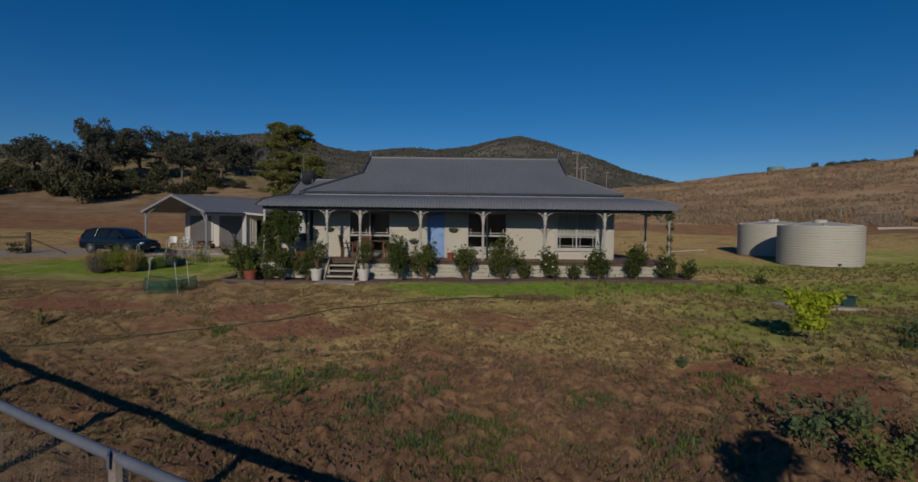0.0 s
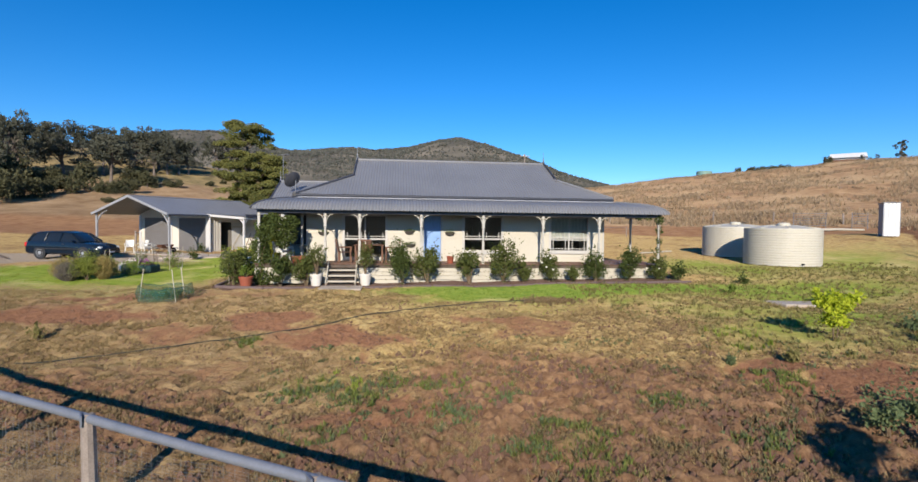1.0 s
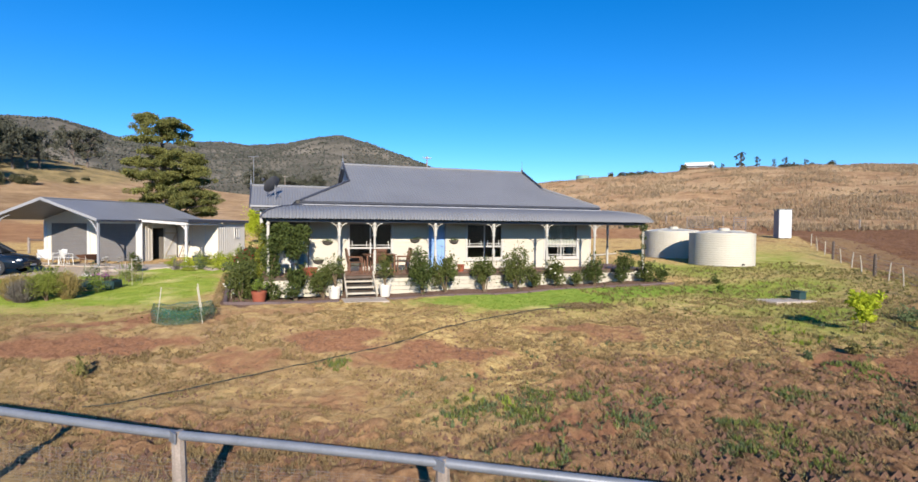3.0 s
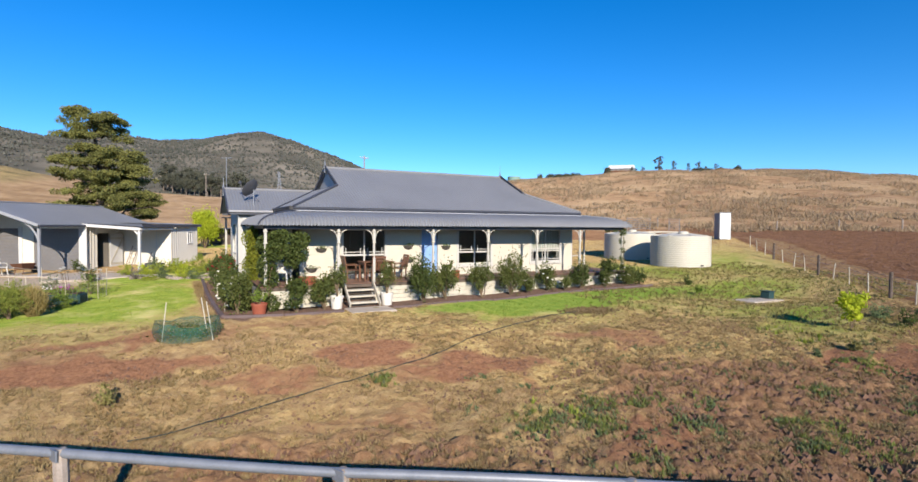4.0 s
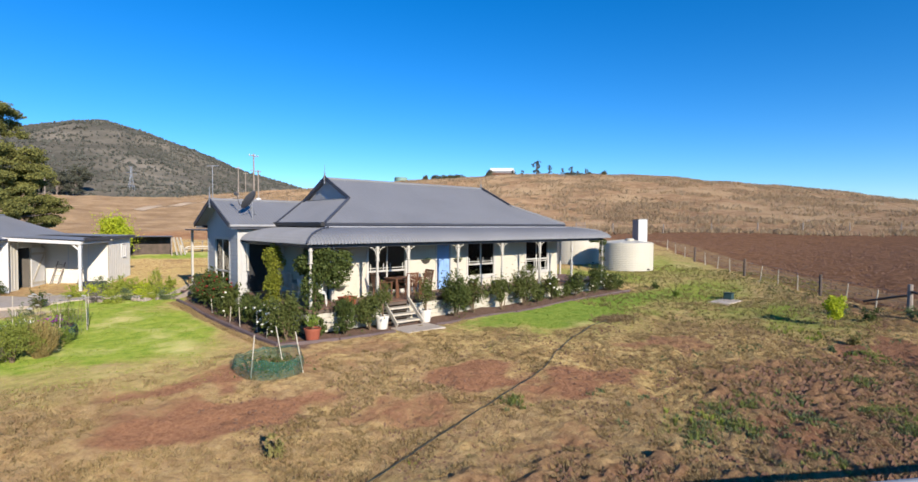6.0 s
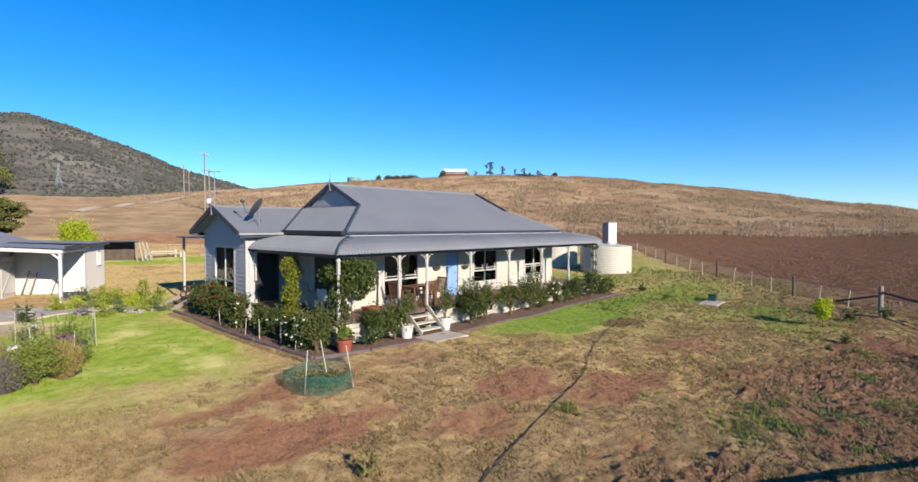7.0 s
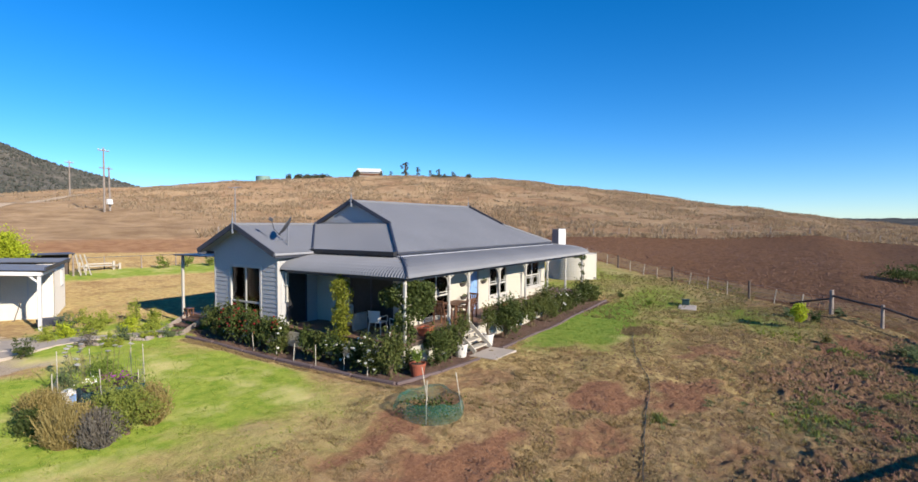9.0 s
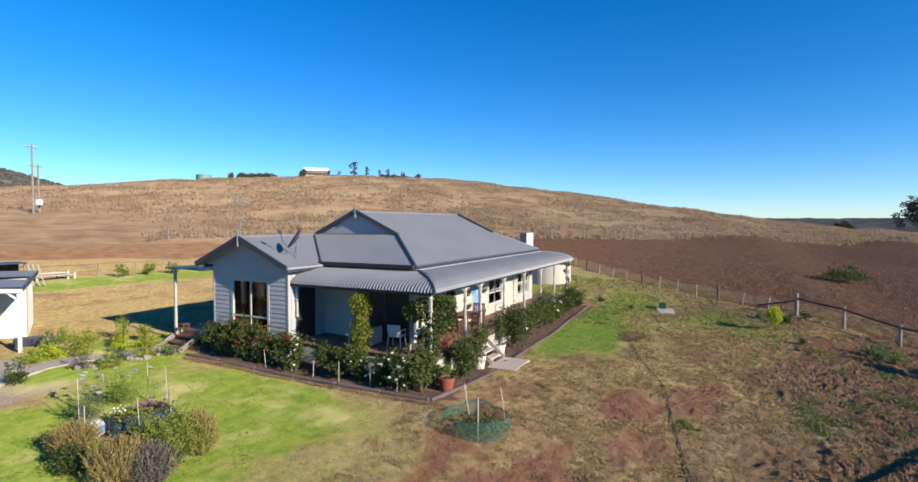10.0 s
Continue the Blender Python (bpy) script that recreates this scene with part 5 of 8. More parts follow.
def shrub(name, label, x, y, w, h, mat, seed, leaves=900, size=0.08, z=None, stem=0.0, flowers=None, nflowers=0, lumps=9, category="shrub", group=""):
    """A bush: stems that fork, a crown of many small leaves, perhaps blossoms."""
    rng = np.random.RandomState(seed)
    base = gz(x, y) if z is None else z
    t = thing(name, label, category, pose(x, y, base), group)
    low = stem
    balls = []
    for k in range(lumps):
        a, q = rng.uniform(0, 6.28), rng.uniform(0, 1)
        zz = low + (h - low) * (0.22 + 0.6 * rng.uniform(0, 1))
        span = w / 2 * (1 - 0.35 * abs((zz - low) / (h - low) - 0.45) * 2)
        rr = w * rng.uniform(0.13, 0.25)
        balls.append((math.cos(a) * max(0, span - rr) * math.sqrt(q), math.sin(a) * max(0, span - rr) * math.sqrt(q), min(zz, h - rr * 0.8), rr, 0.85 * min(1.2, h / w)))
    pts, nrm = in_balls(rng, balls, leaves, 0.4)
    extra = rng.randint(0, len(pts), leaves // 4)
    pts[extra] += nrm[extra] * (w * 0.30 * rng.uniform(0, 1, len(extra)) ** 2)[:, None]
    shoots = []
    for k in range(int(7 + 6 * w)):
        b = balls[rng.randint(len(balls))]
        d = np.array([rng.normal() * 0.55, rng.normal() * 0.55, rng.uniform(0.5, 1.2)])
        d /= np.linalg.norm(d)
        long = min(rng.uniform(0.2, 0.45) * w, 0.34)
        n = int(long / (size * 0.22))
        u = rng.uniform(0.25, 1, n)[:, None]
        shoots.append(np.array(b[:3]) + d * (b[3] * 0.6 + long * u) + rng.normal(size=(n, 3)) * size * 0.45)
    shoots = np.concatenate(shoots)
    nrm = np.concatenate([nrm, rng.normal(size=shoots.shape) * 0.5])
    pts = np.concatenate([pts, shoots])
    pts[:, 2] = np.maximum(pts[:, 2], 0.03)
    part("foliage", leaf_mesh("foliage", mat, pts, size * 0.86, rng, 0.6, 0.0, nrm * 0.6), None, t)
    st = Shape()
    for b in balls[:6]:
        st.tube([(rng.uniform(-0.05, 0.05), rng.uniform(-0.05, 0.05), -0.05), (b[0] * 0.4, b[1] * 0.4, low + (b[2] - low) * 0.45), (b[0], b[1], b[2])], [0.022 * h, 0.014 * h, 0.006 * h], 5)
    part("branching", st, M_STEM, t)
    if flowers is not None:
        fp, fn = in_balls(rng, balls, nflowers, 0.95)
        fl = Shape()
        for p, q in zip(fp, fn):
            if q[2] < -0.3:
                continue
            p = p + q * 0.05
            fl.at(Matrix.Translation(tuple(p))).lathe([(0.01, -0.03), (0.045, 0.0), (0.05, 0.025), (0.02, 0.04)], 6)
        part("blossom_cover", fl, flowers, t, kind="stuff")
    return t


def tree(name, label, x, y, balls, trunk, limbs, mat, seed, leaves, size, bark=None, category="tree", group="", m=None, tufts=0):
    """A trunk and limbs (lists of points with radii) with a crown of leaves round the given balls."""
    rng = np.random.RandomState(seed)
    t = thing(name, label, category, m or pose(x, y, gz(x, y) - 0.1), group)
    s = Shape().tube([p[:3] for p in trunk], [p[3] for p in trunk], 9)
    part("trunk", s, bark or M_BARK, t)
    lb = Shape()
    for l in limbs:
        lb.tube([p[:3] for p in l], [p[3] for p in l], 6)
    if limbs:
        part("branching", lb, bark or M_BARK, t)
    if tufts:
        small = []
        for b in balls:
            for k in range(tufts):
                d = rng.normal(size=3)
                d /= np.linalg.norm(d)
                small.append((b[0] + d[0] * b[3] * 0.8, b[1] + d[1] * b[3] * 0.8, b[2] + d[2] * b[3] * b[4] * 0.8, b[3] * rng.uniform(0.3, 0.55), 0.75))
        balls = small
    pts, nrm = in_balls(rng, balls, leaves, 0.3)
    part("crown", leaf_mesh("crown", mat, pts, size, rng, 0.6, 0.1, nrm * 0.8), None, t)
    return t


def random_tree(seed, h, w, lumps, bare=0.35, flat=0.75, small=0.12, large=0.21):
    """Balls, trunk and limbs of a gum-like tree with an open, uneven crown."""
    rng = np.random.RandomState(seed)
    lean = rng.uniform(-0.06, 0.06, 2) * h
    trunk = [(0, 0, -0.3, 0.035 * h), (lean[0] * 0.3, lean[1] * 0.3, h * 0.25, 0.024 * h), (lean[0], lean[1], h * 0.55, 0.014 * h), (lean[0] * 1.4, lean[1] * 1.4, h * 0.85, 0.004 * h)]
    balls, limbs = [], []
    for k in range(lumps):
        a = rng.uniform(0, 6.28)
        zz = h * rng.uniform(bare + 0.12, 0.93)
        rad = w / 2 * rng.uniform(0.25, 0.85) * (1 - 0.5 * max(0, zz / h - 0.6) / 0.4)
        r = w * rng.uniform(small, large)
        c = (lean[0] + math.cos(a) * rad, lean[1] + math.sin(a) * rad, min(zz, h - r * flat))
        balls.append((*c, r, flat))
        z0 = h * rng.uniform(0.22, 0.5)
        limbs.append([(lean[0] * 0.5, lean[1] * 0.5, z0, 0.012 * h), (c[0] * 0.5 + lean[0] * 0.3, c[1] * 0.5 + lean[1] * 0.3, z0 + (c[2] - z0) * 0.6, 0.008 * h), (*c, 0.002 * h)])
    return balls, trunk, limbs


# ---- shrubs along the verandah ----
ROSE = "leafy green rose bush in the bed below the verandah"
for i, (x, y, w, h, mt, fl) in enumerate([
    (-8.95, 21.75, 1.25, 1.3, M_ROSELEAF, None), (-7.1, 21.35, 1.05, 1.05, M_DARKLEAF, None), (-6.1, 21.4, 1.15, 1.2, M_ROSELEAF, None), (-2.35, 21.2, 1.35, 1.75, M_DARKLEAF, None), (-1.35, 21.25, 1.2, 1.45, M_ROSELEAF, None),
    (0.35, 21.3, 1.1, 1.3, M_ROSELEAF, None), (1.72, 21.3, 1.25, 1.6, M_ROSELEAF, None), (2.55, 21.25, 0.65, 0.75, M_ROSELEAF, None), (3.65, 21.3, 1.0, 1.15, M_ROSELEAF, M_WHITEFLOWER), (4.6, 21.25, 0.55, 0.5, M_ROSELEAF, None),
        (5.65, 21.3, 1.15, 1.1, M_DARKLEAF, None), (7.15, 21.3, 1.15, 1.15, M_DARKLEAF, None), (8.35, 21.3, 0.9, 0.95, M_ROSELEAF, M_WHITEFLOWER), (9.35, 21.4, 0.9, 0.5, M_DARKLEAF, None)]):
    lab = ROSE if fl is None else "rose bush with a few white blooms below the verandah"
    shrub("rose_bush", lab, x, y, w * 1.25, h * 1.15, mt, 100 + i, int(1250 * w * h) + 350, 0.095, flowers=fl, nflowers=14, group="verandah shrubs")
for i, (y, w, h, mt, fl, nf_) in enumerate([(22.5, 1.1, 1.2, M_ROSELEAF, M_WHITEFLOWER, 44), (23.4, 1.05, 1.1, M_DARKLEAF, M_WHITEFLOWER, 48), (24.2, 0.9, 0.95, M_DARKLEAF, M_WHITEFLOWER, 16), (24.9, 0.9, 0.95, M_ROSELEAF, None, 0), (25.8, 0.95, 1.0, M_DARKLEAF, None, 0), (26.8, 1.0, 1.15, M_ROSELEAF, M_WHITEFLOWER, 8),
                                            (27.5, 1.0, 1.2, M_DARKLEAF, M_REDFLOWER, 32), (28.3, 1.2, 1.45, M_DARKLEAF, M_REDFLOWER, 40), (29.2, 1.2, 1.5, M_DARKLEAF, M_REDFLOWER, 56), (30.3, 1.2, 1.4, M_ROSELEAF, M_REDFLOWER, 40), (31.2, 1.0, 1.1, M_DARKLEAF, None, 0)]):
    lab = "rose bush with white blooms in a sleeper-edged bed" if fl is M_WHITEFLOWER else "dark rose bush with red blooms in a sleeper-edged bed" if fl else "dark green rose bush in a sleeper-edged bed"
    shrub("rose_bush", lab, -8.95 + 0.08 * math.sin(i * 2.1), y, w * 1.2, h * 1.05, mt, 140 + i, int(1150 * w * h) + 250, 0.095, flowers=fl, nflowers=nf_, group="side bed shrubs")

# creeper column, climbing rose at the corner post and creeper at the far post


def climber(name, label, x, y, balls, mat, seed, leaves, size, stem):
    rng = np.random.RandomState(seed)
    t = thing(name, label, "climbing plant", pose(x, y, gz(x, y)))
    pts, nrm = in_balls(rng, balls, leaves, 0.3)
    part("foliage", leaf_mesh("foliage", mat, pts, size, rng, 0.6, 0.2, nrm * 0.6), None, t)
    part("branching", Shape().tube([s[:3] for s in stem], [s[3] for s in stem], 6), M_STEM, t)
    return t


climber("creeper", "yellow-green creeper climbing a verandah support", -8.2, 24.65, [(0.09 * math.sin(k * 1.7), 0.13 * math.cos(k * 2.3), 0.35 + 0.15 * k, 0.27 + 0.10 * math.sin(k * 1.1), 1.0) for k in range(17)], M_VINE, 161, 4200, 0.085,
        [(0, 0, -0.05, 0.03), (0.05, 0.03, 1.2, 0.025), (0, 0, 2.8, 0.015)])
climber("climbing_rose", "dense dark green climbing rose round the corner post", -8.0, 21.95,
        [(0.1, 0.0, 1.1, 0.30, 1.2), (0.0, 0.05, 1.6, 0.36, 1.1), (0.25, -0.05, 2.1, 0.42, 1), (0.7, -0.1, 2.3, 0.48, 1), (1.05, 0.0, 2.05, 0.42, 1), (1.15, 0.05, 2.5, 0.36, 0.9), (0.45, 0.05, 2.65, 0.36, 0.7), (0.85, 0.1, 1.75, 0.32, 1), (0.1, 0.35, 2.4, 0.4, 1), (0.05, 0.75, 2.3, 0.36, 1), (-0.05, 0.1, 0.65, 0.34, 1.2), (0.1, -0.1, 0.3, 0.36, 0.9), (0.05, 0.2, 1.35, 0.32, 1.2)], M_DARKLEAF, 162, 7500, 0.10,
        [(0.02, -0.1, -0.05, 0.035), (0.1, -0.05, 1.3, 0.03), (0.35, 0.0, 2.1, 0.02), (0.9, 0.0, 2.3, 0.01)])
climber("creeper", "creeper hanging from the end of the verandah roof", 8.6, 21.9, [(0.1, 0.0, 2.5, 0.22, 0.9), (-0.35, 0.1, 2.62, 0.2, 0.8), (0.15, 0.1, 2.05, 0.18, 1.1), (0.12, 0, 1.6, 0.15, 1.2), (-0.75, 0.15, 2.6, 0.17, 0.7), (0.1, 0.05, 1.2, 0.13, 1.2)], M_DARKLEAF, 163, 900, 0.075,
        [(0.15, -0.08, 0, 0.02), (0.12, -0.05, 1.5, 0.015), (0.1, 0, 2.5, 0.01)])


def planter(name, label, x, y, r, h, mat, z=None, taper=0.72):
    base = gz(x, y) if z is None else z
    t = thing(name, label, "plant pot", pose(x, y, base))
    part("pot", Shape().lathe([(r * taper, 0), (r * 0.93, h * 0.84), (r, h * 0.85), (r, h), (r * 0.88, h), (r * 0.86, h * 0.88), (0.02, h * 0.87)], 20), mat, t)
    part("soil", Shape().lathe([(r * 0.84, h * 0.885), (r * 0.5, h * 0.90), (0.02, h * 0.91)], 16), M_SOIL, t)
    return t


planter("terracotta_pot", "round terracotta pot at the corner of the garden bed", -8.35, 21.2, 0.27, 0.42, M_TERRA)
shrub("potted_plant", "small leafy plant growing in a terracotta pot", -8.35, 21.2, 0.5, 0.45, M_BEDLEAF, 171, 260, 0.08, z=gz(-8.35, 21.2) + 0.38, category="plant", lumps=5)
for i, x in enumerate((-5.72, -3.82)):
    planter("white_planter", "tapered white planter beside the front steps", x, 21.25, 0.25, 0.46, M_POTW)
    shrub("potted_rose", "standard rose growing in a white planter", x, 21.25, 0.95, 1.15, M_ROSELEAF, 173 + i, 850, 0.08, z=gz(x, 21.25) + 0.41, stem=0.25, category="plant")
tr_ = thing("terracotta_trough", "low square terracotta trough on the verandah deck", "plant pot", pose(-6.55, 22.2, DECK, 0, 0, 8))
part("trough", Shape().rows([[(-0.26 * k, -0.2 * k, z), (0.26 * k, -0.2 * k, z), (0.26 * k, 0.2 * k, z), (-0.26 * k, 0.2 * k, z)] for k, z in ((0.85, 0.0), (0.95, 0.22), (1.03, 0.225), (1.03, 0.28), (0.9, 0.28), (0.88, 0.22))], True).box((-0.22, -0.17, 0.0), (0.22, 0.17, 0.02)), M_TERRA, tr_)
part("soil", Shape().box((-0.225, -0.17, 0.2), (0.225, 0.17, 0.235), 0.01), M_SOIL, tr_)
for x, z in ((-5.75, 2.12), (-6.12, 1.34), (-2.05, 2.2), (-2.0, 1.62), (-0.25, 2.15)):
    hb = thing("wall_basket", "half-round dark hanging basket on the house wall", "hanging basket", pose(x, WALL_Y - 0.03, z))
    rows_ = [[(0.24 * s * math.cos(a), -0.18 * s * math.sin(a), zz) for a in np.linspace(0, math.pi, 10)] for s, zz in ((0.15, -0.12), (0.7, -0.07), (1.0, 0.06), (0.9, 0.06), (0.1, 0.03))]
    part("basket", Shape().rows(rows_), M_POTD, hb)
    rg = np.random.RandomState(int(x * 10) % 97)
    part("trailing_plant", leaf_mesh("trailing_plant", M_WEED, rg.normal(size=(90, 3)) * (0.11, 0.05, 0.04) + (0, -0.1, 0.08), 0.06, rg), None, hb, kind="stuff")
for x, y, r in ((-0.35, 22.3, 0.16),):
    planter("terracotta_pot", "terracotta pot by the front door", x, y, r, 0.3, M_TERRA, DECK)

# ---- verandah furniture ----


def timber_chair(x, y, turn):
    c = thing("outdoor_chair", "reddish timber slatted outdoor armchair on the verandah", "chair", pose(x, y, DECK, 0, 0, turn), "verandah chairs")
    for sx in (-1, 1):
        for sy in (-1, 1):
            part("leg", Shape().box((sx * 0.25 - 0.025, sy * 0.24 - 0.025, 0), (sx * 0.25 + 0.025, sy * 0.24 + 0.025, 0.62 if sy < 0 else 0.42), 0.006), M_FURN, c)
        part("arm", Shape().box((sx * 0.27 - 0.04, -0.28, 0.62), (sx * 0.27 + 0.04, 0.28, 0.65), 0.008), M_FURN, c)
        part("back_post", Shape().beam((sx * 0.25, 0.25, 0.40), (sx * 0.25, 0.36, 0.95), 0.045, 0.045, 0.006), M_FURN, c)
    for k in range(5):
        part("seat_slat", Shape().box((-0.25, -0.26 + 0.105 * k, 0.42), (0.25, -0.17 + 0.105 * k, 0.445), 0.005), M_FURN, c)
        part("back_slat", Shape().beam((-0.18 + 0.09 * k, 0.265, 0.45), (-0.18 + 0.09 * k, 0.355, 0.90), 0.05, 0.018), M_FURN, c)
    part("top_rail", Shape().beam((-0.28, 0.365, 0.95), (0.28, 0.365, 0.95), 0.035, 0.08, 0.008), M_FURN, c)
    return c


tb = thing("outdoor_table", "reddish timber slatted outdoor table on the verandah", "table", pose(-3.75, 22.75, DECK))
for k in range(7):
    part("top_slat", Shape().box((-0.65, -0.42 + 0.12 * k, 0.72), (0.65, -0.31 + 0.12 * k, 0.745), 0.006), M_FURN, tb)
for sx in (-1, 1):
    for sy in (-1, 1):
        part("leg", Shape().box((sx * 0.55 - 0.035, sy * 0.33 - 0.035, 0), (sx * 0.55 + 0.035, sy * 0.33 + 0.035, 0.715), 0.006), M_FURN, tb)
    part("rail", Shape().box((sx * 0.55 - 0.02, -0.29, 0.62), (sx * 0.55 + 0.02, 0.29, 0.71)), M_FURN, tb)
for x, y, a in ((-4.75, 22.7, 90), (-2.8, 22.75, -90), (-3.9, 22.28, 180)):
    timber_chair(x, y, a)


def plastic_chair(x, y, z, turn, label):
    c = thing("plastic_chair", label, "chair", pose(x, y, z, 0, 0, turn), "white chairs")
    part("seat", Shape().box((-0.24, -0.24, 0.40), (0.24, 0.22, 0.435), 0.012), M_PLASTIC, c)
    rows_ = [[(u, 0.22 + 0.10 * v + 0.05 * (abs(u) / 0.24) ** 2 * -1, 0.43 + 0.42 * v) for u in np.linspace(-0.24, 0.24, 7)] for v in (0, 0.35, 0.7, 1.0)]
    back_ = [[(p[0], p[1] + 0.02, p[2]) for p in r] for r in rows_[::-1]]
    part("backrest", Shape().rows(rows_ + back_ + rows_[:1]), M_PLASTIC, c)
    for sx in (-1, 1):
        for sy in (-1, 1):
            part("leg", Shape().tube([(sx * 0.22, sy * 0.20, 0.41), (sx * 0.26, sy * 0.25, 0)], [0.025, 0.018], 6), M_PLASTIC, c)
        part("arm", Shape().tube([(sx * 0.25, -0.22, 0.40), (sx * 0.27, -0.2, 0.63), (sx * 0.27, 0.1, 0.65), (sx * 0.24, 0.26, 0.62)], 0.018, 6), M_PLASTIC, c)
    return c


for x, y, a in ((-7.35, 22.75, 150), (-7.3, 23.75, 100)):
    plastic_chair(x, y, DECK, a, "white chair in the shade of the side verandah")
bn = thing("verandah_lounge", "pale cushioned lounge chair against the side wall", "chair", pose(-7.15, 25.2, DECK, 0, 0, 90))
part("seat", Shape().box((-0.4, -0.35, 0.18), (0.4, 0.35, 0.45), 0.06), M_CURTAIN, bn)
part("backrest", Shape().box((-0.4, 0.22, 0.44), (0.4, 0.4, 0.98), 0.06), M_CURTAIN, bn)
for sx in (-0.46, 0.46):
    part("armrest", Shape().box((sx - 0.07, -0.35, 0.0), (sx + 0.07, 0.38, 0.62), 0.04), M_CURTAIN, bn)
an = thing("aerial", "television aerial on a thin mast above the wing gable", "aerial", pose(-8.75, 29.80, 4.75))
part("mast", Shape().tube([(0, 0, -0.05), (0, 0, 1.5)], 0.016, 6), M_GALV, an)
part("boom", Shape().tube([(-0.24, 0.05, 1.45), (0.24, -0.05, 1.5)], 0.014, 6), M_GALV, an)
for k in range(6):
    u = -0.2 + 0.08 * k
    part("element", Shape().tube([(u - 0.04, -0.16 + 0.02 * k - u * 0.2, 1.44), (u + 0.04, 0.16 - 0.02 * k - u * 0.2, 1.49)], 0.007, 5), M_GALV, an)

# ---- garden edging of sleepers ----
EDGE = [(-9.75, 31.6), (-9.72, 28.0), (-9.62, 24.5), (-9.45, 21.15), (-7.6, 20.85), (-5.6, 20.55)]
EDGE2 = [(-3.8, 20.65), (-1.2, 20.55), (2.0, 20.55), (5.5, 20.6), (9.6, 20.75)]
edging = thing("garden_edging", "low dark timber sleepers edging the garden bed", "garden edging")
for line in (EDGE, EDGE2):
    for (xa, ya), (xb, yb) in zip(line, line[1:]):
        n = max(1, round(math.hypot(xb - xa, yb - ya) / 1.9))
        for k in range(n):
            a, b = k / n, (k + 1) / n - 0.012
            p, q = (xa + (xb - xa) * a, ya + (yb - ya) * a), (xa + (xb - xa) * b, ya + (yb - ya) * b)
            part("sleeper", Shape().beam((*p, gz(*p) + (0.0 if line is EDGE else -0.02)), (*q, gz(*q) + (0.0 if line is EDGE else -0.02)), 0.14, 0.15, 0.03), M_EDGE, edging)
for k in range(6):
    x, y = -9.35 + 0.12 * math.sin(k * 1.9), 22.4 + 1.1 * k
    st = thing("garden_stake", "pale upright stake supporting a rose", "stake", pose(x, y, gz(x, y) - 0.1, 3 * math.sin(k), 4 * math.cos(k * 2)), "rose stakes")
    part("stake", Shape().box((-0.012, -0.012, 0), (0.012, 0.012, 0.75 + 0.1 * math.sin(k * 1.3)), 0.004), M_STAKE, st)

# ---- green net guard ----
ng = thing("net_guard", "dark green shade cloth ring on pale stakes guarding a young plant", "plant guard", pose(-10.5, 19.2, gz(-10.5, 19.2)))
turns = np.linspace(0, 2 * math.pi, 49)
ring = [(0.84 * math.cos(a) * (1 + 0.07 * math.sin(3 * a)), 0.92 * math.sin(a) * (1 + 0.06 * math.cos(2 * a))) for a in turns]
tops = [0.41 + 0.03 * math.sin(5 * a) + 0.04 * math.sin(2 * a + 1) + 0.015 * math.sin(11 * a) for a in turns]
part("shade_cloth", Shape().rows([[(x, y, -0.05) for x, y in ring], [(x * (1.02 + 0.03 * math.sin(9 * a)), y * (1.02 + 0.03 * math.sin(9 * a)), 0.18) for (x, y), a in zip(ring, turns)], [(x * 0.96, y * 0.96, tz) for (x, y), tz in zip(ring, tops)], [(x * 0.88, y * 0.88, tz - 0.05 + 0.02 * math.sin(7 * a)) for (x, y), tz, a in zip(ring, tops, turns)]]), M_NET, ng)
for x, y, dx, dy in ((-0.64, -0.36, 0.12, 0.05), (0.62, -0.62, -0.16, 0.1), (0.52, 0.40, -0.16, 0.1)):
    part("stake", Shape().tube([(x, y, -0.1), (x + dx, y + dy, 1.0)], 0.014, 6), M_STAKE, ng)
rg = np.random.RandomState(7)
part("foliage", leaf_mesh("foliage", M_DARKLEAF, rg.normal(size=(650, 3)) * (0.36, 0.40, 0.07) + (0, 0, 0.14), 0.08, rg), None, ng)

# ---- hose, box, small things on the lawn ----
hose_pts = [(2.1, 17.25), (0.8, 16.95), (-0.6, 16.55), (-2.1, 16.05), (-3.2, 15.6), (-3.85, 15.25), (-4.4, 15.1), (-5.4, 14.85), (-6.4, 14.75), (-7.4, 14.5), (-8.9, 14.2), (-10.4, 13.8), (-11.8, 13.5)]
hz = []
for (xa, ya), (xb, yb) in zip(hose_pts, hose_pts[1:]):
    for k in range(5):
        x, y = xa + (xb - xa) * k / 5, ya + (yb - ya) * k / 5
        x, y = x + 0.01 * math.sin(x * 5), y + 0.02 * math.sin(x * 3.1)
        hz.append((x, y, gz(x, y) + 0.045))
part("garden_hose", Shape().tube(hz, 0.012, 6), M_HOSE, None, "dark garden hose lying across the dry lawn", category="hose")
gb = thing("utility_box", "dark green plastic pit box on a pale slab", "utility box", pose(12.3, 16.8, gz(12.3, 16.8) - 0.02, 0, 2.5, 8))
part("slab", Shape().box((-2.4, -0.6, -0.15), (0.28, 0.35, 0.05), 0.02), M_CONC, gb)
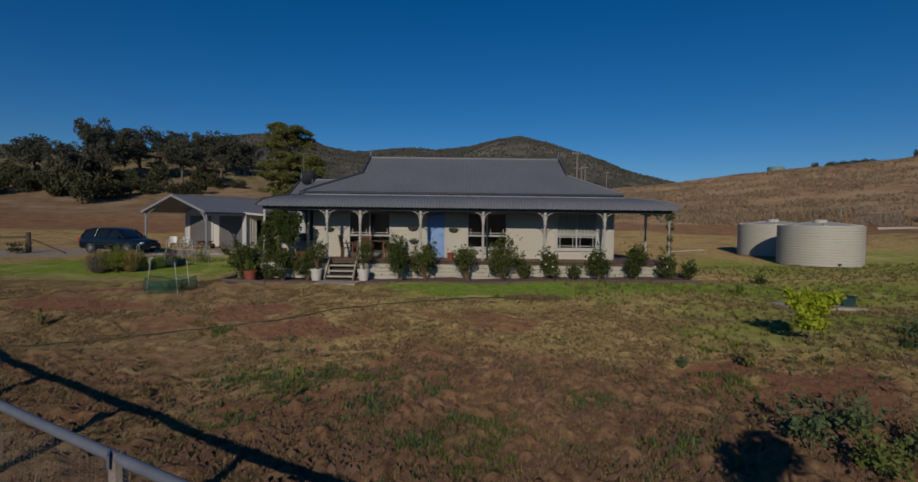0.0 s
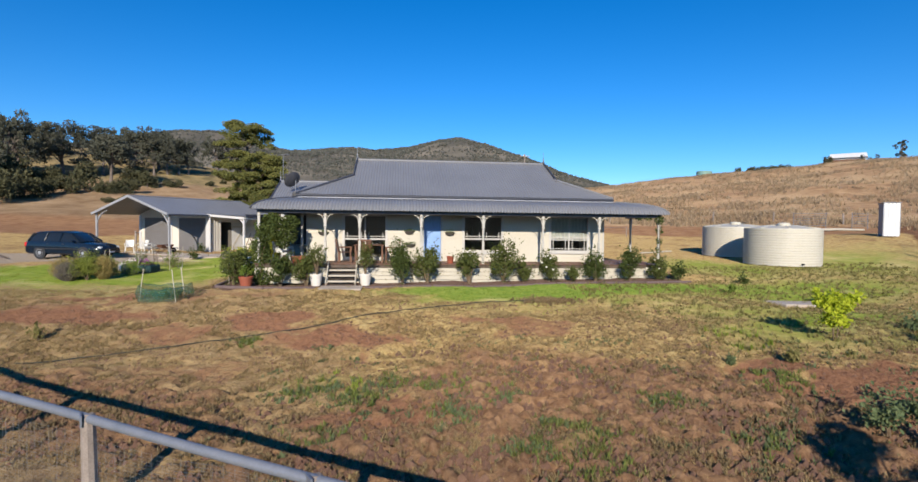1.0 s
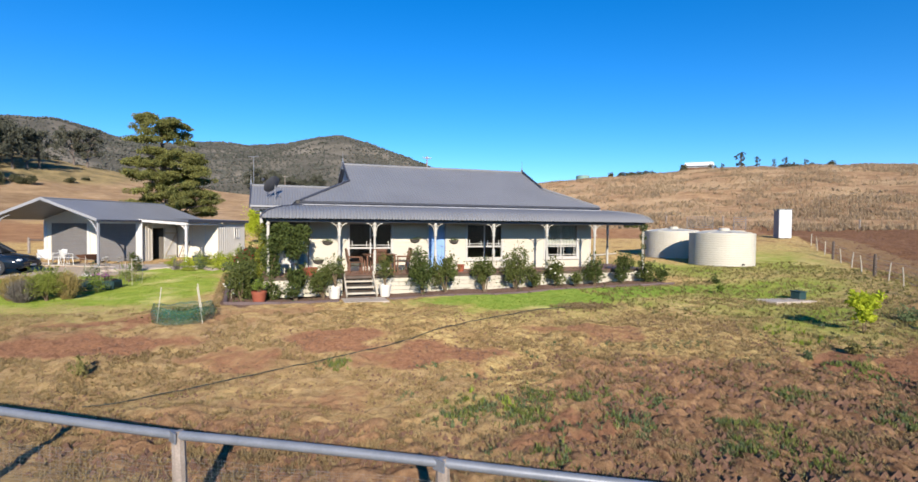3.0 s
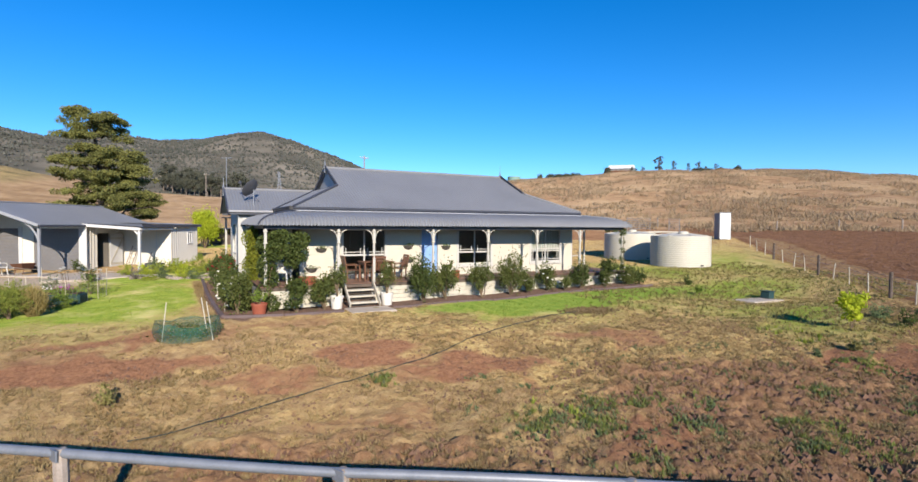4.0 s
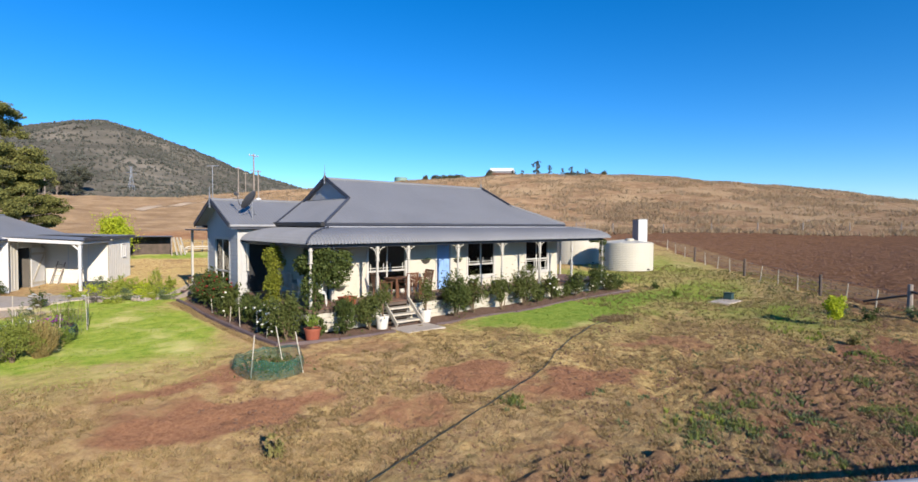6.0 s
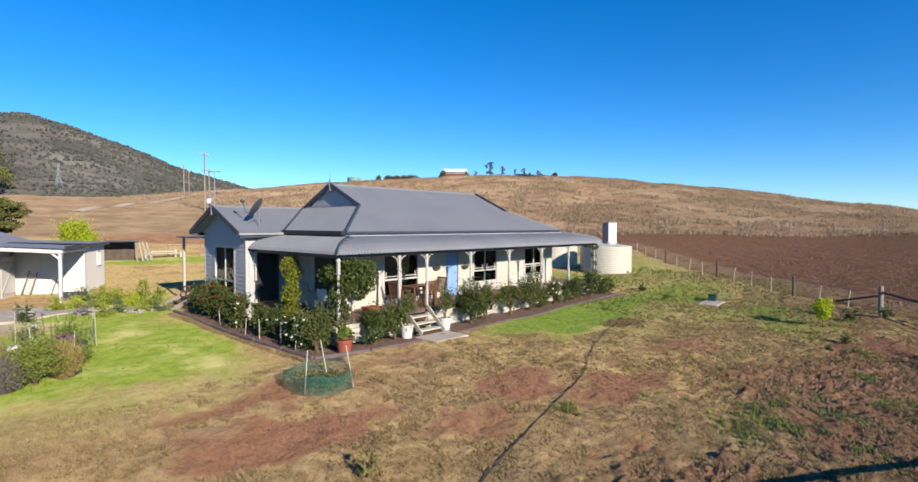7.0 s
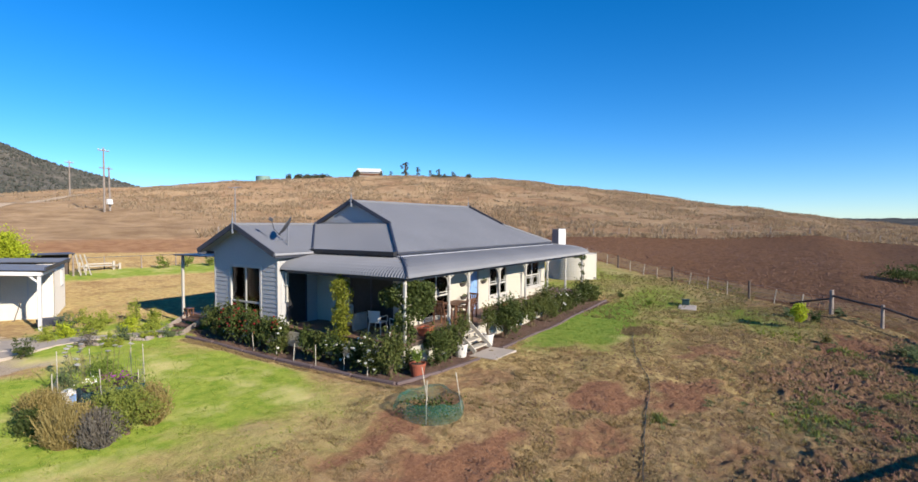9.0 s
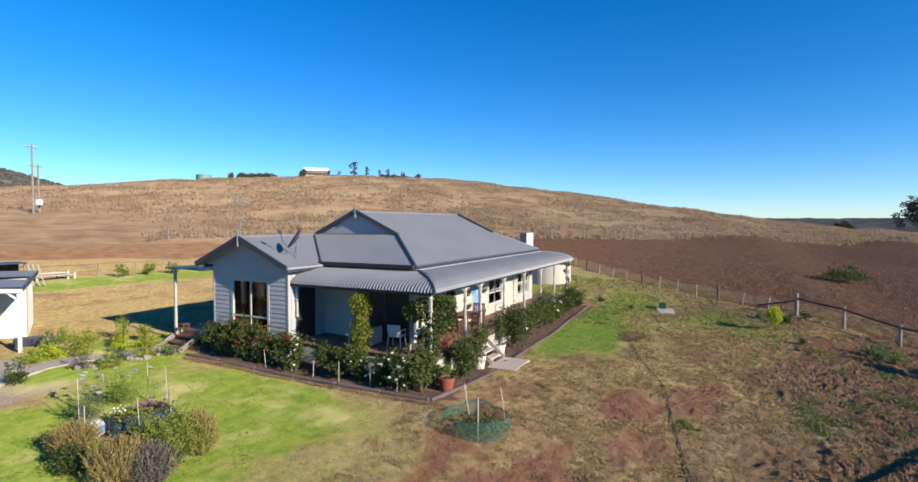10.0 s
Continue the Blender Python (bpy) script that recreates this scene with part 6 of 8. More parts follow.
part("box", Shape().box((-0.22, -0.2, 0.052), (0.22, 0.2, 0.35), 0.03), M_GREENBOX, gb)
part("lid", Shape().box((-0.25, -0.23, 0.35), (0.25, 0.23, 0.39), 0.02), M_GREENBOX, gb)
tree("young_lemon_tree", "young citrus tree with bright yellow-green leaves on thin pale stems", 7.45, 11.1,
     [(-0.42, 0, 1.22, 0.22, 0.9), (-0.2, 0.12, 1.12, 0.26, 0.8), (0.08, -0.12, 1.08, 0.28, 0.8), (0.36, 0.05, 1.18, 0.27, 0.8), (0.22, 0.2, 0.92, 0.25, 0.8), (-0.22, -0.15, 0.85, 0.24, 0.8), (0.46, -0.1, 1.32, 0.18, 0.9), (-0.56, 0, 1.38, 0.13, 1.2), (0.02, 0.1, 1.3, 0.2, 0.8), (-0.05, -0.05, 0.7, 0.24, 0.8), (0.2, 0.0, 0.6, 0.2, 0.8), (-0.22, 0.05, 0.58, 0.18, 0.8)],
     [(-0.02, 0, -0.1, 0.022), (-0.06, 0, 0.4, 0.018), (-0.2, 0.02, 0.95, 0.008)], [[(0.02, 0, 0.02, 0.02), (0.1, 0.02, 0.45, 0.015), (0.34, 0.05, 1.1, 0.006)]], M_YELLOWLEAF, 201, 900, 0.13, bark=M_STEM).scale = (0.92, 0.92, 0.86)
for i, (x, y, w, h, mt) in enumerate([(9.3, 10.4, 0.8, 0.4, M_DARKLEAF), (5.6, 10.1, 0.4, 0.3, M_RAGGED), (4.45, 10.45, 0.25, 0.22, M_WEED), (11.0, 9.4, 0.7, 0.45, M_WEED), (10.2, 11.6, 0.9, 0.35, M_WEED), (5.0, 7.3, 1.1, 0.55, M_WEED), (5.8, 7.6, 0.9, 0.5, M_WEED), (5.5, 6.7, 0.9, 0.5, M_GREENWEED), (6.4, 7.1, 0.7, 0.4, M_WEED),
                                       (11.7, 20.5, 0.6, 0.35, M_DARKLEAF), (9.8, 18.3, 0.4, 0.4, M_BEDLEAF)]):
    shrub("weed_clump", "low tangled green weed on bare ground", x, y, w, h, mt, 210 + i, 330, 0.09, category="weed", group="weeds", lumps=6)
wd = shrub("thistle", "tall yellowing weed with a drooping head on dry lawn", -12.0, 15.2, 0.45, 0.68, M_RAGGED, 231, 110, 0.1, category="weed", lumps=5)

# ---- fenced vegetable bed on the lawn ----
for i, (n, lab, x, y, w, h, mt, lv, sz) in enumerate([
    ("herb_bush", "dense olive green bush at the edge of the bed", -15.55, 24.0, 1.35, 1.0, M_OLIVE, 2400, 0.09), ("herb_bush", "low green herb beside the netted bed", -16.9, 25.6, 0.7, 0.55, M_DARKLEAF, 500, 0.09),
    ("herb_bush", "mixed green herb growing inside the netted bed", -15.3, 25.5, 1.3, 0.6, M_OLIVE, 800, 0.08), ("herb_bush", "pale fennel-like plant in the netted bed", -14.0, 28.6, 1.0, 0.55, M_BEDLEAF, 420, 0.08), ("herb_bush", "tall green plant in the netted bed", -15.2, 28.0, 0.8, 0.7, M_WEED, 450, 0.08),
        ("herb_bush", "low herb in the netted bed", -14.4, 25.4, 0.9, 0.5, M_BEDLEAF, 500, 0.08)]):
    shrub(n, lab, x, y, w * 1.25, h * 1.15, mt, 240 + i, int(lv * 3.0), sz * 0.6, lumps=13, category="bush", group="vegetable bed plants")
def stem_clump(name, label, x, y, w, h, mt, seed, stems):
    """A clump of many thin upright stems that spread outwards."""
    rng = np.random.RandomState(seed)
    t = thing(name, label, "bush", pose(x, y, gz(x, y) - 0.02), "vegetable bed plants")
    a, q = rng.uniform(0, 6.28, stems), np.sqrt(rng.uniform(0, 1, stems))
    bx, by = 0.3 * w * q * np.cos(a), 0.3 * w * q * np.sin(a)
    tall = h * rng.uniform(0.3, 1.1, stems) * (1 - 0.25 * q)
    tx, ty = bx * 1.6 + rng.normal(size=stems) * 0.12, by * 1.6 + rng.normal(size=stems) * 0.12
    side = rng.uniform(0, 6.28, stems)
    wd = rng.uniform(0.003, 0.006, stems)
    ox, oy = wd * np.cos(side), wd * np.sin(side)
    zero = np.zeros(stems)
    v = np.stack([np.stack(c, -1) for c in ((bx - ox, by - oy, zero), (bx + ox, by + oy, zero), (tx + ox, ty + oy, tall), (tx - ox, ty - oy, tall))], 1).reshape(-1, 3)
    me = bpy.data.meshes.new("stems")
    me.from_pydata(v.tolist(), [], (np.arange(stems)[:, None] * 4 + np.arange(4)).tolist())
    me.materials.append(mt)
    part("foliage", me, None, t)
    tips = np.stack([tx, ty, tall], -1)[rng.uniform(0, 1, stems) < 0.8]
    tips = np.concatenate([tips, tips * (0.94, 0.94, 0.82), tips * (0.85, 0.85, 0.6)]) + rng.normal(size=(3 * len(tips), 3)) * 0.03
    part("seed_cover", leaf_mesh("seed_heads", mt, tips, 0.05, rng, 0.5), None, t)
    return t


for i, (n, lab, x, y, w, h, mt) in enumerate([("dry_bush", "sprawling straw-coloured clump of dry stems", -16.55, 24.4, 1.05, 0.95, M_DRYLEAF), ("lavender_bush", "rounded grey lavender bush with dead heads", -16.2, 23.85, 0.68, 0.85, M_GREYLEAF),
                                              ("dry_bush", "clump of dry straw-coloured seed heads", -14.95, 24.1, 0.55, 1.0, M_DRYLEAF), ("dry_bush", "brown seeding plant by the bed", -16.3, 26.5, 0.8, 0.75, M_DRYLEAF)]):
    stem_clump(n, lab, x, y, w, h, mt, 255 + i, 2000)
um = thing("fennel_heads", "flat cream flower heads on thin stems above the netted bed", "plant", pose(-14.2, 28.4, gz(-14.2, 28.4)))
rg = np.random.RandomState(19)
for k in range(14):
    x, y, h = rg.uniform(-0.9, 0.9), rg.uniform(-0.7, 0.7), rg.uniform(0.75, 1.15)
    part("stem", Shape().tube([(x * 0.8, y * 0.8, 0), (x, y, h)], 0.006, 4), M_STEM, um)
    part("flower_head", Shape().at(pose(x, y, h, rg.uniform(-15, 15), rg.uniform(-15, 15))).lathe([(0.01, -0.03), (0.07, 0.0), (0.08, 0.012), (0.02, 0.025)], 8), M_CURTAIN, um, "flat cream flower head")
tub = thing("flower_tub", "green plastic tub of magenta flowers in the netted bed", "planter", pose(-14.65, 26.7, gz(-14.65, 26.7), 0, 0, -12))
part("tub", Shape().box((-0.75, -0.4, 0), (0.75, 0.4, 0.40), 0.06), M_GREENBOX, tub)
part("soil", Shape().box((-0.68, -0.34, 0.401), (0.68, 0.34, 0.43), 0.02), M_SOIL, tub)
rg = np.random.RandomState(17)
part("flower_cover", leaf_mesh("flower_cover", M_PURPLE, rg.normal(size=(90, 3)) * (0.2, 0.14, 0.05) + (0.15, 0, 0.58), 0.06, rg, 0.9), None, tub, kind="stuff")
part("foliage", leaf_mesh("foliage", M_BEDLEAF, rg.normal(size=(260, 3)) * (0.4, 0.2, 0.05) + (0, 0, 0.47), 0.1, rg), None, tub)
part("pale_flower_cover", leaf_mesh("pale_flower_cover", M_WHITEFLOWER, rg.normal(size=(18, 3)) * (0.12, 0.1, 0.04) + (-0.45, 0, 0.62), 0.06, rg, 0.9), None, tub, kind="stuff")
bk = thing("feed_bag", "crumpled pale blue and white bag lying in the bed", "bag", pose(-15.6, 26.95, gz(-15.6, 26.95), 0, 0, 25))
part("bag", Shape().box((-0.17, -0.13, 0.0), (0.17, 0.13, 0.36), 0.08), M_PLASTIC, bk)
bk.scale = (1.25, 1.25, 1.2)
part("print", Shape().box((-0.08, -0.138, 0.10), (0.08, -0.133, 0.26)), M_DOOR, bk)
bed = [(-16.1, 26.4), (-15.45, 27.9), (-14.2, 29.0), (-13.4, 28.3), (-13.55, 27.2), (-14.4, 25.85), (-15.4, 25.5)]
netf = thing("bed_netting", "sagging grey-green netting on pale stakes round the vegetable bed", "netting")
for i, (x, y) in enumerate(bed):
    part("stake", Shape().tube([(x, y, gz(x, y) - 0.1), (x + 0.05 * math.sin(i * 3), y + 0.05, gz(x, y) + 1.05 + 0.2 * math.sin(i * 2.2))], 0.011, 6), M_STAKE, netf)
wires = Shape()
for (xa, ya), (xb, yb) in zip(bed, bed[1:] + bed[:1]):
    for hgt in (0.15, 0.3, 0.45, 0.6, 0.75):
        pts = [(xa + (xb - xa) * u, ya + (yb - ya) * u, gz(xa + (xb - xa) * u, ya + (yb - ya) * u) + hgt - 0.09 * math.sin(math.pi * u) + 0.02 * math.sin(9 * u)) for u in np.linspace(0, 1, 7)]
        wires.tube(pts, 0.0025, 3, False)
    n = int(math.hypot(xb - xa, yb - ya) / 0.16)
    for k in range(1, n):
        u = k / n
        x, y = xa + (xb - xa) * u, ya + (yb - ya) * u
        wires.tube([(x, y, gz(x, y)), (x, y, gz(x, y) + 0.75 - 0.09 * math.sin(math.pi * u))], 0.002, 3, False)
part("net", wires, M_WIRE, netf)

# ---- path and garden by the side steps ----
pv = thing("garden_path", "narrow pale concrete path from the shed porch to the side steps", "path", kind="structure")
rg = np.random.RandomState(23)
line = [(-16.2, 34.0, 1.2), (-15.2, 34.3, 1.3), (-14.2, 34.4, 1.0), (-13.2, 34.35, 0.55), (-12.2, 34.1, 0.45), (-11.2, 33.5, 0.42), (-10.4, 33.2, 0.42), (-9.7, 33.0, 0.42)]
strip = []
for k in range(36):
    u = k / 35 * (len(line) - 1)
    x, y, hw = [float(np.interp(u, range(len(line)), [l[j] for l in line])) for j in range(3)]
    hw += 0.03 * math.sin(k * 1.9)
    top = max(gz(x, y + q) for q in (-hw, 0, hw)) + 0.025
    strip.append([(x - 0.2 * hw, y - hw, top - 0.12), (x - 0.2 * hw, y - hw, top), (x, y, top + 0.006), (x + 0.2 * hw, y + hw, top), (x + 0.2 * hw, y + hw, top - 0.12)])
part("surface", Shape().rows(strip), M_CONC, pv)
for i, (x, y, w, h, mt) in enumerate([(-12.4, 35.3, 1.2, 0.55, M_YELLOWLEAF), (-11.2, 35.6, 1.2, 0.6, M_BEDLEAF), (-10.2, 35.0, 1.1, 0.6, M_BEDLEAF), (-9.7, 35.6, 0.8, 1.3, M_BEDLEAF), (-11.5, 32.8, 1.2, 0.4, M_WEED), (-10.6, 32.6, 1.1, 0.4, M_BEDLEAF), (-12.7, 33.0, 1.0, 0.35, M_GREYLEAF), (-9.3, 34.8, 0.9, 0.7, M_BEDLEAF),
                                       (-14.6, 33.0, 1.0, 0.6, M_DARKLEAF), (-12.0, 36.4, 1.2, 0.6, M_WEED), (-10.6, 36.5, 1.3, 0.5, M_BEDLEAF), (-11.8, 34.7, 1.2, 0.5, M_BEDLEAF), (-10.7, 34.2, 1.0, 0.5, M_YELLOWLEAF), (-9.9, 33.9, 0.9, 0.45, M_BEDLEAF), (-13.3, 34.9, 1.0, 0.5, M_BEDLEAF), (-12.1, 32.4, 1.1, 0.35, M_BEDLEAF), (-10.0, 32.2, 0.9, 0.35, M_WEED), (-11.0, 37.4, 1.2, 0.5, M_BEDLEAF)]):
    shrub("garden_plant", "leafy yellow-green garden plant beside the concrete path", x, y, w, h * 0.8, M_HEDGE if mt is M_BEDLEAF else mt, 270 + i, 620, 0.075, category="plant", group="path garden plants", lumps=9)
for i in range(26):
    u = rg.uniform(0, 1)
    x, y = -13.0 + 3.6 * u, 33.0 - 0.9 * u + rg.uniform(-0.15, 0.15)
    s = rg.uniform(0.07, 0.14)
    rk = part("edging_stone", Shape().at(pose(x, y, gz(x, y) + 0.02, rg.uniform(0, 60), rg.uniform(0, 60), rg.uniform(0, 90))).box((-s, -s * 0.8, -s * 0.6), (s, s * 0.8, s * 0.6), s * 0.35), M_ROCK, pv)
pl = thing("stock_tub", "dark blue plastic tub standing against the store wall", "tub", pose(-12.05, 37.75, gz(-12.05, 37.75), 0, 0, -28))
part("tub", Shape().rows([[(-0.42, -0.2, 0), (0.42, -0.2, 0), (0.42, 0.2, 0), (-0.42, 0.2, 0)], [(-0.46, -0.24, 0.34), (0.46, -0.24, 0.34), (0.46, 0.24, 0.34), (-0.46, 0.24, 0.34)], [(-0.43, -0.21, 0.34), (0.43, -0.21, 0.34), (0.43, 0.21, 0.34), (-0.43, 0.21, 0.34)], [(-0.4, -0.18, 0.05), (0.4, -0.18, 0.05), (0.4, 0.18, 0.05), (-0.4, 0.18, 0.05)]], True).box((-0.4, -0.18, 0.03), (0.4, 0.18, 0.05)), M_TRIM_DARK, pl)
bst = thing("garden_fork", "dark long-handled fork leaning on the porch wall", "tool", shed_m @ pose(1.75, P1 - 0.3, 0.0, -14, 14, 0))
part("handle", Shape().tube([(0, 0, 0.1), (0, 0, 0.95)], 0.018, 6), M_TIMBER_D, bst)
part("head", Shape().box((-0.08, -0.01, 0.0), (0.08, 0.01, 0.12)), M_BLACK, bst)
stt = thing("deck_stool", "small brown stool on the side steps landing", "stool", pose(-8.75, 33.1, 0.88))
part("seat", Shape().box((-0.16, -0.16, 0.28), (0.16, 0.16, 0.33), 0.01), M_FURN, stt)
for sx in (-1, 1):
    for sy in (-1, 1):
        part("leg", Shape().box((sx * 0.12 - 0.02, sy * 0.12 - 0.02, 0), (sx * 0.12 + 0.02, sy * 0.12 + 0.02, 0.279)), M_FURN, stt)

# ---- car ----


def build_car(x, y, turn):
    z = max(gz(x + a, y + b) for a in (-1, 1) for b in (-0.8, 0.8)) + 0.0
    car = thing("station_wagon", "dark green station wagon with silver wheels parked on gravel", "car", pose(x, y, z, 0, 0, turn))
    # stations along the length, front at +x: (x, sill, waist, half width at sill, half width at waist, top of body, half width at top)
    st = [(-2.42, 0.42, 0.62, 0.62, 0.66, 0.72, 0.55), (-2.36, 0.30, 0.66, 0.78, 0.80, 0.92, 0.74), (-2.15, 0.26, 0.68, 0.86, 0.89, 0.97, 0.83), (-1.6, 0.25, 0.68, 0.88, 0.91, 0.98, 0.85), (-0.6, 0.24, 0.66, 0.88, 0.91, 0.97, 0.86), (0.4, 0.24, 0.64, 0.88, 0.91, 0.95, 0.86),
          (0.95, 0.24, 0.62, 0.88, 0.91, 0.93, 0.84), (1.5, 0.25, 0.60, 0.87, 0.89, 0.86, 0.80), (2.0, 0.26, 0.56, 0.84, 0.86, 0.78, 0.74), (2.25, 0.28, 0.52, 0.76, 0.79, 0.68, 0.66), (2.38, 0.36, 0.48, 0.62, 0.64, 0.56, 0.55)]
    lines = []
    for sx, sill, waist, ws, ww, tz, tw in st:
        half = [(0.0, sill - 0.02), (ws * 0.9, sill - 0.02), (ws, sill + 0.05), (ww, waist - 0.05), (ww, waist + 0.04), (tw + (ww - tw) * 0.35, tz - 0.05), (tw, tz), (tw * 0.55, tz + 0.03), (0.0, tz + 0.045)]
        lines.append([(sx, -a, b) for a, b in half] + [(sx, a, b) for a, b in half[::-1]])
    body = Shape().rows(lines, closed=True)
    body.add(lines[0], [tuple(range(len(lines[0])))]).add(lines[-1], [tuple(range(len(lines[-1])))[::-1]])
    part("body", body, M_CAR, car, smooth=True)
    gh = [(-2.18, 0.97, 0.80, 0.99, 0.78), (-1.98, 0.97, 0.83, 1.38, 0.64), (-1.75, 0.98, 0.84, 1.47, 0.60), (-0.6, 0.98, 0.86, 1.51, 0.62), (0.2, 0.96, 0.86, 1.48, 0.61), (0.45, 0.96, 0.85, 1.42, 0.60), (1.15, 0.93, 0.80, 0.95, 0.76)]
    gl = []
    for sx, z0, w0, z1, w1 in gh:
        half = [(w0, z0), (w0 * 0.5 + w1 * 0.5 + 0.02, (z0 + z1) / 2), (w1 + 0.03, z1 - 0.05), (w1 - 0.04, z1), (w1 * 0.5, z1 + 0.02), (0, z1 + 0.025)]
        gl.append([(sx, -a, b) for a, b in half] + [(sx, a, b) for a, b in half[::-1][1:]])
    part("glasshouse", Shape().rows(gl), M_CARGLASS, car, "tinted glass of the cabin", smooth=True)
    rf = [[(p[0] * 1.0, p[1] * 1.01, p[2] + 0.012) for p in line[2:9]] for line in gl[1:6]]
    part("roof", Shape().rows(rf).rows([[(a[0], a[1], a[2] - 0.02) for a in l] for l in rf][::-1]), M_CAR, car, smooth=True)
    for sy in (-1, 1):
        for xa, za, xb, zb in ((-2.12, 0.99, -1.86, 1.44), (-1.05, 0.98, -0.98, 1.49), (-0.12, 0.97, -0.08, 1.49), (1.12, 0.95, 0.42, 1.43)):
            part("pillar", Shape().beam((xa, sy * 0.855 if xa < 1 else sy * 0.80, za), (xb, sy * 0.66, zb), 0.05, 0.09, 0.01), M_CAR, car)
        part("headlamp", Shape().box((2.02, sy * 0.50, 0.56), (2.30, sy * 0.76, 0.70), 0.05), M_LAMP, car, "clear headlamp")
        part("tail_lamp", Shape().box((-2.40, sy * 0.62, 0.66), (-2.2, sy * 0.84, 0.90), 0.03), M_RED, car, "red tail lamp")
        part("mirror", Shape().box((0.72, sy * 0.88, 0.94), (0.86, sy * 1.06, 1.06), 0.03), M_CAR, car)
        part("side_moulding", Shape().box((-1.25, sy * 0.905, 0.52), (1.15, sy * 0.93, 0.58), 0.01), M_BLACK, car)
        for xh in (-0.85, 0.12):
            part("door_handle", Shape().box((xh - 0.09, sy * 0.895, 0.80), (xh + 0.09, sy * 0.925, 0.83), 0.01), M_BLACK, car)
        for xw in (-1.36, 1.36):
            wh = part("wheel", Shape().at(pose(xw, sy * 0.80, 0.31, 90)).lathe([(0.19, -0.10), (0.30, -0.10), (0.315, -0.06), (0.315, 0.06), (0.30, 0.10), (0.19, 0.10)], 24), M_TYRE, car, "black rubber tyre")
            part("rim", Shape().at(pose(xw, sy * 0.80, 0.31, 90)).lathe([(0.20, -0.105), (0.21, -0.112), (0.16, -0.10), (0.06, -0.112), (0.02, -0.115), (0.02, 0.115), (0.06, 0.112), (0.16, 0.10), (0.21, 0.112), (0.20, 0.105)], 20), M_ALLOY, wh, "silver alloy rim")
            part("arch", Shape().at(pose(xw, sy * 0.895, 0.31, 90)).lathe([(0.33, -0.012), (0.37, -0.012), (0.37, 0.012), (0.33, 0.012)], 24), M_BLACK, car)
    part("bumper", Shape().box((2.2, -0.70, 0.28), (2.42, 0.70, 0.48), 0.07), M_CAR, car)
    part("grille", Shape().box((2.33, -0.35, 0.50), (2.40, 0.35, 0.60), 0.02), M_BLACK, car)
    part("number_plate", Shape().box((2.425, -0.19, 0.34), (2.435, 0.19, 0.43)), M_PLASTIC, car)
    part("roof_rack", Shape().tube([(-1.7, -0.52, 1.53), (0.1, -0.54, 1.55)], 0.018, 6).tube([(-1.7, 0.52, 1.53), (0.1, 0.54, 1.55)], 0.018, 6), M_BLACK, car)
    return car


build_car(-21.4, 33.5, -13)
for x, y, a in ((-20.0, 37.0, 20), (-19.3, 37.3, -40), (-18.8, 36.7, 130)):
    plastic_chair(x, y, 0.42, a, "white plastic garden chair under the carport")
wb = thing("wheelbarrow", "upturned rusty wheelbarrow under the carport", "wheelbarrow", pose(-17.9, 37.3, 0.42, 0, 0, 60))
part("tray", Shape().rows([[(-0.55, -0.33, 0.55), (0.45, -0.25, 0.55), (0.45, 0.25, 0.55), (-0.55, 0.33, 0.55)], [(-0.35, -0.2, 0.25), (0.3, -0.16, 0.25), (0.3, 0.16, 0.25), (-0.35, 0.2, 0.25)]], True).box((-0.35, -0.19, 0.24), (0.3, 0.19, 0.255)), M_RUST_SHADE, wb)
part("wheel", Shape().at(pose(0.6, 0, 0.18, 90)).lathe([(0.05, -0.04), (0.18, -0.04), (0.18, 0.04), (0.05, 0.04)], 16), M_TYRE, wb)
for sy in (-1, 1):
    part("handle", Shape().tube([(0.62, sy * 0.1, 0.18), (-0.4, sy * 0.24, 0.3), (-1.0, sy * 0.3, 0.42)], 0.02, 6), M_STAKE, wb)
    part("leg", Shape().tube([(-0.3, sy * 0.22, 0.28), (-0.4, sy * 0.22, 0.0)], 0.018, 6), M_RUST_SHADE, wb)
shrub("driveway_shrub", "small green shrub at the corner of the shed", -15.7, 37.6, 0.7, 0.6, M_DARKLEAF, 291, 300, 0.09, z=0.42)
ld = thing("timber_ladder", "old timber ladder leaning on the porch wall", "ladder", shed_m @ pose(0.75, P1 - 0.5, 0.0, -16, 12, 0))
for sx in (-0.17, 0.17):
    part("rail", Shape().box((sx - 0.02, -0.03, 0), (sx + 0.02, 0.03, 1.35)), M_TIMBER, ld)
for k in range(4):
    part("rung", Shape().tube([(-0.15, 0, 0.3 + 0.3 * k), (0.15, 0, 0.3 + 0.3 * k)], 0.015, 6), M_TIMBER, ld)

# ---- fences ----


def fence_post(x, y, h, r, mat, fence, lean=(0, 0), name="post"):
    g = gz(x, y)
    return part(name, Shape().tube([(x, y, g - 0.3), (x + lean[0] * 0.5, y + lean[1] * 0.5, g + h * 0.5), (x + lean[0], y + lean[1], g + h), (x + lean[0], y + lean[1], g + h + 0.012)], [r * 1.05, r, r * 0.95, r * 0.8], 9), mat, fence)


ff = thing("front_fence", "grey steel top rail on weathered timber posts with wire netting", "fence")
FX0, FY0 = -6.168, 6.69
FDX, FDY = -0.8735, 0.4868


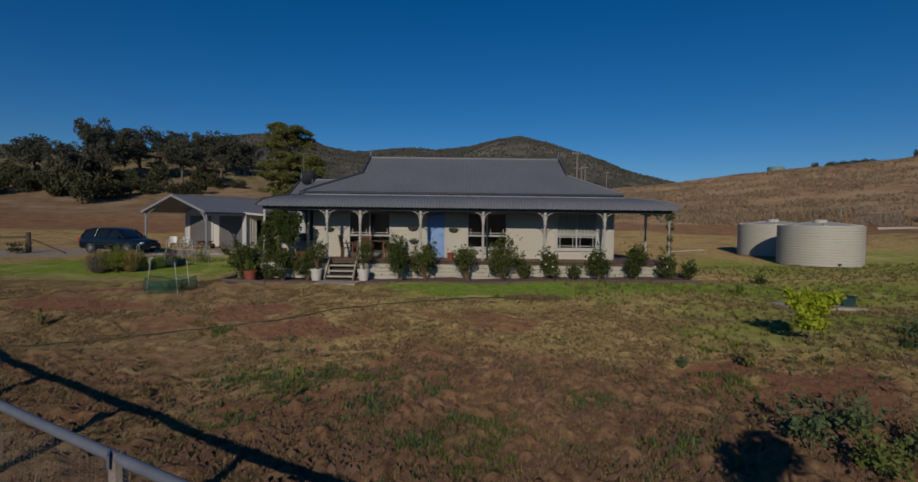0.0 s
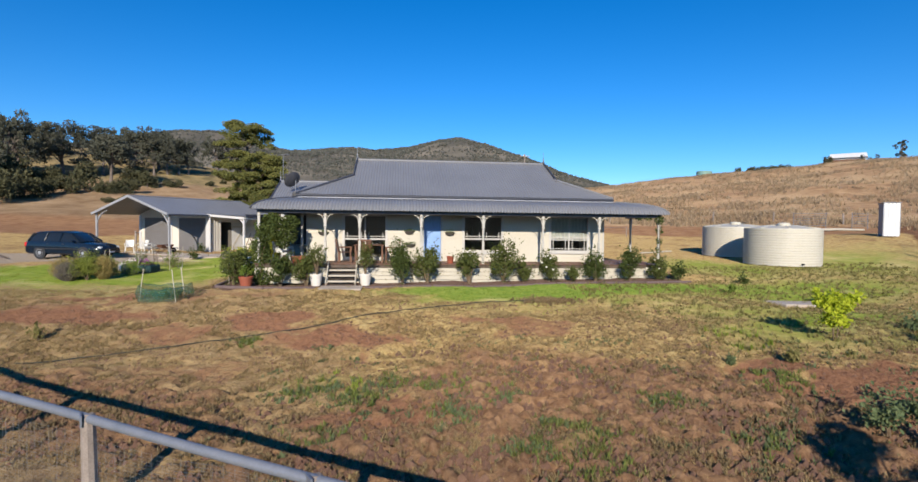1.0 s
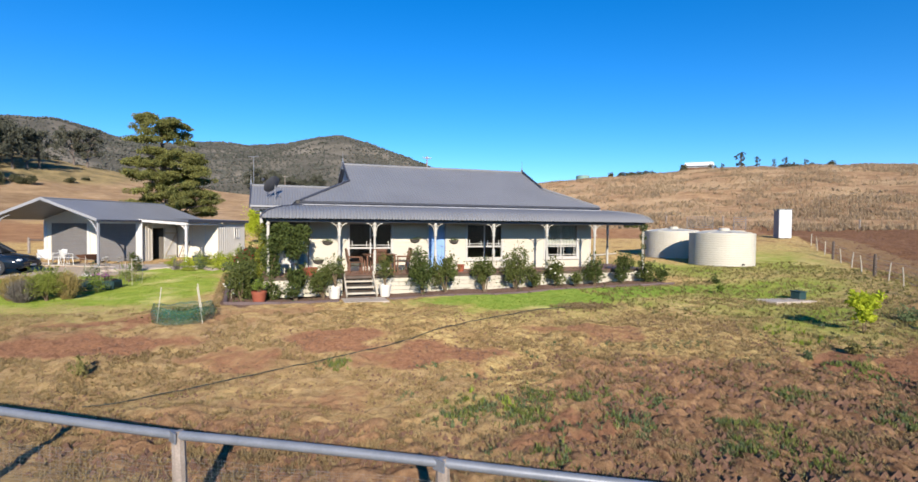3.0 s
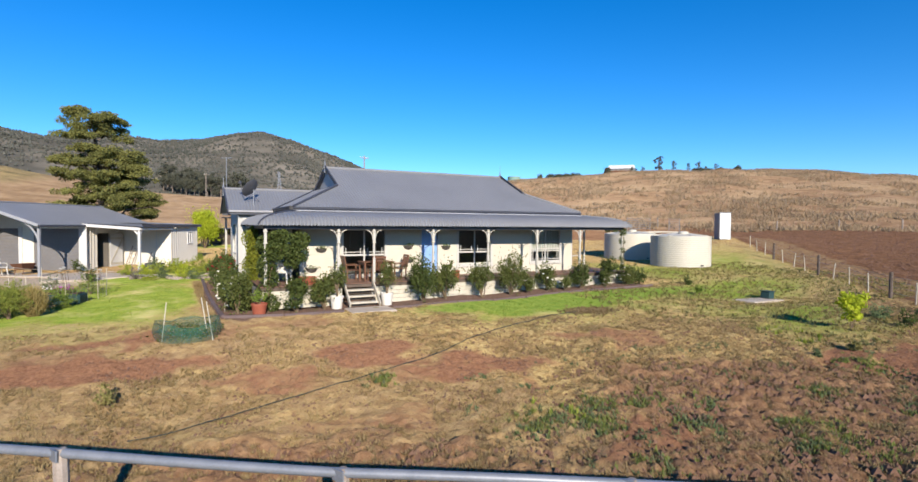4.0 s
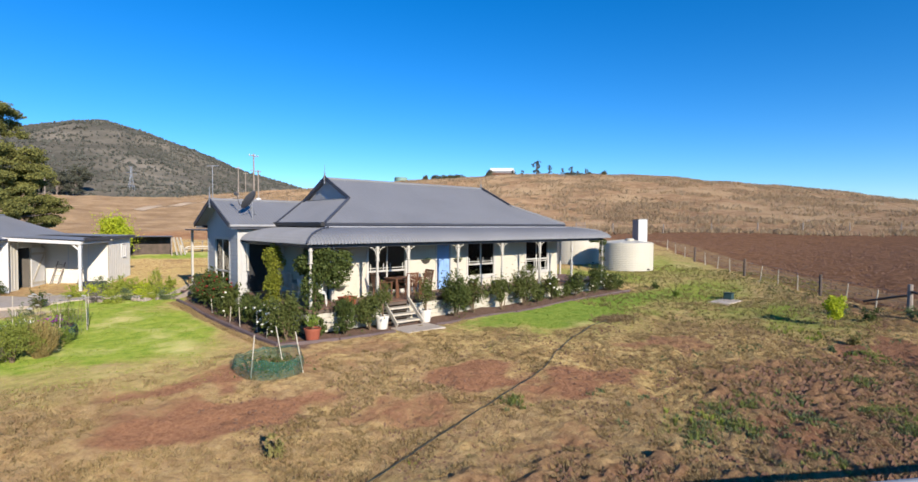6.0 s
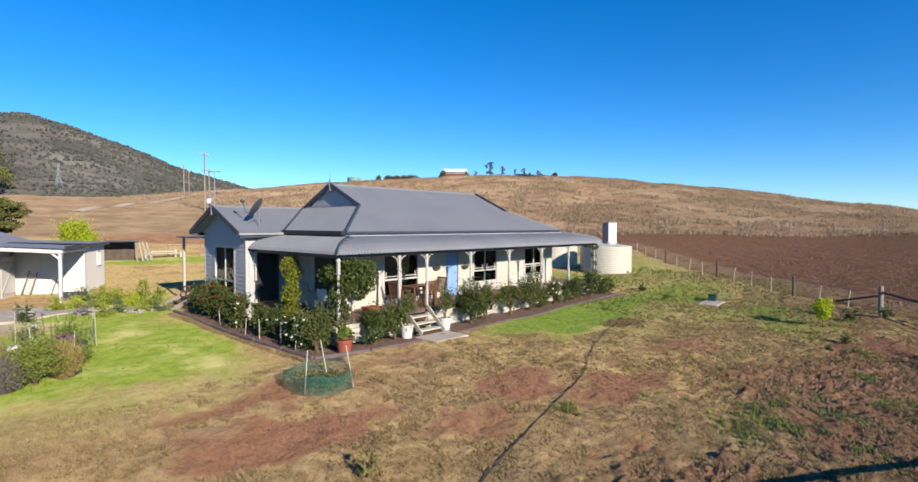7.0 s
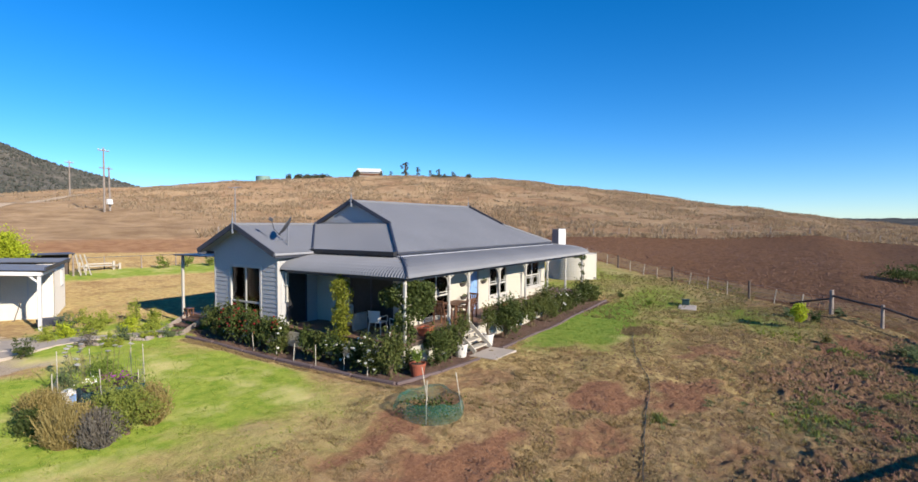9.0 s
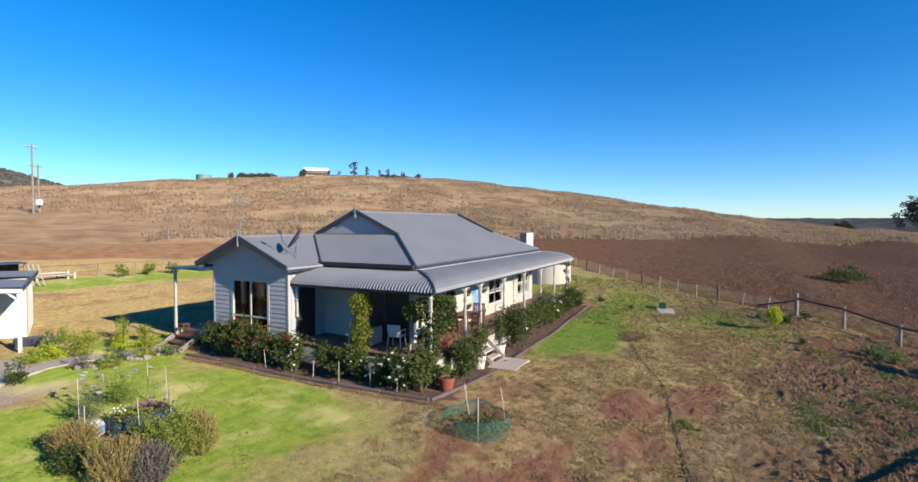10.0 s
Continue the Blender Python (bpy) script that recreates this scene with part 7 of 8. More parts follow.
def rail_at(d):
    """The front rail's place, d metres along it from its middle post."""
    z = float(np.interp(d, [-13, -4, 0, 3.35, 6.5, 10, 20], [-0.12, 0.14, 0.25, 0.315, 0.475, 0.62, 0.95]))
    return FX0 + FDX * d, FY0 + FDY * d, z


for k in range(-4, 7):
    x, y, zr_ = rail_at(3.27 * k)
    g = gz(x, y)
    part("post", Shape().at(pose(x, y, 0, 0, 0, 28)).tube([(0, 0, g - 0.3), (0.012, 0, g + 0.5), (0, 0.01, zr_ - 0.04), (0.006, 0.01, zr_ + 0.03), (0.004, 0.012, zr_ + 0.05)], [0.092, 0.085, 0.08, 0.074, 0.05], 9), M_TIMBER, ff, "split timber post")
    part("strap", Shape().at(pose(x, y, zr_, 0, 0, 28)).box((-0.082, -0.082, -0.07), (-0.06, 0.082, 0.062)), M_GALV, ff)
ends = (-3.27 * 4, 3.27 * 6)
part("top_rail", Shape().tube([(*rail_at(d)[:2], rail_at(d)[2] + 0.01 * math.sin(d * 0.96)) for d in np.linspace(*ends, 81)], 0.056, 12), M_GALV, ff, "grey-blue steel pipe top rail", smooth=True)
net = Shape()
for k in range(22):
    net.tube([(*rail_at(d)[:2], gz(*rail_at(d)[:2]) + 0.02 + 0.043 * k + 0.012 * math.sin(d * 1.7 + k)) for d in np.linspace(*ends, 90)], 0.0011, 3, False)
for k in range(int((ends[1] - ends[0]) / 0.055)):
    x, y, _ = rail_at(ends[0] + 0.055 * k)
    net.tube([(x, y, gz(x, y)), (x + 0.02 * math.sin(k * 2.3), y, gz(x, y) + 0.94)], 0.0009, 3, False)
part("netting", net, M_WIRE, ff, kind="stuff")

pf = thing("paddock_fence", "post and rail fence of weathered timber along the bare paddock", "fence")
ax, ay = 12.33, 9.68
corner = (5.6, 1.95)
n = 4
for k in range(n + 1):
    x, y = ax + (corner[0] - ax) * k / n, ay + (corner[1] - ay) * k / n
    fence_post(x, y, 1.12 if k else 1.28, 0.075 if k else 0.1, M_TIMBER, pf)
    if k < n:
        x2, y2 = ax + (corner[0] - ax) * (k + 1) / n, ay + (corner[1] - ay) * (k + 1) / n
        part("rail", Shape().tube([(x, y, gz(x, y) + 1.0), ((x + x2) / 2, (y + y2) / 2, (gz(x, y) + gz(x2, y2)) / 2 + 0.98), (x2, y2, gz(x2, y2) + 1.0)], 0.06, 8), M_TIMBER_D, pf)
part("brace", Shape().tube([(ax, ay, gz(ax, ay) + 0.85), (ax + 1.6, ay + 1.85, gz(ax, ay) + 0.25)], 0.05, 8), M_TIMBER_D, pf)
wf = thing("wire_fence", "wire paddock fence with leaning timber posts and thin droppers", "fence")
wpts = []
for k in range(15):
    x, y = ax + 1.62 * k * 0.72, ay + 1.87 * k * 0.72
    big = k % 4 == 3
    lean = (-0.22 + 0.15 * math.sin(k * 2.3), -0.1 + 0.06 * math.cos(k * 1.7))
    if k:
        fence_post(x, y, 1.1 if big else 0.85, 0.075 if big else 0.028, M_TIMBER_D if big else M_STAKE, wf, lean if not big else (0.03, 0), "post" if big else "dropper")
    wpts.append((x, y))
wr = Shape()
for hgt in (0.25, 0.5, 0.72, 0.92):
    wr.tube([(x, y, gz(x, y) + hgt) for x, y in wpts], 0.006, 4, False)
part("wires", wr, M_WIRE, wf)
# far fence along the foot of the hill
hf = thing("hill_fence", "far line of timber fence posts at the foot of the hill", "fence")
for k in range(30):
    q = -40 + 7.0 * k
    p = 72 + 2.0 * math.sin(k * 0.7)
    x, y = (p + q) * 0.7071, (p - q) * 0.7071
    fence_post(x, y, 1.25, 0.09, M_TIMBER, hf, (0.1 * math.sin(k * 2.1), 0))
yf = thing("gate_fence", "dark timber strainer post with a rail and brace by the driveway", "fence")
gx, gy = -27.0, 33.2
fence_post(gx, gy, 1.25, 0.14, M_TIMBER_D, yf)
part("rail", Shape().tube([(gx, gy, gz(gx, gy) + 0.95), (gx - 6, gy - 0.3, gz(gx - 6, gy) + 0.95)], 0.06, 8), M_TIMBER_D, yf)
fence_post(gx - 6, gy - 0.3, 1.2, 0.12, M_TIMBER_D, yf)
part("brace", Shape().tube([(gx, gy, gz(gx, gy) + 0.9), (gx + 2.2, gy + 0.1, gz(gx + 2.2, gy) + 0.05)], 0.045, 8), M_TIMBER_D, yf)
shrub("gate_bush", "dark dead bush at the gate post", gx - 0.2, gy - 0.6, 1.6, 0.5, M_SCRUB, 295, 400, 0.12)
rf_ = thing("carport_rail_fence", "low timber rail fence behind the carport", "fence")
for k in range(4):
    x, y = -24 + 3.2 * k, 46.5 - 1.7 * k
    fence_post(x, y, 1.1, 0.08, M_TIMBER, rf_)
part("rail", Shape().tube([(-24, 46.5, gz(-24, 46.5) + 0.95), (-14.4, 41.4, gz(-14.4, 41.4) + 0.95)], 0.05, 6), M_TIMBER_D, rf_)

# ---- white pump shed and stock yard panels ----
ps = thing("pump_shed", "narrow white corrugated pump shed at the top of the yard", "shed", pose(30.1, 32.0, gz(30.1, 32.0) + 0.02, 0, 0, -32))
part("front_wall", rib_sheet(np.arange(-0.43, 0.431, 0.02), lambda u: (u, -0.55, 0), lambda u: (u, -0.55, 2.2), (0, -1, 0), 0.02, 0.2), M_FARWHITE, ps, "white front sheet in sun")
for sx in (-0.44, 0.44):
    part("side_wall", Shape().box((sx - 0.02, -0.55, 0), (sx + 0.02, 0.55, 2.15)), M_GALV, ps, "grey side sheet")
part("back_wall", Shape().box((-0.42, 0.53, 0), (0.42, 0.55, 2.1)), M_GALV, ps)
part("roof", Shape().at(pose(0, 0, 2.2, -2)).box((-0.5, -0.65, 0), (0.5, 0.65, 0.03)), M_GALV, ps)


def yard_panel(x, y, turn, w):
    t = thing("yard_panel", "galvanised tubular stock yard panel", "gate", pose(x, y, gz(x, y), 0, 0, turn), "stock yard panels")
    for z in (0.35, 0.6, 0.85, 1.1, 1.35, 1.6):
        part("rail", Shape().tube([(0, 0, z), (w, 0, z)], 0.022, 6), M_GALV, t)
    for u in (0, w):
        part("upright", Shape().tube([(u, 0, -0.1), (u, 0, 1.7)], 0.03, 6), M_GALV, t)


yard_panel(39.4, 52.2, -31, 2.9)
yard_panel(43.2, 48.9, -31, 1.3)
part("trough_rail", Shape().tube([(38.4, 48.7, gz(38.4, 48.7) + 0.12), (40.6, 47.7, gz(40.6, 47.7) + 0.14), (42.4, 46.6, gz(42.4, 46.6) + 0.12)], [0.14, 0.12, 0.09], 8), M_STAKE, None, "pale fallen log at the yard's edge", category="log")
part("timber_plank", Shape().beam((13.2, 33.0, gz(13.2, 33) + 0.1), (15.3, 33.1, gz(15.3, 33.1) + 0.1), 0.25, 0.06), M_STAKE, None, "pale plank lying near the tanks", category="plank")

# ---- back yard: shelter, white timber, leaning boards ----
sh = thing("garden_shelter", "low dark green garden shelter with pale boards leaning on it", "shelter", pose(-6.6, 55.0, gz(-6.6, 55), 0, 0, -10))
part("roof", Shape().box((-2.0, -0.9, 1.5), (2.0, 0.9, 1.57), 0.01), M_TRIM_DARK, sh)
part("wall", Shape().box((-1.9, 0.6, 0), (1.9, 0.68, 1.49)), M_TIMBER_D, sh)
for x in (-1.9, 1.9):
    part("post", Shape().box((x - 0.05, -0.7, -0.1), (x + 0.05, -0.6, 1.49)), M_TIMBER, sh)
for k in range(3):
    part("board", Shape().beam((2.3 + 0.3 * k, -0.9, 0), (2.05 + 0.25 * k, -0.75, 1.45), 0.22, 0.04), M_STAKE, sh)
wt = thing("garden_bench", "low white timber frame of an old garden seat", "bench", pose(-2.3, 56.0, gz(-2.3, 56), 0, 0, -12))
for x in (-1.3, -0.9, 0.9, 1.3):
    part("upright", Shape().box((x - 0.08, -0.08, -0.1), (x + 0.08, 0.08, 0.55 + 0.1 * math.sin(x * 9)), 0.01), M_STAKE, wt)
part("seat", Shape().box((-1.25, -0.3, 0.28), (1.25, 0.3, 0.34), 0.01), M_STAKE, wt)
part("back_rail", Shape().box((-0.85, 0.06, 0.42), (0.85, 0.1, 0.52), 0.01), M_STAKE, wt)
bf = thing("back_fence", "grey wire and picket fence behind the back lawn", "fence")
for k in range(13):
    x, y = -9 + 2.4 * k, 58.6 - 0.72 * k
    fence_post(x, y, 1.0, 0.04, M_TIMBER, bf)
part("rail", Shape().tube([(-9, 58.6, gz(-9, 58.6) + 0.9), (9.8, 53, gz(9.8, 53) + 0.9), (19.8, 50, gz(19.8, 50) + 0.9)], 0.02, 6), M_WIRE, bf)
shrub("yellow_bush", "rounded bright yellow-green bush behind the shed", -8.9, 53.2, 3.0, 3.3, M_YELLOWLEAF, 301, 9500, 0.16, stem=0.5, lumps=30, category="bush")
for i, x in enumerate((1.5, 3.2, 5.0, 7.2)):
    shrub("garden_plant", "green vegetable growing along the back fence", x, 54.5 - 0.25 * x, 1.4, 0.7, M_BEDLEAF, 305 + i, 300, 0.15, category="plant", group="back garden plants", lumps=6)

# ---- trees ----
rr = np.random.RandomState(77)
pads, tufts_ = [], []
for cx_, z0_, z1_, wide, count in ((-0.25, 8.6, 10.9, 2.2, 30), (0.3, 5.3, 8.05, 3.2, 62), (0.95, 2.6, 5.3, 3.5, 66)):
    for k in range(count):
        a, u = rr.uniform(0, 6.28), rr.uniform(0, 1)
        reach = wide * math.sqrt(1 - 0.75 * u * u) * math.sqrt(rr.uniform(0.15, 1))
        pads.append((cx_ + reach * math.cos(a), 0.85 * reach * math.sin(a), z0_ + (z1_ - z0_) * u, rr.uniform(0.55, 1.0)))
for px_, py_, pz_, r in pads:
    for k in range(12):
        a, q = rr.uniform(0, 6.28), math.sqrt(rr.uniform(0, 1))
        tufts_.append((px_ + r * q * math.cos(a), py_ + r * q * math.sin(a), pz_ + 0.22 * r * (1 - q) + rr.uniform(-0.1, 0.1), rr.uniform(0.24, 0.42), 0.62))
cypress = tree("cypress_pine", "tall conifer with flat tiers of yellow-green foliage behind the shed", -16.35, 51.2, tufts_,
               [(0.4, 0, -0.3, 0.34), (0.3, 0, 3, 0.26), (0.1, 0, 6.5, 0.19), (-0.25, 0, 10.3, 0.05)], [], M_PINE, 401, 95000, 0.14)
for px_, py_, pz_, r in pads[::4]:
    zt = max(1.5, pz_ - 0.5 * math.hypot(px_, py_) - 0.3)
    part("limb", Shape().tube([(0.35 - 0.055 * zt, 0, zt), (px_ * 0.55, py_ * 0.55, pz_ - 0.35), (px_, py_, pz_ - 0.08)], [0.085, 0.05, 0.018], 6), M_BARK, cypress)
gums = []
for i in range(3):
    b, tr, lb = random_tree(410 + i, 11, 9.2, 17, 0.22, 0.8, 0.17, 0.26)
    gums.append(tree("gum_tree", "grey-green eucalyptus with a full rounded crown on the far slope", 0, 0, b, tr, lb, M_GUM_HAZED, 420 + i, 5200, 0.42, group="far gum trees", tufts=6))
# place, height and width of each gum of the row, then the woods behind
stand = [(-77.4, 111.6, 14.5, 8.2), (-75.8, 126.3, 11.8, 11.6), (-63.5, 121.6, 11.5, 10.2), (-67.7, 140.9, 12.2, 10.0), (-63.1, 140.7, 9.9, 8.0), (-60.9, 143.3, 10.5, 7.8), (-59.4, 146.4, 9.6, 7.8), (-57.6, 147.9, 9.2, 7.2), (-75.9, 100.7, 10.4, 8.0),
         (-58.8, 174.8, 10.8, 8.4), (-56.2, 176.5, 11.0, 8.6), (-66.4, 151.3, 11.0, 10.6), (-71.5, 134.0, 10.6, 10.0), (-82.0, 122.0, 11.0, 10.0), (-88.0, 110.0, 10.5, 9.5)]
rg = np.random.RandomState(33)
for az, d in [(-34 + 1.5 * k, 176 + 10 * math.sin(k * 3.1)) for k in range(9)] + [(-2.9 + 0.36 * k, 440 - 3.2 * k + 9 * math.sin(k * 2.3)) for k in range(18)]:
    s = rg.uniform(6.2, 8.8) if d < 300 else rg.uniform(13, 18.5)
    stand.append((d * math.sin(radians(az)), d * math.cos(radians(az)), s, s * 0.85))
for k, (x, y, h, w) in enumerate(stand):
    m = pose(x, y, gz(x, y) - 0.2, 0, 0, rg.uniform(0, 360))
    if k < 3:
        g = gums[k]
        g.matrix_basis = m
    else:
        g = copy_thing(gums[k % 3], m)
    g.scale = (w / 9.6, w / 9.6, h / 11)
scr = []
for i in range(3):
    rr = np.random.RandomState(450 + i)
    balls = [(rr.uniform(-2, 2), rr.uniform(-1.5, 1.5), rr.uniform(0.6, 2.6), rr.uniform(0.9, 1.5), 0.85) for k in range(8)]
    scr.append(tree("scrub_bush", "dense dark scrub bush on the far slope", 0, 0, balls, [(0, 0, -0.2, 0.12), (0.1, 0, 1.2, 0.08)], [], M_SCRUB, 460 + i, 1500, 0.38, category="bush", group="far scrub"))
belt = [(-66.7, 93.7, 6.0, 7.8), (-73.9, 99.2, 6.8, 7.5), (-66.7, 99.8, 3.7, 5.9), (-65.4, 102.8, 3.2, 4.7), (-70.8, 113.7, 4.1, 6.6), (-63.8, 112.0, 5.4, 6.4), (-63.2, 106.1, 3.3, 5.4), (-58.7, 108.6, 2.2, 3.5),
        (-56.0, 110.0, 2.4, 4.1), (-55.6, 113.8, 2.8, 3.9), (-56.9, 123.1, 3.9, 4.8), (-72.5, 111.6, 3.4, 5.8), (-73.0, 106.7, 6.6, 8.0), (-51.8, 126.2, 2.1, 3.3), (-77.9, 106.2, 6.2, 7.2), (-49.2, 139.1, 1.4, 3.2),
        (-47.8, 145.1, 1.0, 2.0), (-51.9, 104.4, 1.0, 2.3), (-52.0, 100.8, 1.2, 1.7), (-54.0, 101.5, 1.2, 2.5), (-53.9, 126.1, 1.9, 3.3), (-60.2, 124.2, 4.0, 6.9), (-57.4, 111.8, 2.9, 5.0)]
for k in range(26):
    az, d = rg.uniform(-52, -37), rg.uniform(118, 150)
    h = rg.uniform(2.2, 4.5)
    belt.append((d * math.sin(radians(az)), d * math.cos(radians(az)), h, h * 1.5))
for k, (x, y, h, w) in enumerate(belt):
    m = pose(x, y, gz(x, y) - 0.2, 0, 0, rg.uniform(0, 360))
    if k < 3:
        g = scr[k]
        g.matrix_basis = m
    else:
        g = copy_thing(scr[k % 3], m)
    g.scale = (w / 5.4, w / 5.4, h / 3.4)
# trees on the crest of the right-hand hill and by the far house
crest = [(35.1, 232, 0.55, 0.9, 0), (39.5, 236, 0.5, 0.75, 1), (42.0, 234, 0.75, 1.2, 2), (44.9, 250, 0.6, 1.6, 0), (54.2, 231, 0.8, 0.85, 0), (97.5, 300, 1.3, 1.6, 1), (98.0, 302, 1.2, 1.2, 0)]
crest += [(36.1 + 0.42 * k, 238, 0.9, 0.95 + 0.10 * math.sin(k * 2.1), k % 3) for k in range(8)]
crest += [(50.6 + 0.5 * k, 238, 0.7, 0.75 + 0.12 * math.sin(k * 1.7), k % 3) for k in range(6)]
for az, d, s, sz, kind_ in crest:
    x, y = -6.6 + d * math.sin(radians(az)), 0.7 + d * math.cos(radians(az))
    g = copy_thing(scr[kind_], pose(x, y, gz(x, y) - 0.3, 0, 0, az * 77 % 360))
    g.scale = (s, s, sz)
b, tr, lb = random_tree(431, 6.6, 4.6, 16, 0.02, 0.9)
hill_tree = tree("hill_tree", "small grey-green tree standing alone on the hill crest", 156, 152, b, tr, lb, M_GUM_HAZED, 432, 2600, 0.3, group="crest trees", tufts=4)
for k, (x, y, q) in enumerate(((149, 159, 0.56), (152, 156, 0.52), (160, 148, 0.66), (163, 144, 0.48), (165, 141, 0.62), (167, 139, 0.38), (169, 136, 0.52), (142, 166, 0.56))):
    g = copy_thing(hill_tree, pose(x, y, gz(x, y) - 0.2, 0, 0, 40 + k * 77 % 360))
    g.scale = (q * 0.85, q * 0.85, q)
for k, (x, y, q) in enumerate(((136.7, -28.1, 0.98), (139, -34, 1.05))):
    g = copy_thing(gums[k], pose(x, y, gz(x, y) - 0.2, 0, 0, k * 77))
    g.scale = (q, q, q)
shrub("paddock_bush", "low dark green bush alone on the bare paddock", 35.0, 3.6, 5.0, 1.5, M_DARKLEAF, 480, 2600, 0.16, category="bush")

# the tree beside the fence corner, whose shade falls on the bare slope
b, tr, lb = random_tree(491, 2.95, 2.0, 14, 0.15)
tree("wattle_sapling", "small bushy sapling beside the front fence", 3.25, 1.3, b, tr, lb, M_DARKLEAF, 492, 6500, 0.09, category="tree")

# ---- far things ----
fx, fy = 157.0, 173.0
fh = thing("far_house", "long white farmhouse with verandah on the hill crest", "house", pose(fx, fy, gz(fx, fy) + 1.3, 0, 0, -44))
part("wall", Shape().box((-5.2, -2.2, -2.8), (5.2, 2.2, 2.6)), M_FARWHITE, fh)
part("roof", Shape().add([(-5.7, -3.2, 2.5), (5.7, -3.2, 2.5), (5.7, 3, 2.5), (-5.7, 3, 2.5), (-5.2, 0, 4.3), (5.2, 0, 4.3)], [(0, 1, 5, 4), (2, 3, 4, 5), (1, 2, 5), (3, 0, 4), (3, 2, 1, 0)]), M_FARWHITE, fh)
# brown strip on the wall, painted in place of the verandah's shade
part("painted_verandah_shade", Shape().box((-4.6, -2.25, 0.9), (5.0, -2.21, 1.9)), M_RUST_SHADE, fh)
part("annexe", Shape().box((-6.9, -2.4, -2.5), (-5.22, 2.0, 2.4)), M_TRIM_DARK, fh)
ft = thing("far_tank", "pale green round water tank on the hill crest", "water tank", pose(108, 182, gz(108, 182) - 0.3))
part("body", Shape().lathe([(2.6, 0), (2.6, 2.6), (2.4, 2.75), (0.1, 2.9)], 24), material("far_tank_green", (0.16, 0.28, 0.24), (0.22, 0.34, 0.30), 0.6, 1, 10, 0), ft)


def power_pole(x, y, h, twin=False):
    t = thing("power_pole", "tall grey timber power pole with cross arm" if not twin else "twin power poles with cross arms and a transformer", "power pole", pose(x, y, gz(x, y), 0, 0, 20), "power poles")
    part("pole", Shape().tube([(0, 0, -0.5), (0, 0, h)], [0.2, 0.13], 8), M_TIMBER, t)
    part("cross_arm", Shape().box((-1.2, -0.06, h - 0.6), (1.2, 0.06, h - 0.45)), M_TIMBER, t)
    for u in (-1.1, -0.4, 0.4, 1.1):
        part("insulator", Shape().lathe([(0.04, 0), (0.08, 0.05), (0.06, 0.2), (0.02, 0.22)], 8, (u, 0, h - 0.45)), M_FARWHITE, t)
    if twin:
        part("second_pole", Shape().tube([(1.6, 0.4, -0.5), (1.3, 0.2, h * 0.72)], [0.2, 0.13], 8), M_TIMBER, t)
        part("second_arm", Shape().box((-0.9, -0.06, h * 0.68), (1.9, 0.06, h * 0.68 + 0.15)), M_TIMBER, t)
        part("transformer", Shape().box((0.25, -0.7, h * 0.12), (1.3, -0.1, h * 0.12 + 1.0), 0.1), M_FARWHITE, t)
    return t


power_pole(26.6, 121, 12.0, True)
power_pole(64, 232, 10)
power_pole(40, 170, 9)
power_pole(-2, 240, 12)
tw = thing("transmission_tower", "grey lattice transmission tower at the foot of the mountain", "power tower", pose(51.9, 403.9, gz(51.9, 403.9), 0, 0, 12))
for sx in (-1, 1):
    for sy in (-1, 1):
        part("leg", Shape().tube([(sx * 1.6, sy * 1.6, -0.5), (sx * 0.5, sy * 0.5, 9), (sx * 0.4, sy * 0.4, 15)], 0.16, 4), M_GALV, tw)
        for z in (1.5, 4.5, 7.5, 10.5, 13):
            h0, h1 = np.interp([z, z + 2.0], [0, 9, 15], [1.6, 0.5, 0.4])
            part("brace", Shape().tube([(sx * h0, sy * h0, z), (-sx * h1, sy * h1, z + 2.0)], 0.09, 4).tube([(sx * h0, sy * h0, z), (sx * h1, -sy * h1, z + 2.0)], 0.09, 4), M_GALV, tw)
for z, w in ((11.0, 3.2), (13.2, 2.6), (15.0, 1.2)):
    part("cross_arm", Shape().tube([(-w, 0, z), (w, 0, z)], 0.14, 4), M_GALV, tw)
fs = thing("far_shed", "long low pale shed across the valley", "shed", pose(-12, 285, gz(-12, 285), 0, 0, 8))
part("wall", Shape().box((-16, -4, -1), (16, 4, 3)), M_FARWHITE, fs)
part("roof", Shape().add([(-16.5, -4.6, 3), (16.5, -4.6, 3), (16.5, 4.6, 3), (-16.5, 4.6, 3), (-16.5, 0, 4.6), (16.5, 0, 4.6)], [(0, 1, 5, 4), (2, 3, 4, 5), (1, 2, 5), (3, 0, 4), (3, 2, 1, 0)]), M_GALV, fs)
trk = thing("farm_track", "pale worn farm track across the valley paddock", "track", kind="structure")
rows_ = []
for u in np.linspace(0, 1, 40):
    x, y = 6 + 75 * u, 128 + 70 * u + 10 * math.sin(u * 5)
    rows_.append([(x - 0.7, y + 1.2, gz(x - 0.7, y + 1.2) + 0.08), (x + 0.7, y - 1.2, gz(x + 0.7, y - 1.2) + 0.08)])
part("surface", Shape().rows(rows_), M_SAND, trk)

# ---- forest on the far mountain ----


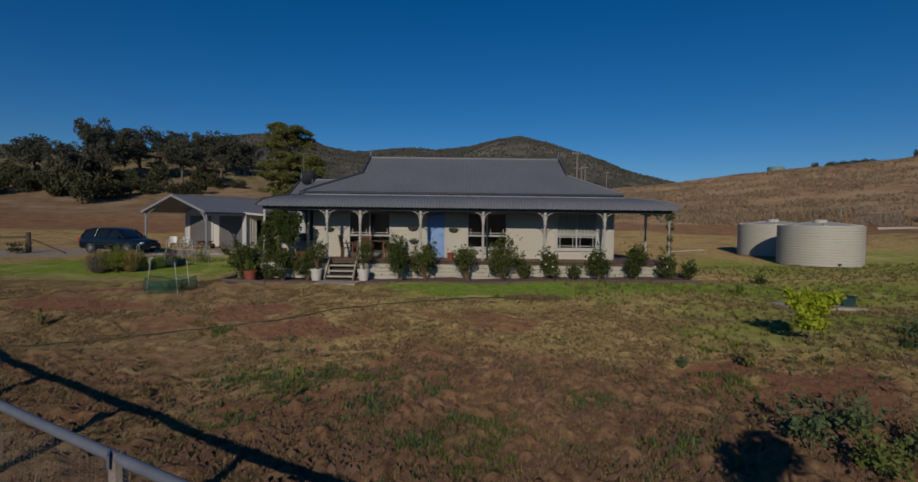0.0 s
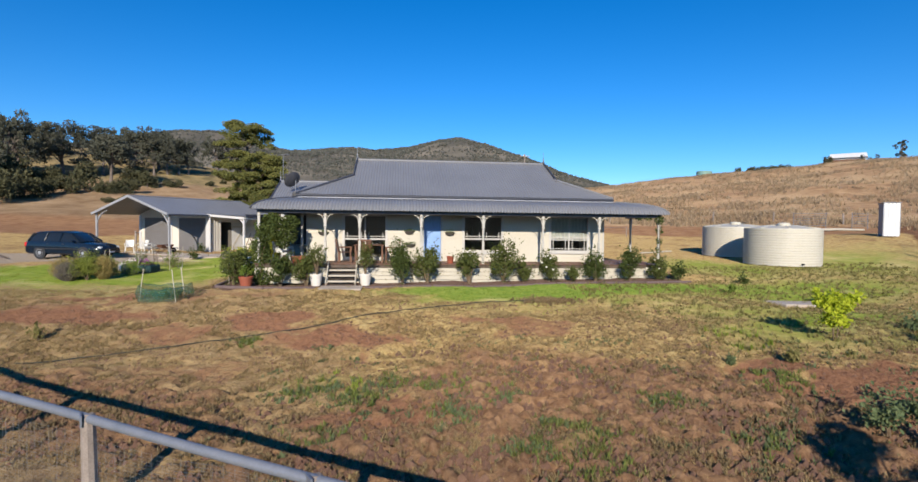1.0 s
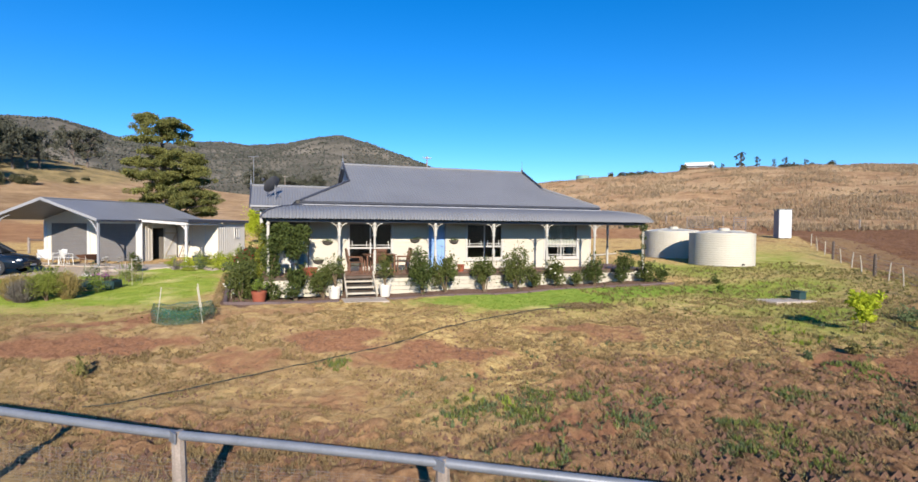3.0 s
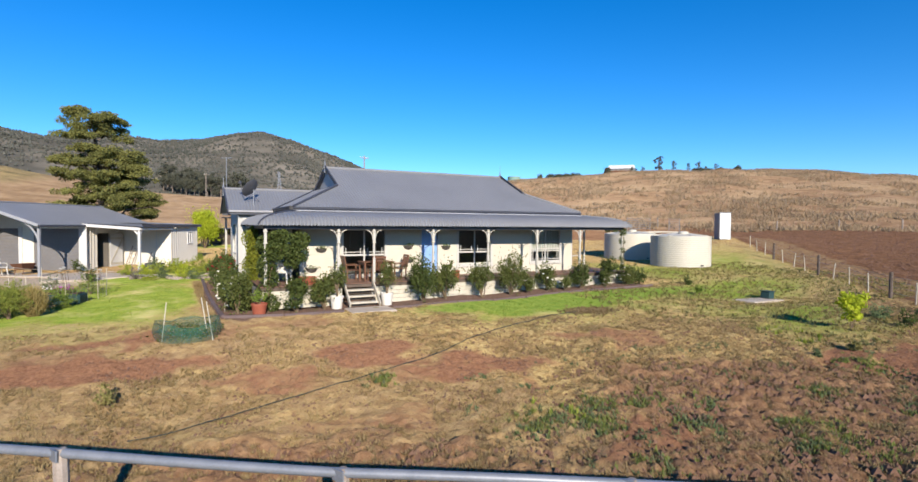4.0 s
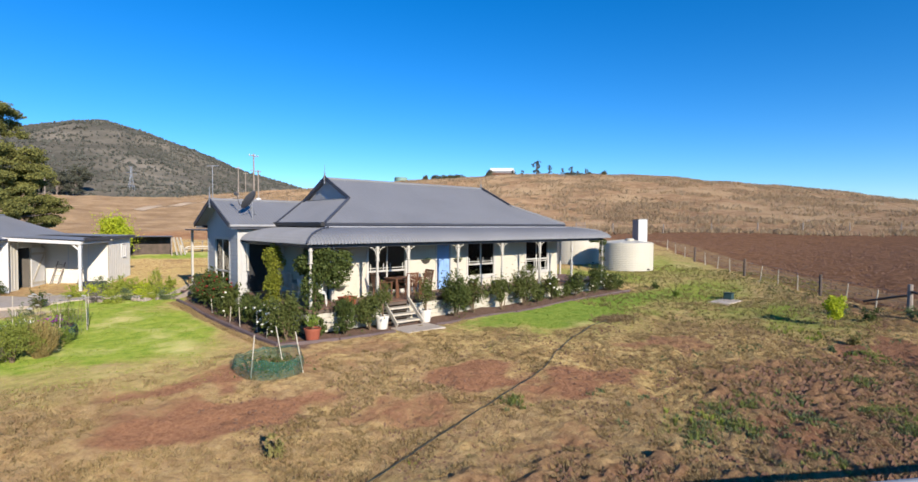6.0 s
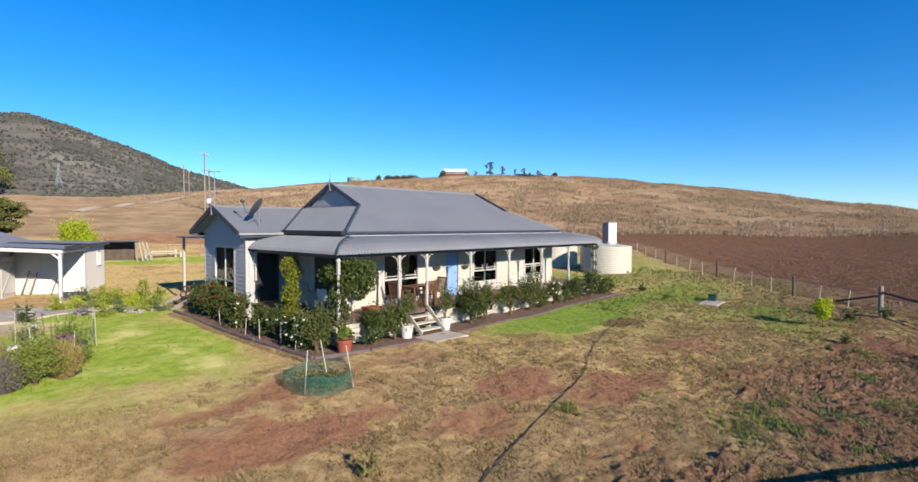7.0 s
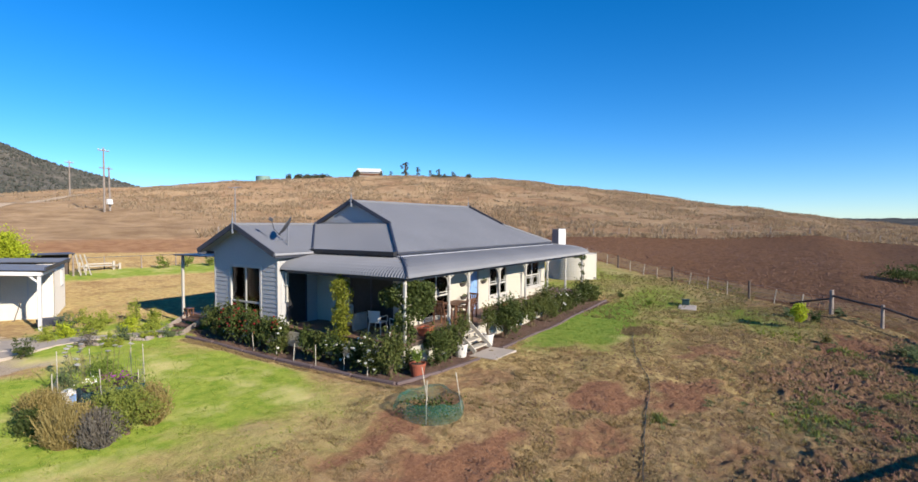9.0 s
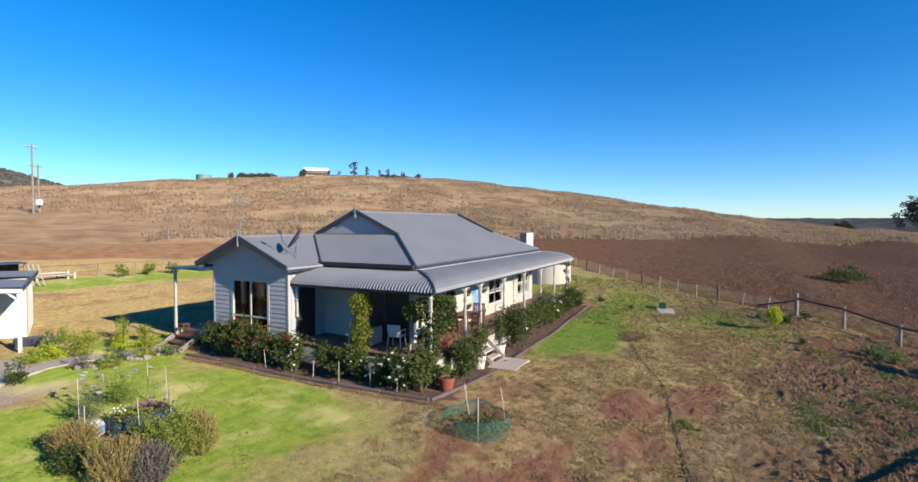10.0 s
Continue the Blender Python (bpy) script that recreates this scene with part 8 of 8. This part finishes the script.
def forest():
    rng = np.random.RandomState(61)
    n = 66000
    az = np.radians(rng.uniform(-62, 34, n))
    r = np.sqrt(rng.uniform(300 ** 2, 900 ** 2, n))
    x, y = r * np.sin(az), r * np.cos(az)
    keep = (waves(x, y, 90, 41) * 20 + r > 300) & (0.8 * lattice(x, y, 42, 71) + 0.5 * lattice(x, y, 14, 72) + rng.uniform(-0.7, 0.9, n) > -0.1)
    x, y, r = x[keep], y[keep], r[keep]
    z = height(x, y)
    n = len(x)
    s = rng.uniform(0.5, 1.35, n) * (0.75 + r / 1800)
    base = np.array([(0, 0, 1.0), (0.9, 0, 0.25), (-0.45, 0.8, 0.3), (-0.45, -0.8, 0.2), (0.5, 0.75, -0.45), (-0.95, 0.05, -0.4), (0.45, -0.8, -0.5)])
    tri_ = np.array([(0, 1, 4), (0, 4, 2), (0, 2, 5), (0, 5, 3), (0, 3, 6), (0, 6, 1), (1, 6, 4), (2, 4, 5), (3, 5, 6)])
    turn = rng.uniform(0, 6.28, n)
    v = base[None] * (1 + rng.uniform(-0.3, 0.3, (n, 7, 1)))
    c, q = np.cos(turn)[:, None], np.sin(turn)[:, None]
    vx, vy = v[:, :, 0] * c - v[:, :, 1] * q, v[:, :, 0] * q + v[:, :, 1] * c
    V = np.stack([vx * s[:, None] + x[:, None], vy * s[:, None] + y[:, None], v[:, :, 2] * s[:, None] * 1.15 + (z + s * 0.5)[:, None]], -1).reshape(-1, 3)
    F = (np.arange(n)[:, None, None] * 7 + tri_[None]).reshape(-1, 3)
    me = bpy.data.meshes.new("forest")
    me.from_pydata(V.tolist(), [], F.tolist())
    me.materials.append(M_FOREST)
    me.update()
    tagged(new("mountain_forest", me), "olive-brown eucalyptus forest covering the far mountain", "forest", kind="stuff")


forest()

# ---- grass ----


def grass(name, label, mat, x, y, h, width, rng, blades=3, lean=0.5, category="grass"):
    """Tufts of bent blades at the given places."""
    n = len(x)
    z = height(x, y) - 0.01
    V, F = [], []
    for b in range(blades):
        a = rng.uniform(0, 6.28, n)
        dx, dy = np.cos(a), np.sin(a)
        hh = h * rng.uniform(0.6, 1.3, n)
        ox, oy = rng.normal(size=n) * width * 1.2, rng.normal(size=n) * width * 1.2
        w = width * rng.uniform(0.5, 1.2, n)
        l = lean * hh * rng.uniform(0.2, 1.2, n)
        p0 = np.stack([x + ox - dy * w, y + oy + dx * w, z], -1)
        p1 = np.stack([x + ox + dy * w, y + oy - dx * w, z], -1)
        p2 = np.stack([x + ox + dx * l, y + oy + dy * l, z + hh], -1)
        V.append(np.stack([p0, p1, p2], 1).reshape(-1, 3))
    V = np.concatenate(V)
    F = np.arange(len(V)).reshape(-1, 3)
    me = bpy.data.meshes.new(name)
    me.from_pydata(V.tolist(), [], F.tolist())
    me.materials.append(mat)
    me.update()
    return tagged(new(name, me), label, category, kind="stuff")


def clear(x, y):
    """Places free of house, shed and slabs."""
    inside = (x > -8.4) & (x < 9) & (y > 21.8) & (y < 34.3)
    return ~inside & ~((x > -5.5) & (x < -3.9) & (y > 19.9) & (y < 21.9))


def scatter(n, x0, x1, y0, y1, seed):
    rng = np.random.RandomState(seed)
    x, y = rng.uniform(x0, x1, n), rng.uniform(y0, y1, n)
    k = clear(x, y)
    return x[k], y[k], rng


x, y, rng = scatter(190000, -19, 14, 4, 21.2, 501)
c = covers(x, y)
k = (c["bare"] < 0.45) & (c["green"] < 0.6) & (c["soil"] < 0.3) & (c["dark"] < rng.uniform(0.3, 1.2, len(x))) & (lattice(x, y, 0.35, 81) + 0.6 * lattice(x, y, 1.9, 82) + rng.uniform(-0.4, 0.4, len(x)) > -0.05)
grass("dry_grass", "short dry straw-coloured grass of the front slope", M_DRYGRASS, x[k], y[k], 0.055, 0.008, rng, 4, 1.1)
x, y, rng = scatter(30000, -18, 10, 6, 20, 512)
c = covers(x, y)
k = (c["bare"] < 0.5) & (c["green"] < 0.35) & (c["soil"] < 0.2) & (lattice(x, y, 0.8, 96) + 0.6 * lattice(x, y, 2.6, 97) + rng.uniform(-0.5, 0.5, len(x)) > 0.05)
grass("dry_tussocks", "small dry tussocks standing out of the short straw", M_DRYGRASS, x[k], y[k], 0.075, 0.012, rng, 9, 1.3)
x, y, rng = scatter(150000, -26, 20, 9, 36, 502)
c = covers(x, y)
k = (c["green"] > rng.uniform(0.25, 0.8, len(x))) & (c["soil"] < 0.4) & (c["gravel"] < 0.4)
lush = covers(x, y)["lush"] > 0.4
grass("lush_grass", "deep green lawn grass below the verandah bed", M_LUSH, x[k & lush], y[k & lush], 0.04, 0.012, rng, 3, 1.0)
k &= ~lush
grass("green_grass", "mown green lawn grass round the house", M_GREENGRASS, x[k], y[k], 0.028, 0.012, rng, 3, 1.2)
x, y, rng = scatter(95000, -12, 15, 4, 16, 509)
k = (covers(x, y)["dark"] > rng.uniform(0.1, 0.9, len(x))) & (lattice(x, y, 0.5, 91) + 0.7 * lattice(x, y, 1.6, 92) + rng.uniform(-0.4, 0.4, len(x)) > 0.2)
grass("brown_grass", "rough brown grass tufts on the churned slope", M_BROWNGRASS, x[k], y[k], 0.075, 0.012, rng, 4, 1.2)
x, y, rng = scatter(11000, -9, 15, 4, 16, 510)
k = (covers(x, y)["dark"] > rng.uniform(0.15, 0.8, len(x))) & (lattice(x, y, 1.3, 93) + rng.uniform(-0.4, 0.4, len(x)) > 0.15)
grass("brown_tussocks", "ragged brown tussocks on the churned slope", M_BROWNGRASS, x[k], y[k], 0.09, 0.015, rng, 14, 1.3)
x, y, rng = scatter(9000, -9, 12, 4.5, 13.5, 503)
w_ = waves(x, y, 2.4, 83) + 0.25 * waves(x, y, 0.9, 84)
k = (w_ + rng.normal(size=len(x)) * 0.18 > 0.5) & (y + 0.5 * x < 14.6) & (x > -5.5)
grass("weeds", "low blue-green weeds on the bare slope", M_WEED, x[k], y[k], 0.075, 0.02, rng, 8, 1.0, "weeds")
PATCHES = [(-4.2, 10.8, 0.75), (-3.3, 10.2, 0.6), (-1.5, 9.4, 0.6), (-0.35, 10.0, 0.5), (-0.3, 7.8, 0.55), (0.6, 8.0, 0.45), (3.2, 7.6, 0.7), (0.3, 7.1, 0.5), (-3.7, 8.5, 0.5), (-2.6, 11.0, 0.6), (-1.6, 10.7, 0.55), (-0.5, 7.75, 0.4), (0.1, 8.7, 0.5), (5.0, 9.6, 0.6), (2.4, 9.3, 0.45), (-6.4, 14.3, 0.35)]
rng = np.random.RandomState(511)
px = np.concatenate([rng.normal(a, r * 0.55, int(100 * r)) for a, b, r in PATCHES])
py = np.concatenate([rng.normal(b, r * 0.45, int(100 * r)) for a, b, r in PATCHES])
half_ = rng.uniform(0, 1, len(px)) + 0.5 * lattice(px, py, 1.0, 95) > 0.5
grass("weed_patches", "patches of blue-green weeds on the bare slope", M_WEED, px[half_], py[half_], 0.10, 0.022, rng, 9, 0.9, "weeds")
grass("grass_patches", "patches of fresh green grass on the bare slope", M_GREENWEED, px[~half_], py[~half_], 0.12, 0.018, rng, 9, 0.8)
x, y, rng = scatter(16000, -10.4, -9.6, 20.6, 31.4, 514)
k = covers(x, y)["soil"] < 0.4
k &= np.exp(-((x + 0.22 - np.interp(y, [21.15, 24.5, 28, 31.6], [-9.45, -9.62, -9.72, -9.75])) / 0.2) ** 2) > rng.uniform(0.2, 1.2, len(x))
grass("verge_grass", "pale dry grass along the sleeper edging", M_DRYGRASS, x[k], y[k], 0.05, 0.012, rng, 4, 1.2)
rng = np.random.RandomState(513)
grass("dead_grass_patch", "ring of dead brown grass in the lawn at the end of the hose", M_BROWNGRASS, rng.normal(2.5, 0.55, 420), rng.normal(17.15, 0.3, 420), 0.09, 0.02, rng, 8, 1.2)
x, y, rng = scatter(700, -9, 6, 6.5, 13, 504)
k = covers(x, y)["green"] > 0.45
grass("green_tufts", "lush green grass tufts on the bare slope", M_GREENGRASS, x[k], y[k], 0.14, 0.02, rng, 12, 0.8)
x, y, rng = scatter(4500, 4, 22, 9, 25, 505)
k = covers(x, y)["green"] > 0.3
grass("long_grass", "longer ragged grass beside the paddock fence", M_RAGGED, x[k], y[k], 0.11, 0.02, rng, 7, 0.9)
x, y, rng = scatter(500, -20, 10, 3.2, 13, 506)
d = (x - FX0) * 0.4795 + (y - FY0) * 0.8775
k = np.abs(d) < 0.35
grass("fence_grass", "tall dry grass along the front fence", M_STRAW, x[k], y[k], 0.3, 0.02, rng, 14, 0.6)


def straw_slope():
    rng = np.random.RandomState(507)
    n = 190000
    p, q = 62 + 175 * rng.uniform(0, 1, n) ** 1.5, rng.uniform(-175, 175, n)
    x, y = (p + q) * 0.7071, (p - q) * 0.7071
    k = covers(x, y)["straw"] > rng.uniform(0.2, 0.9, n)
    k &= (covers(x, y)["tan"] < rng.uniform(0.2, 1.0, n))
    k &= 0.7 * lattice(x, y, 2.6, 85) + 0.7 * lattice(x, y, 9.0, 87) + rng.uniform(-0.35, 0.35, n) > 0.0
    x, y = x[k], y[k]
    grass("straw_grass", "tall dry straw grass covering the hillside", M_STRAW, x, y, 0.55, 0.075, rng, 3, 0.6)


straw_slope()


def clods():
    """Loose clods and hoof-turned lumps of earth."""
    rng = np.random.RandomState(508)
    x, y = rng.uniform(-13, 12, 30000), rng.uniform(5, 18, 30000)
    c = covers(x, y)
    k = (waves(x, y, 3.0, 86) + rng.uniform(-0.9, 0.9, len(x)) + 0.7 * c["dark"] > 0.3) & (c["green"] < 0.5) & (c["soil"] < 0.2)
    x2, y2 = rng.uniform(13, 60, 14000), rng.uniform(-8, 45, 14000)
    k2 = covers(x2, y2)["plough"] > 0.7
    x, y = np.concatenate([x[k], x2[k2]]), np.concatenate([y[k], y2[k2]])
    s = np.concatenate([rng.uniform(0.015, 0.05, k.sum()) * (1 + 1.3 * c["dark"][k]), rng.uniform(0.03, 0.10, k2.sum())])
    n = len(x)
    base = np.array([(1, 0, 0), (0.2, 1, 0), (-0.9, 0.3, 0), (-0.2, -1, 0), (0.15, 0.1, 0.9)])
    tri_ = np.array([(0, 1, 4), (1, 2, 4), (2, 3, 4), (3, 0, 4)])
    v = base[None] * (1 + rng.uniform(-0.4, 0.4, (n, 5, 3)))
    z = height(x, y) - 0.005
    V = np.stack([v[:, :, 0] * s[:, None] + x[:, None], v[:, :, 1] * s[:, None] + y[:, None], v[:, :, 2] * s[:, None] + z[:, None]], -1).reshape(-1, 3)
    F = (np.arange(n)[:, None, None] * 5 + tri_[None]).reshape(-1, 3)
    me = bpy.data.meshes.new("clods")
    me.from_pydata(V.tolist(), [], F.tolist())
    me.materials.append(material("red_brown_clod", (0.108, 0.054, 0.036), (0.216, 0.126, 0.081), 0.95, 3, 30, 0.3, island=0.5))
    me.update()
    tagged(new("earth_clods", me), "loose red-brown clods of earth on the slope and paddock", "clods", kind="stuff")


clods()
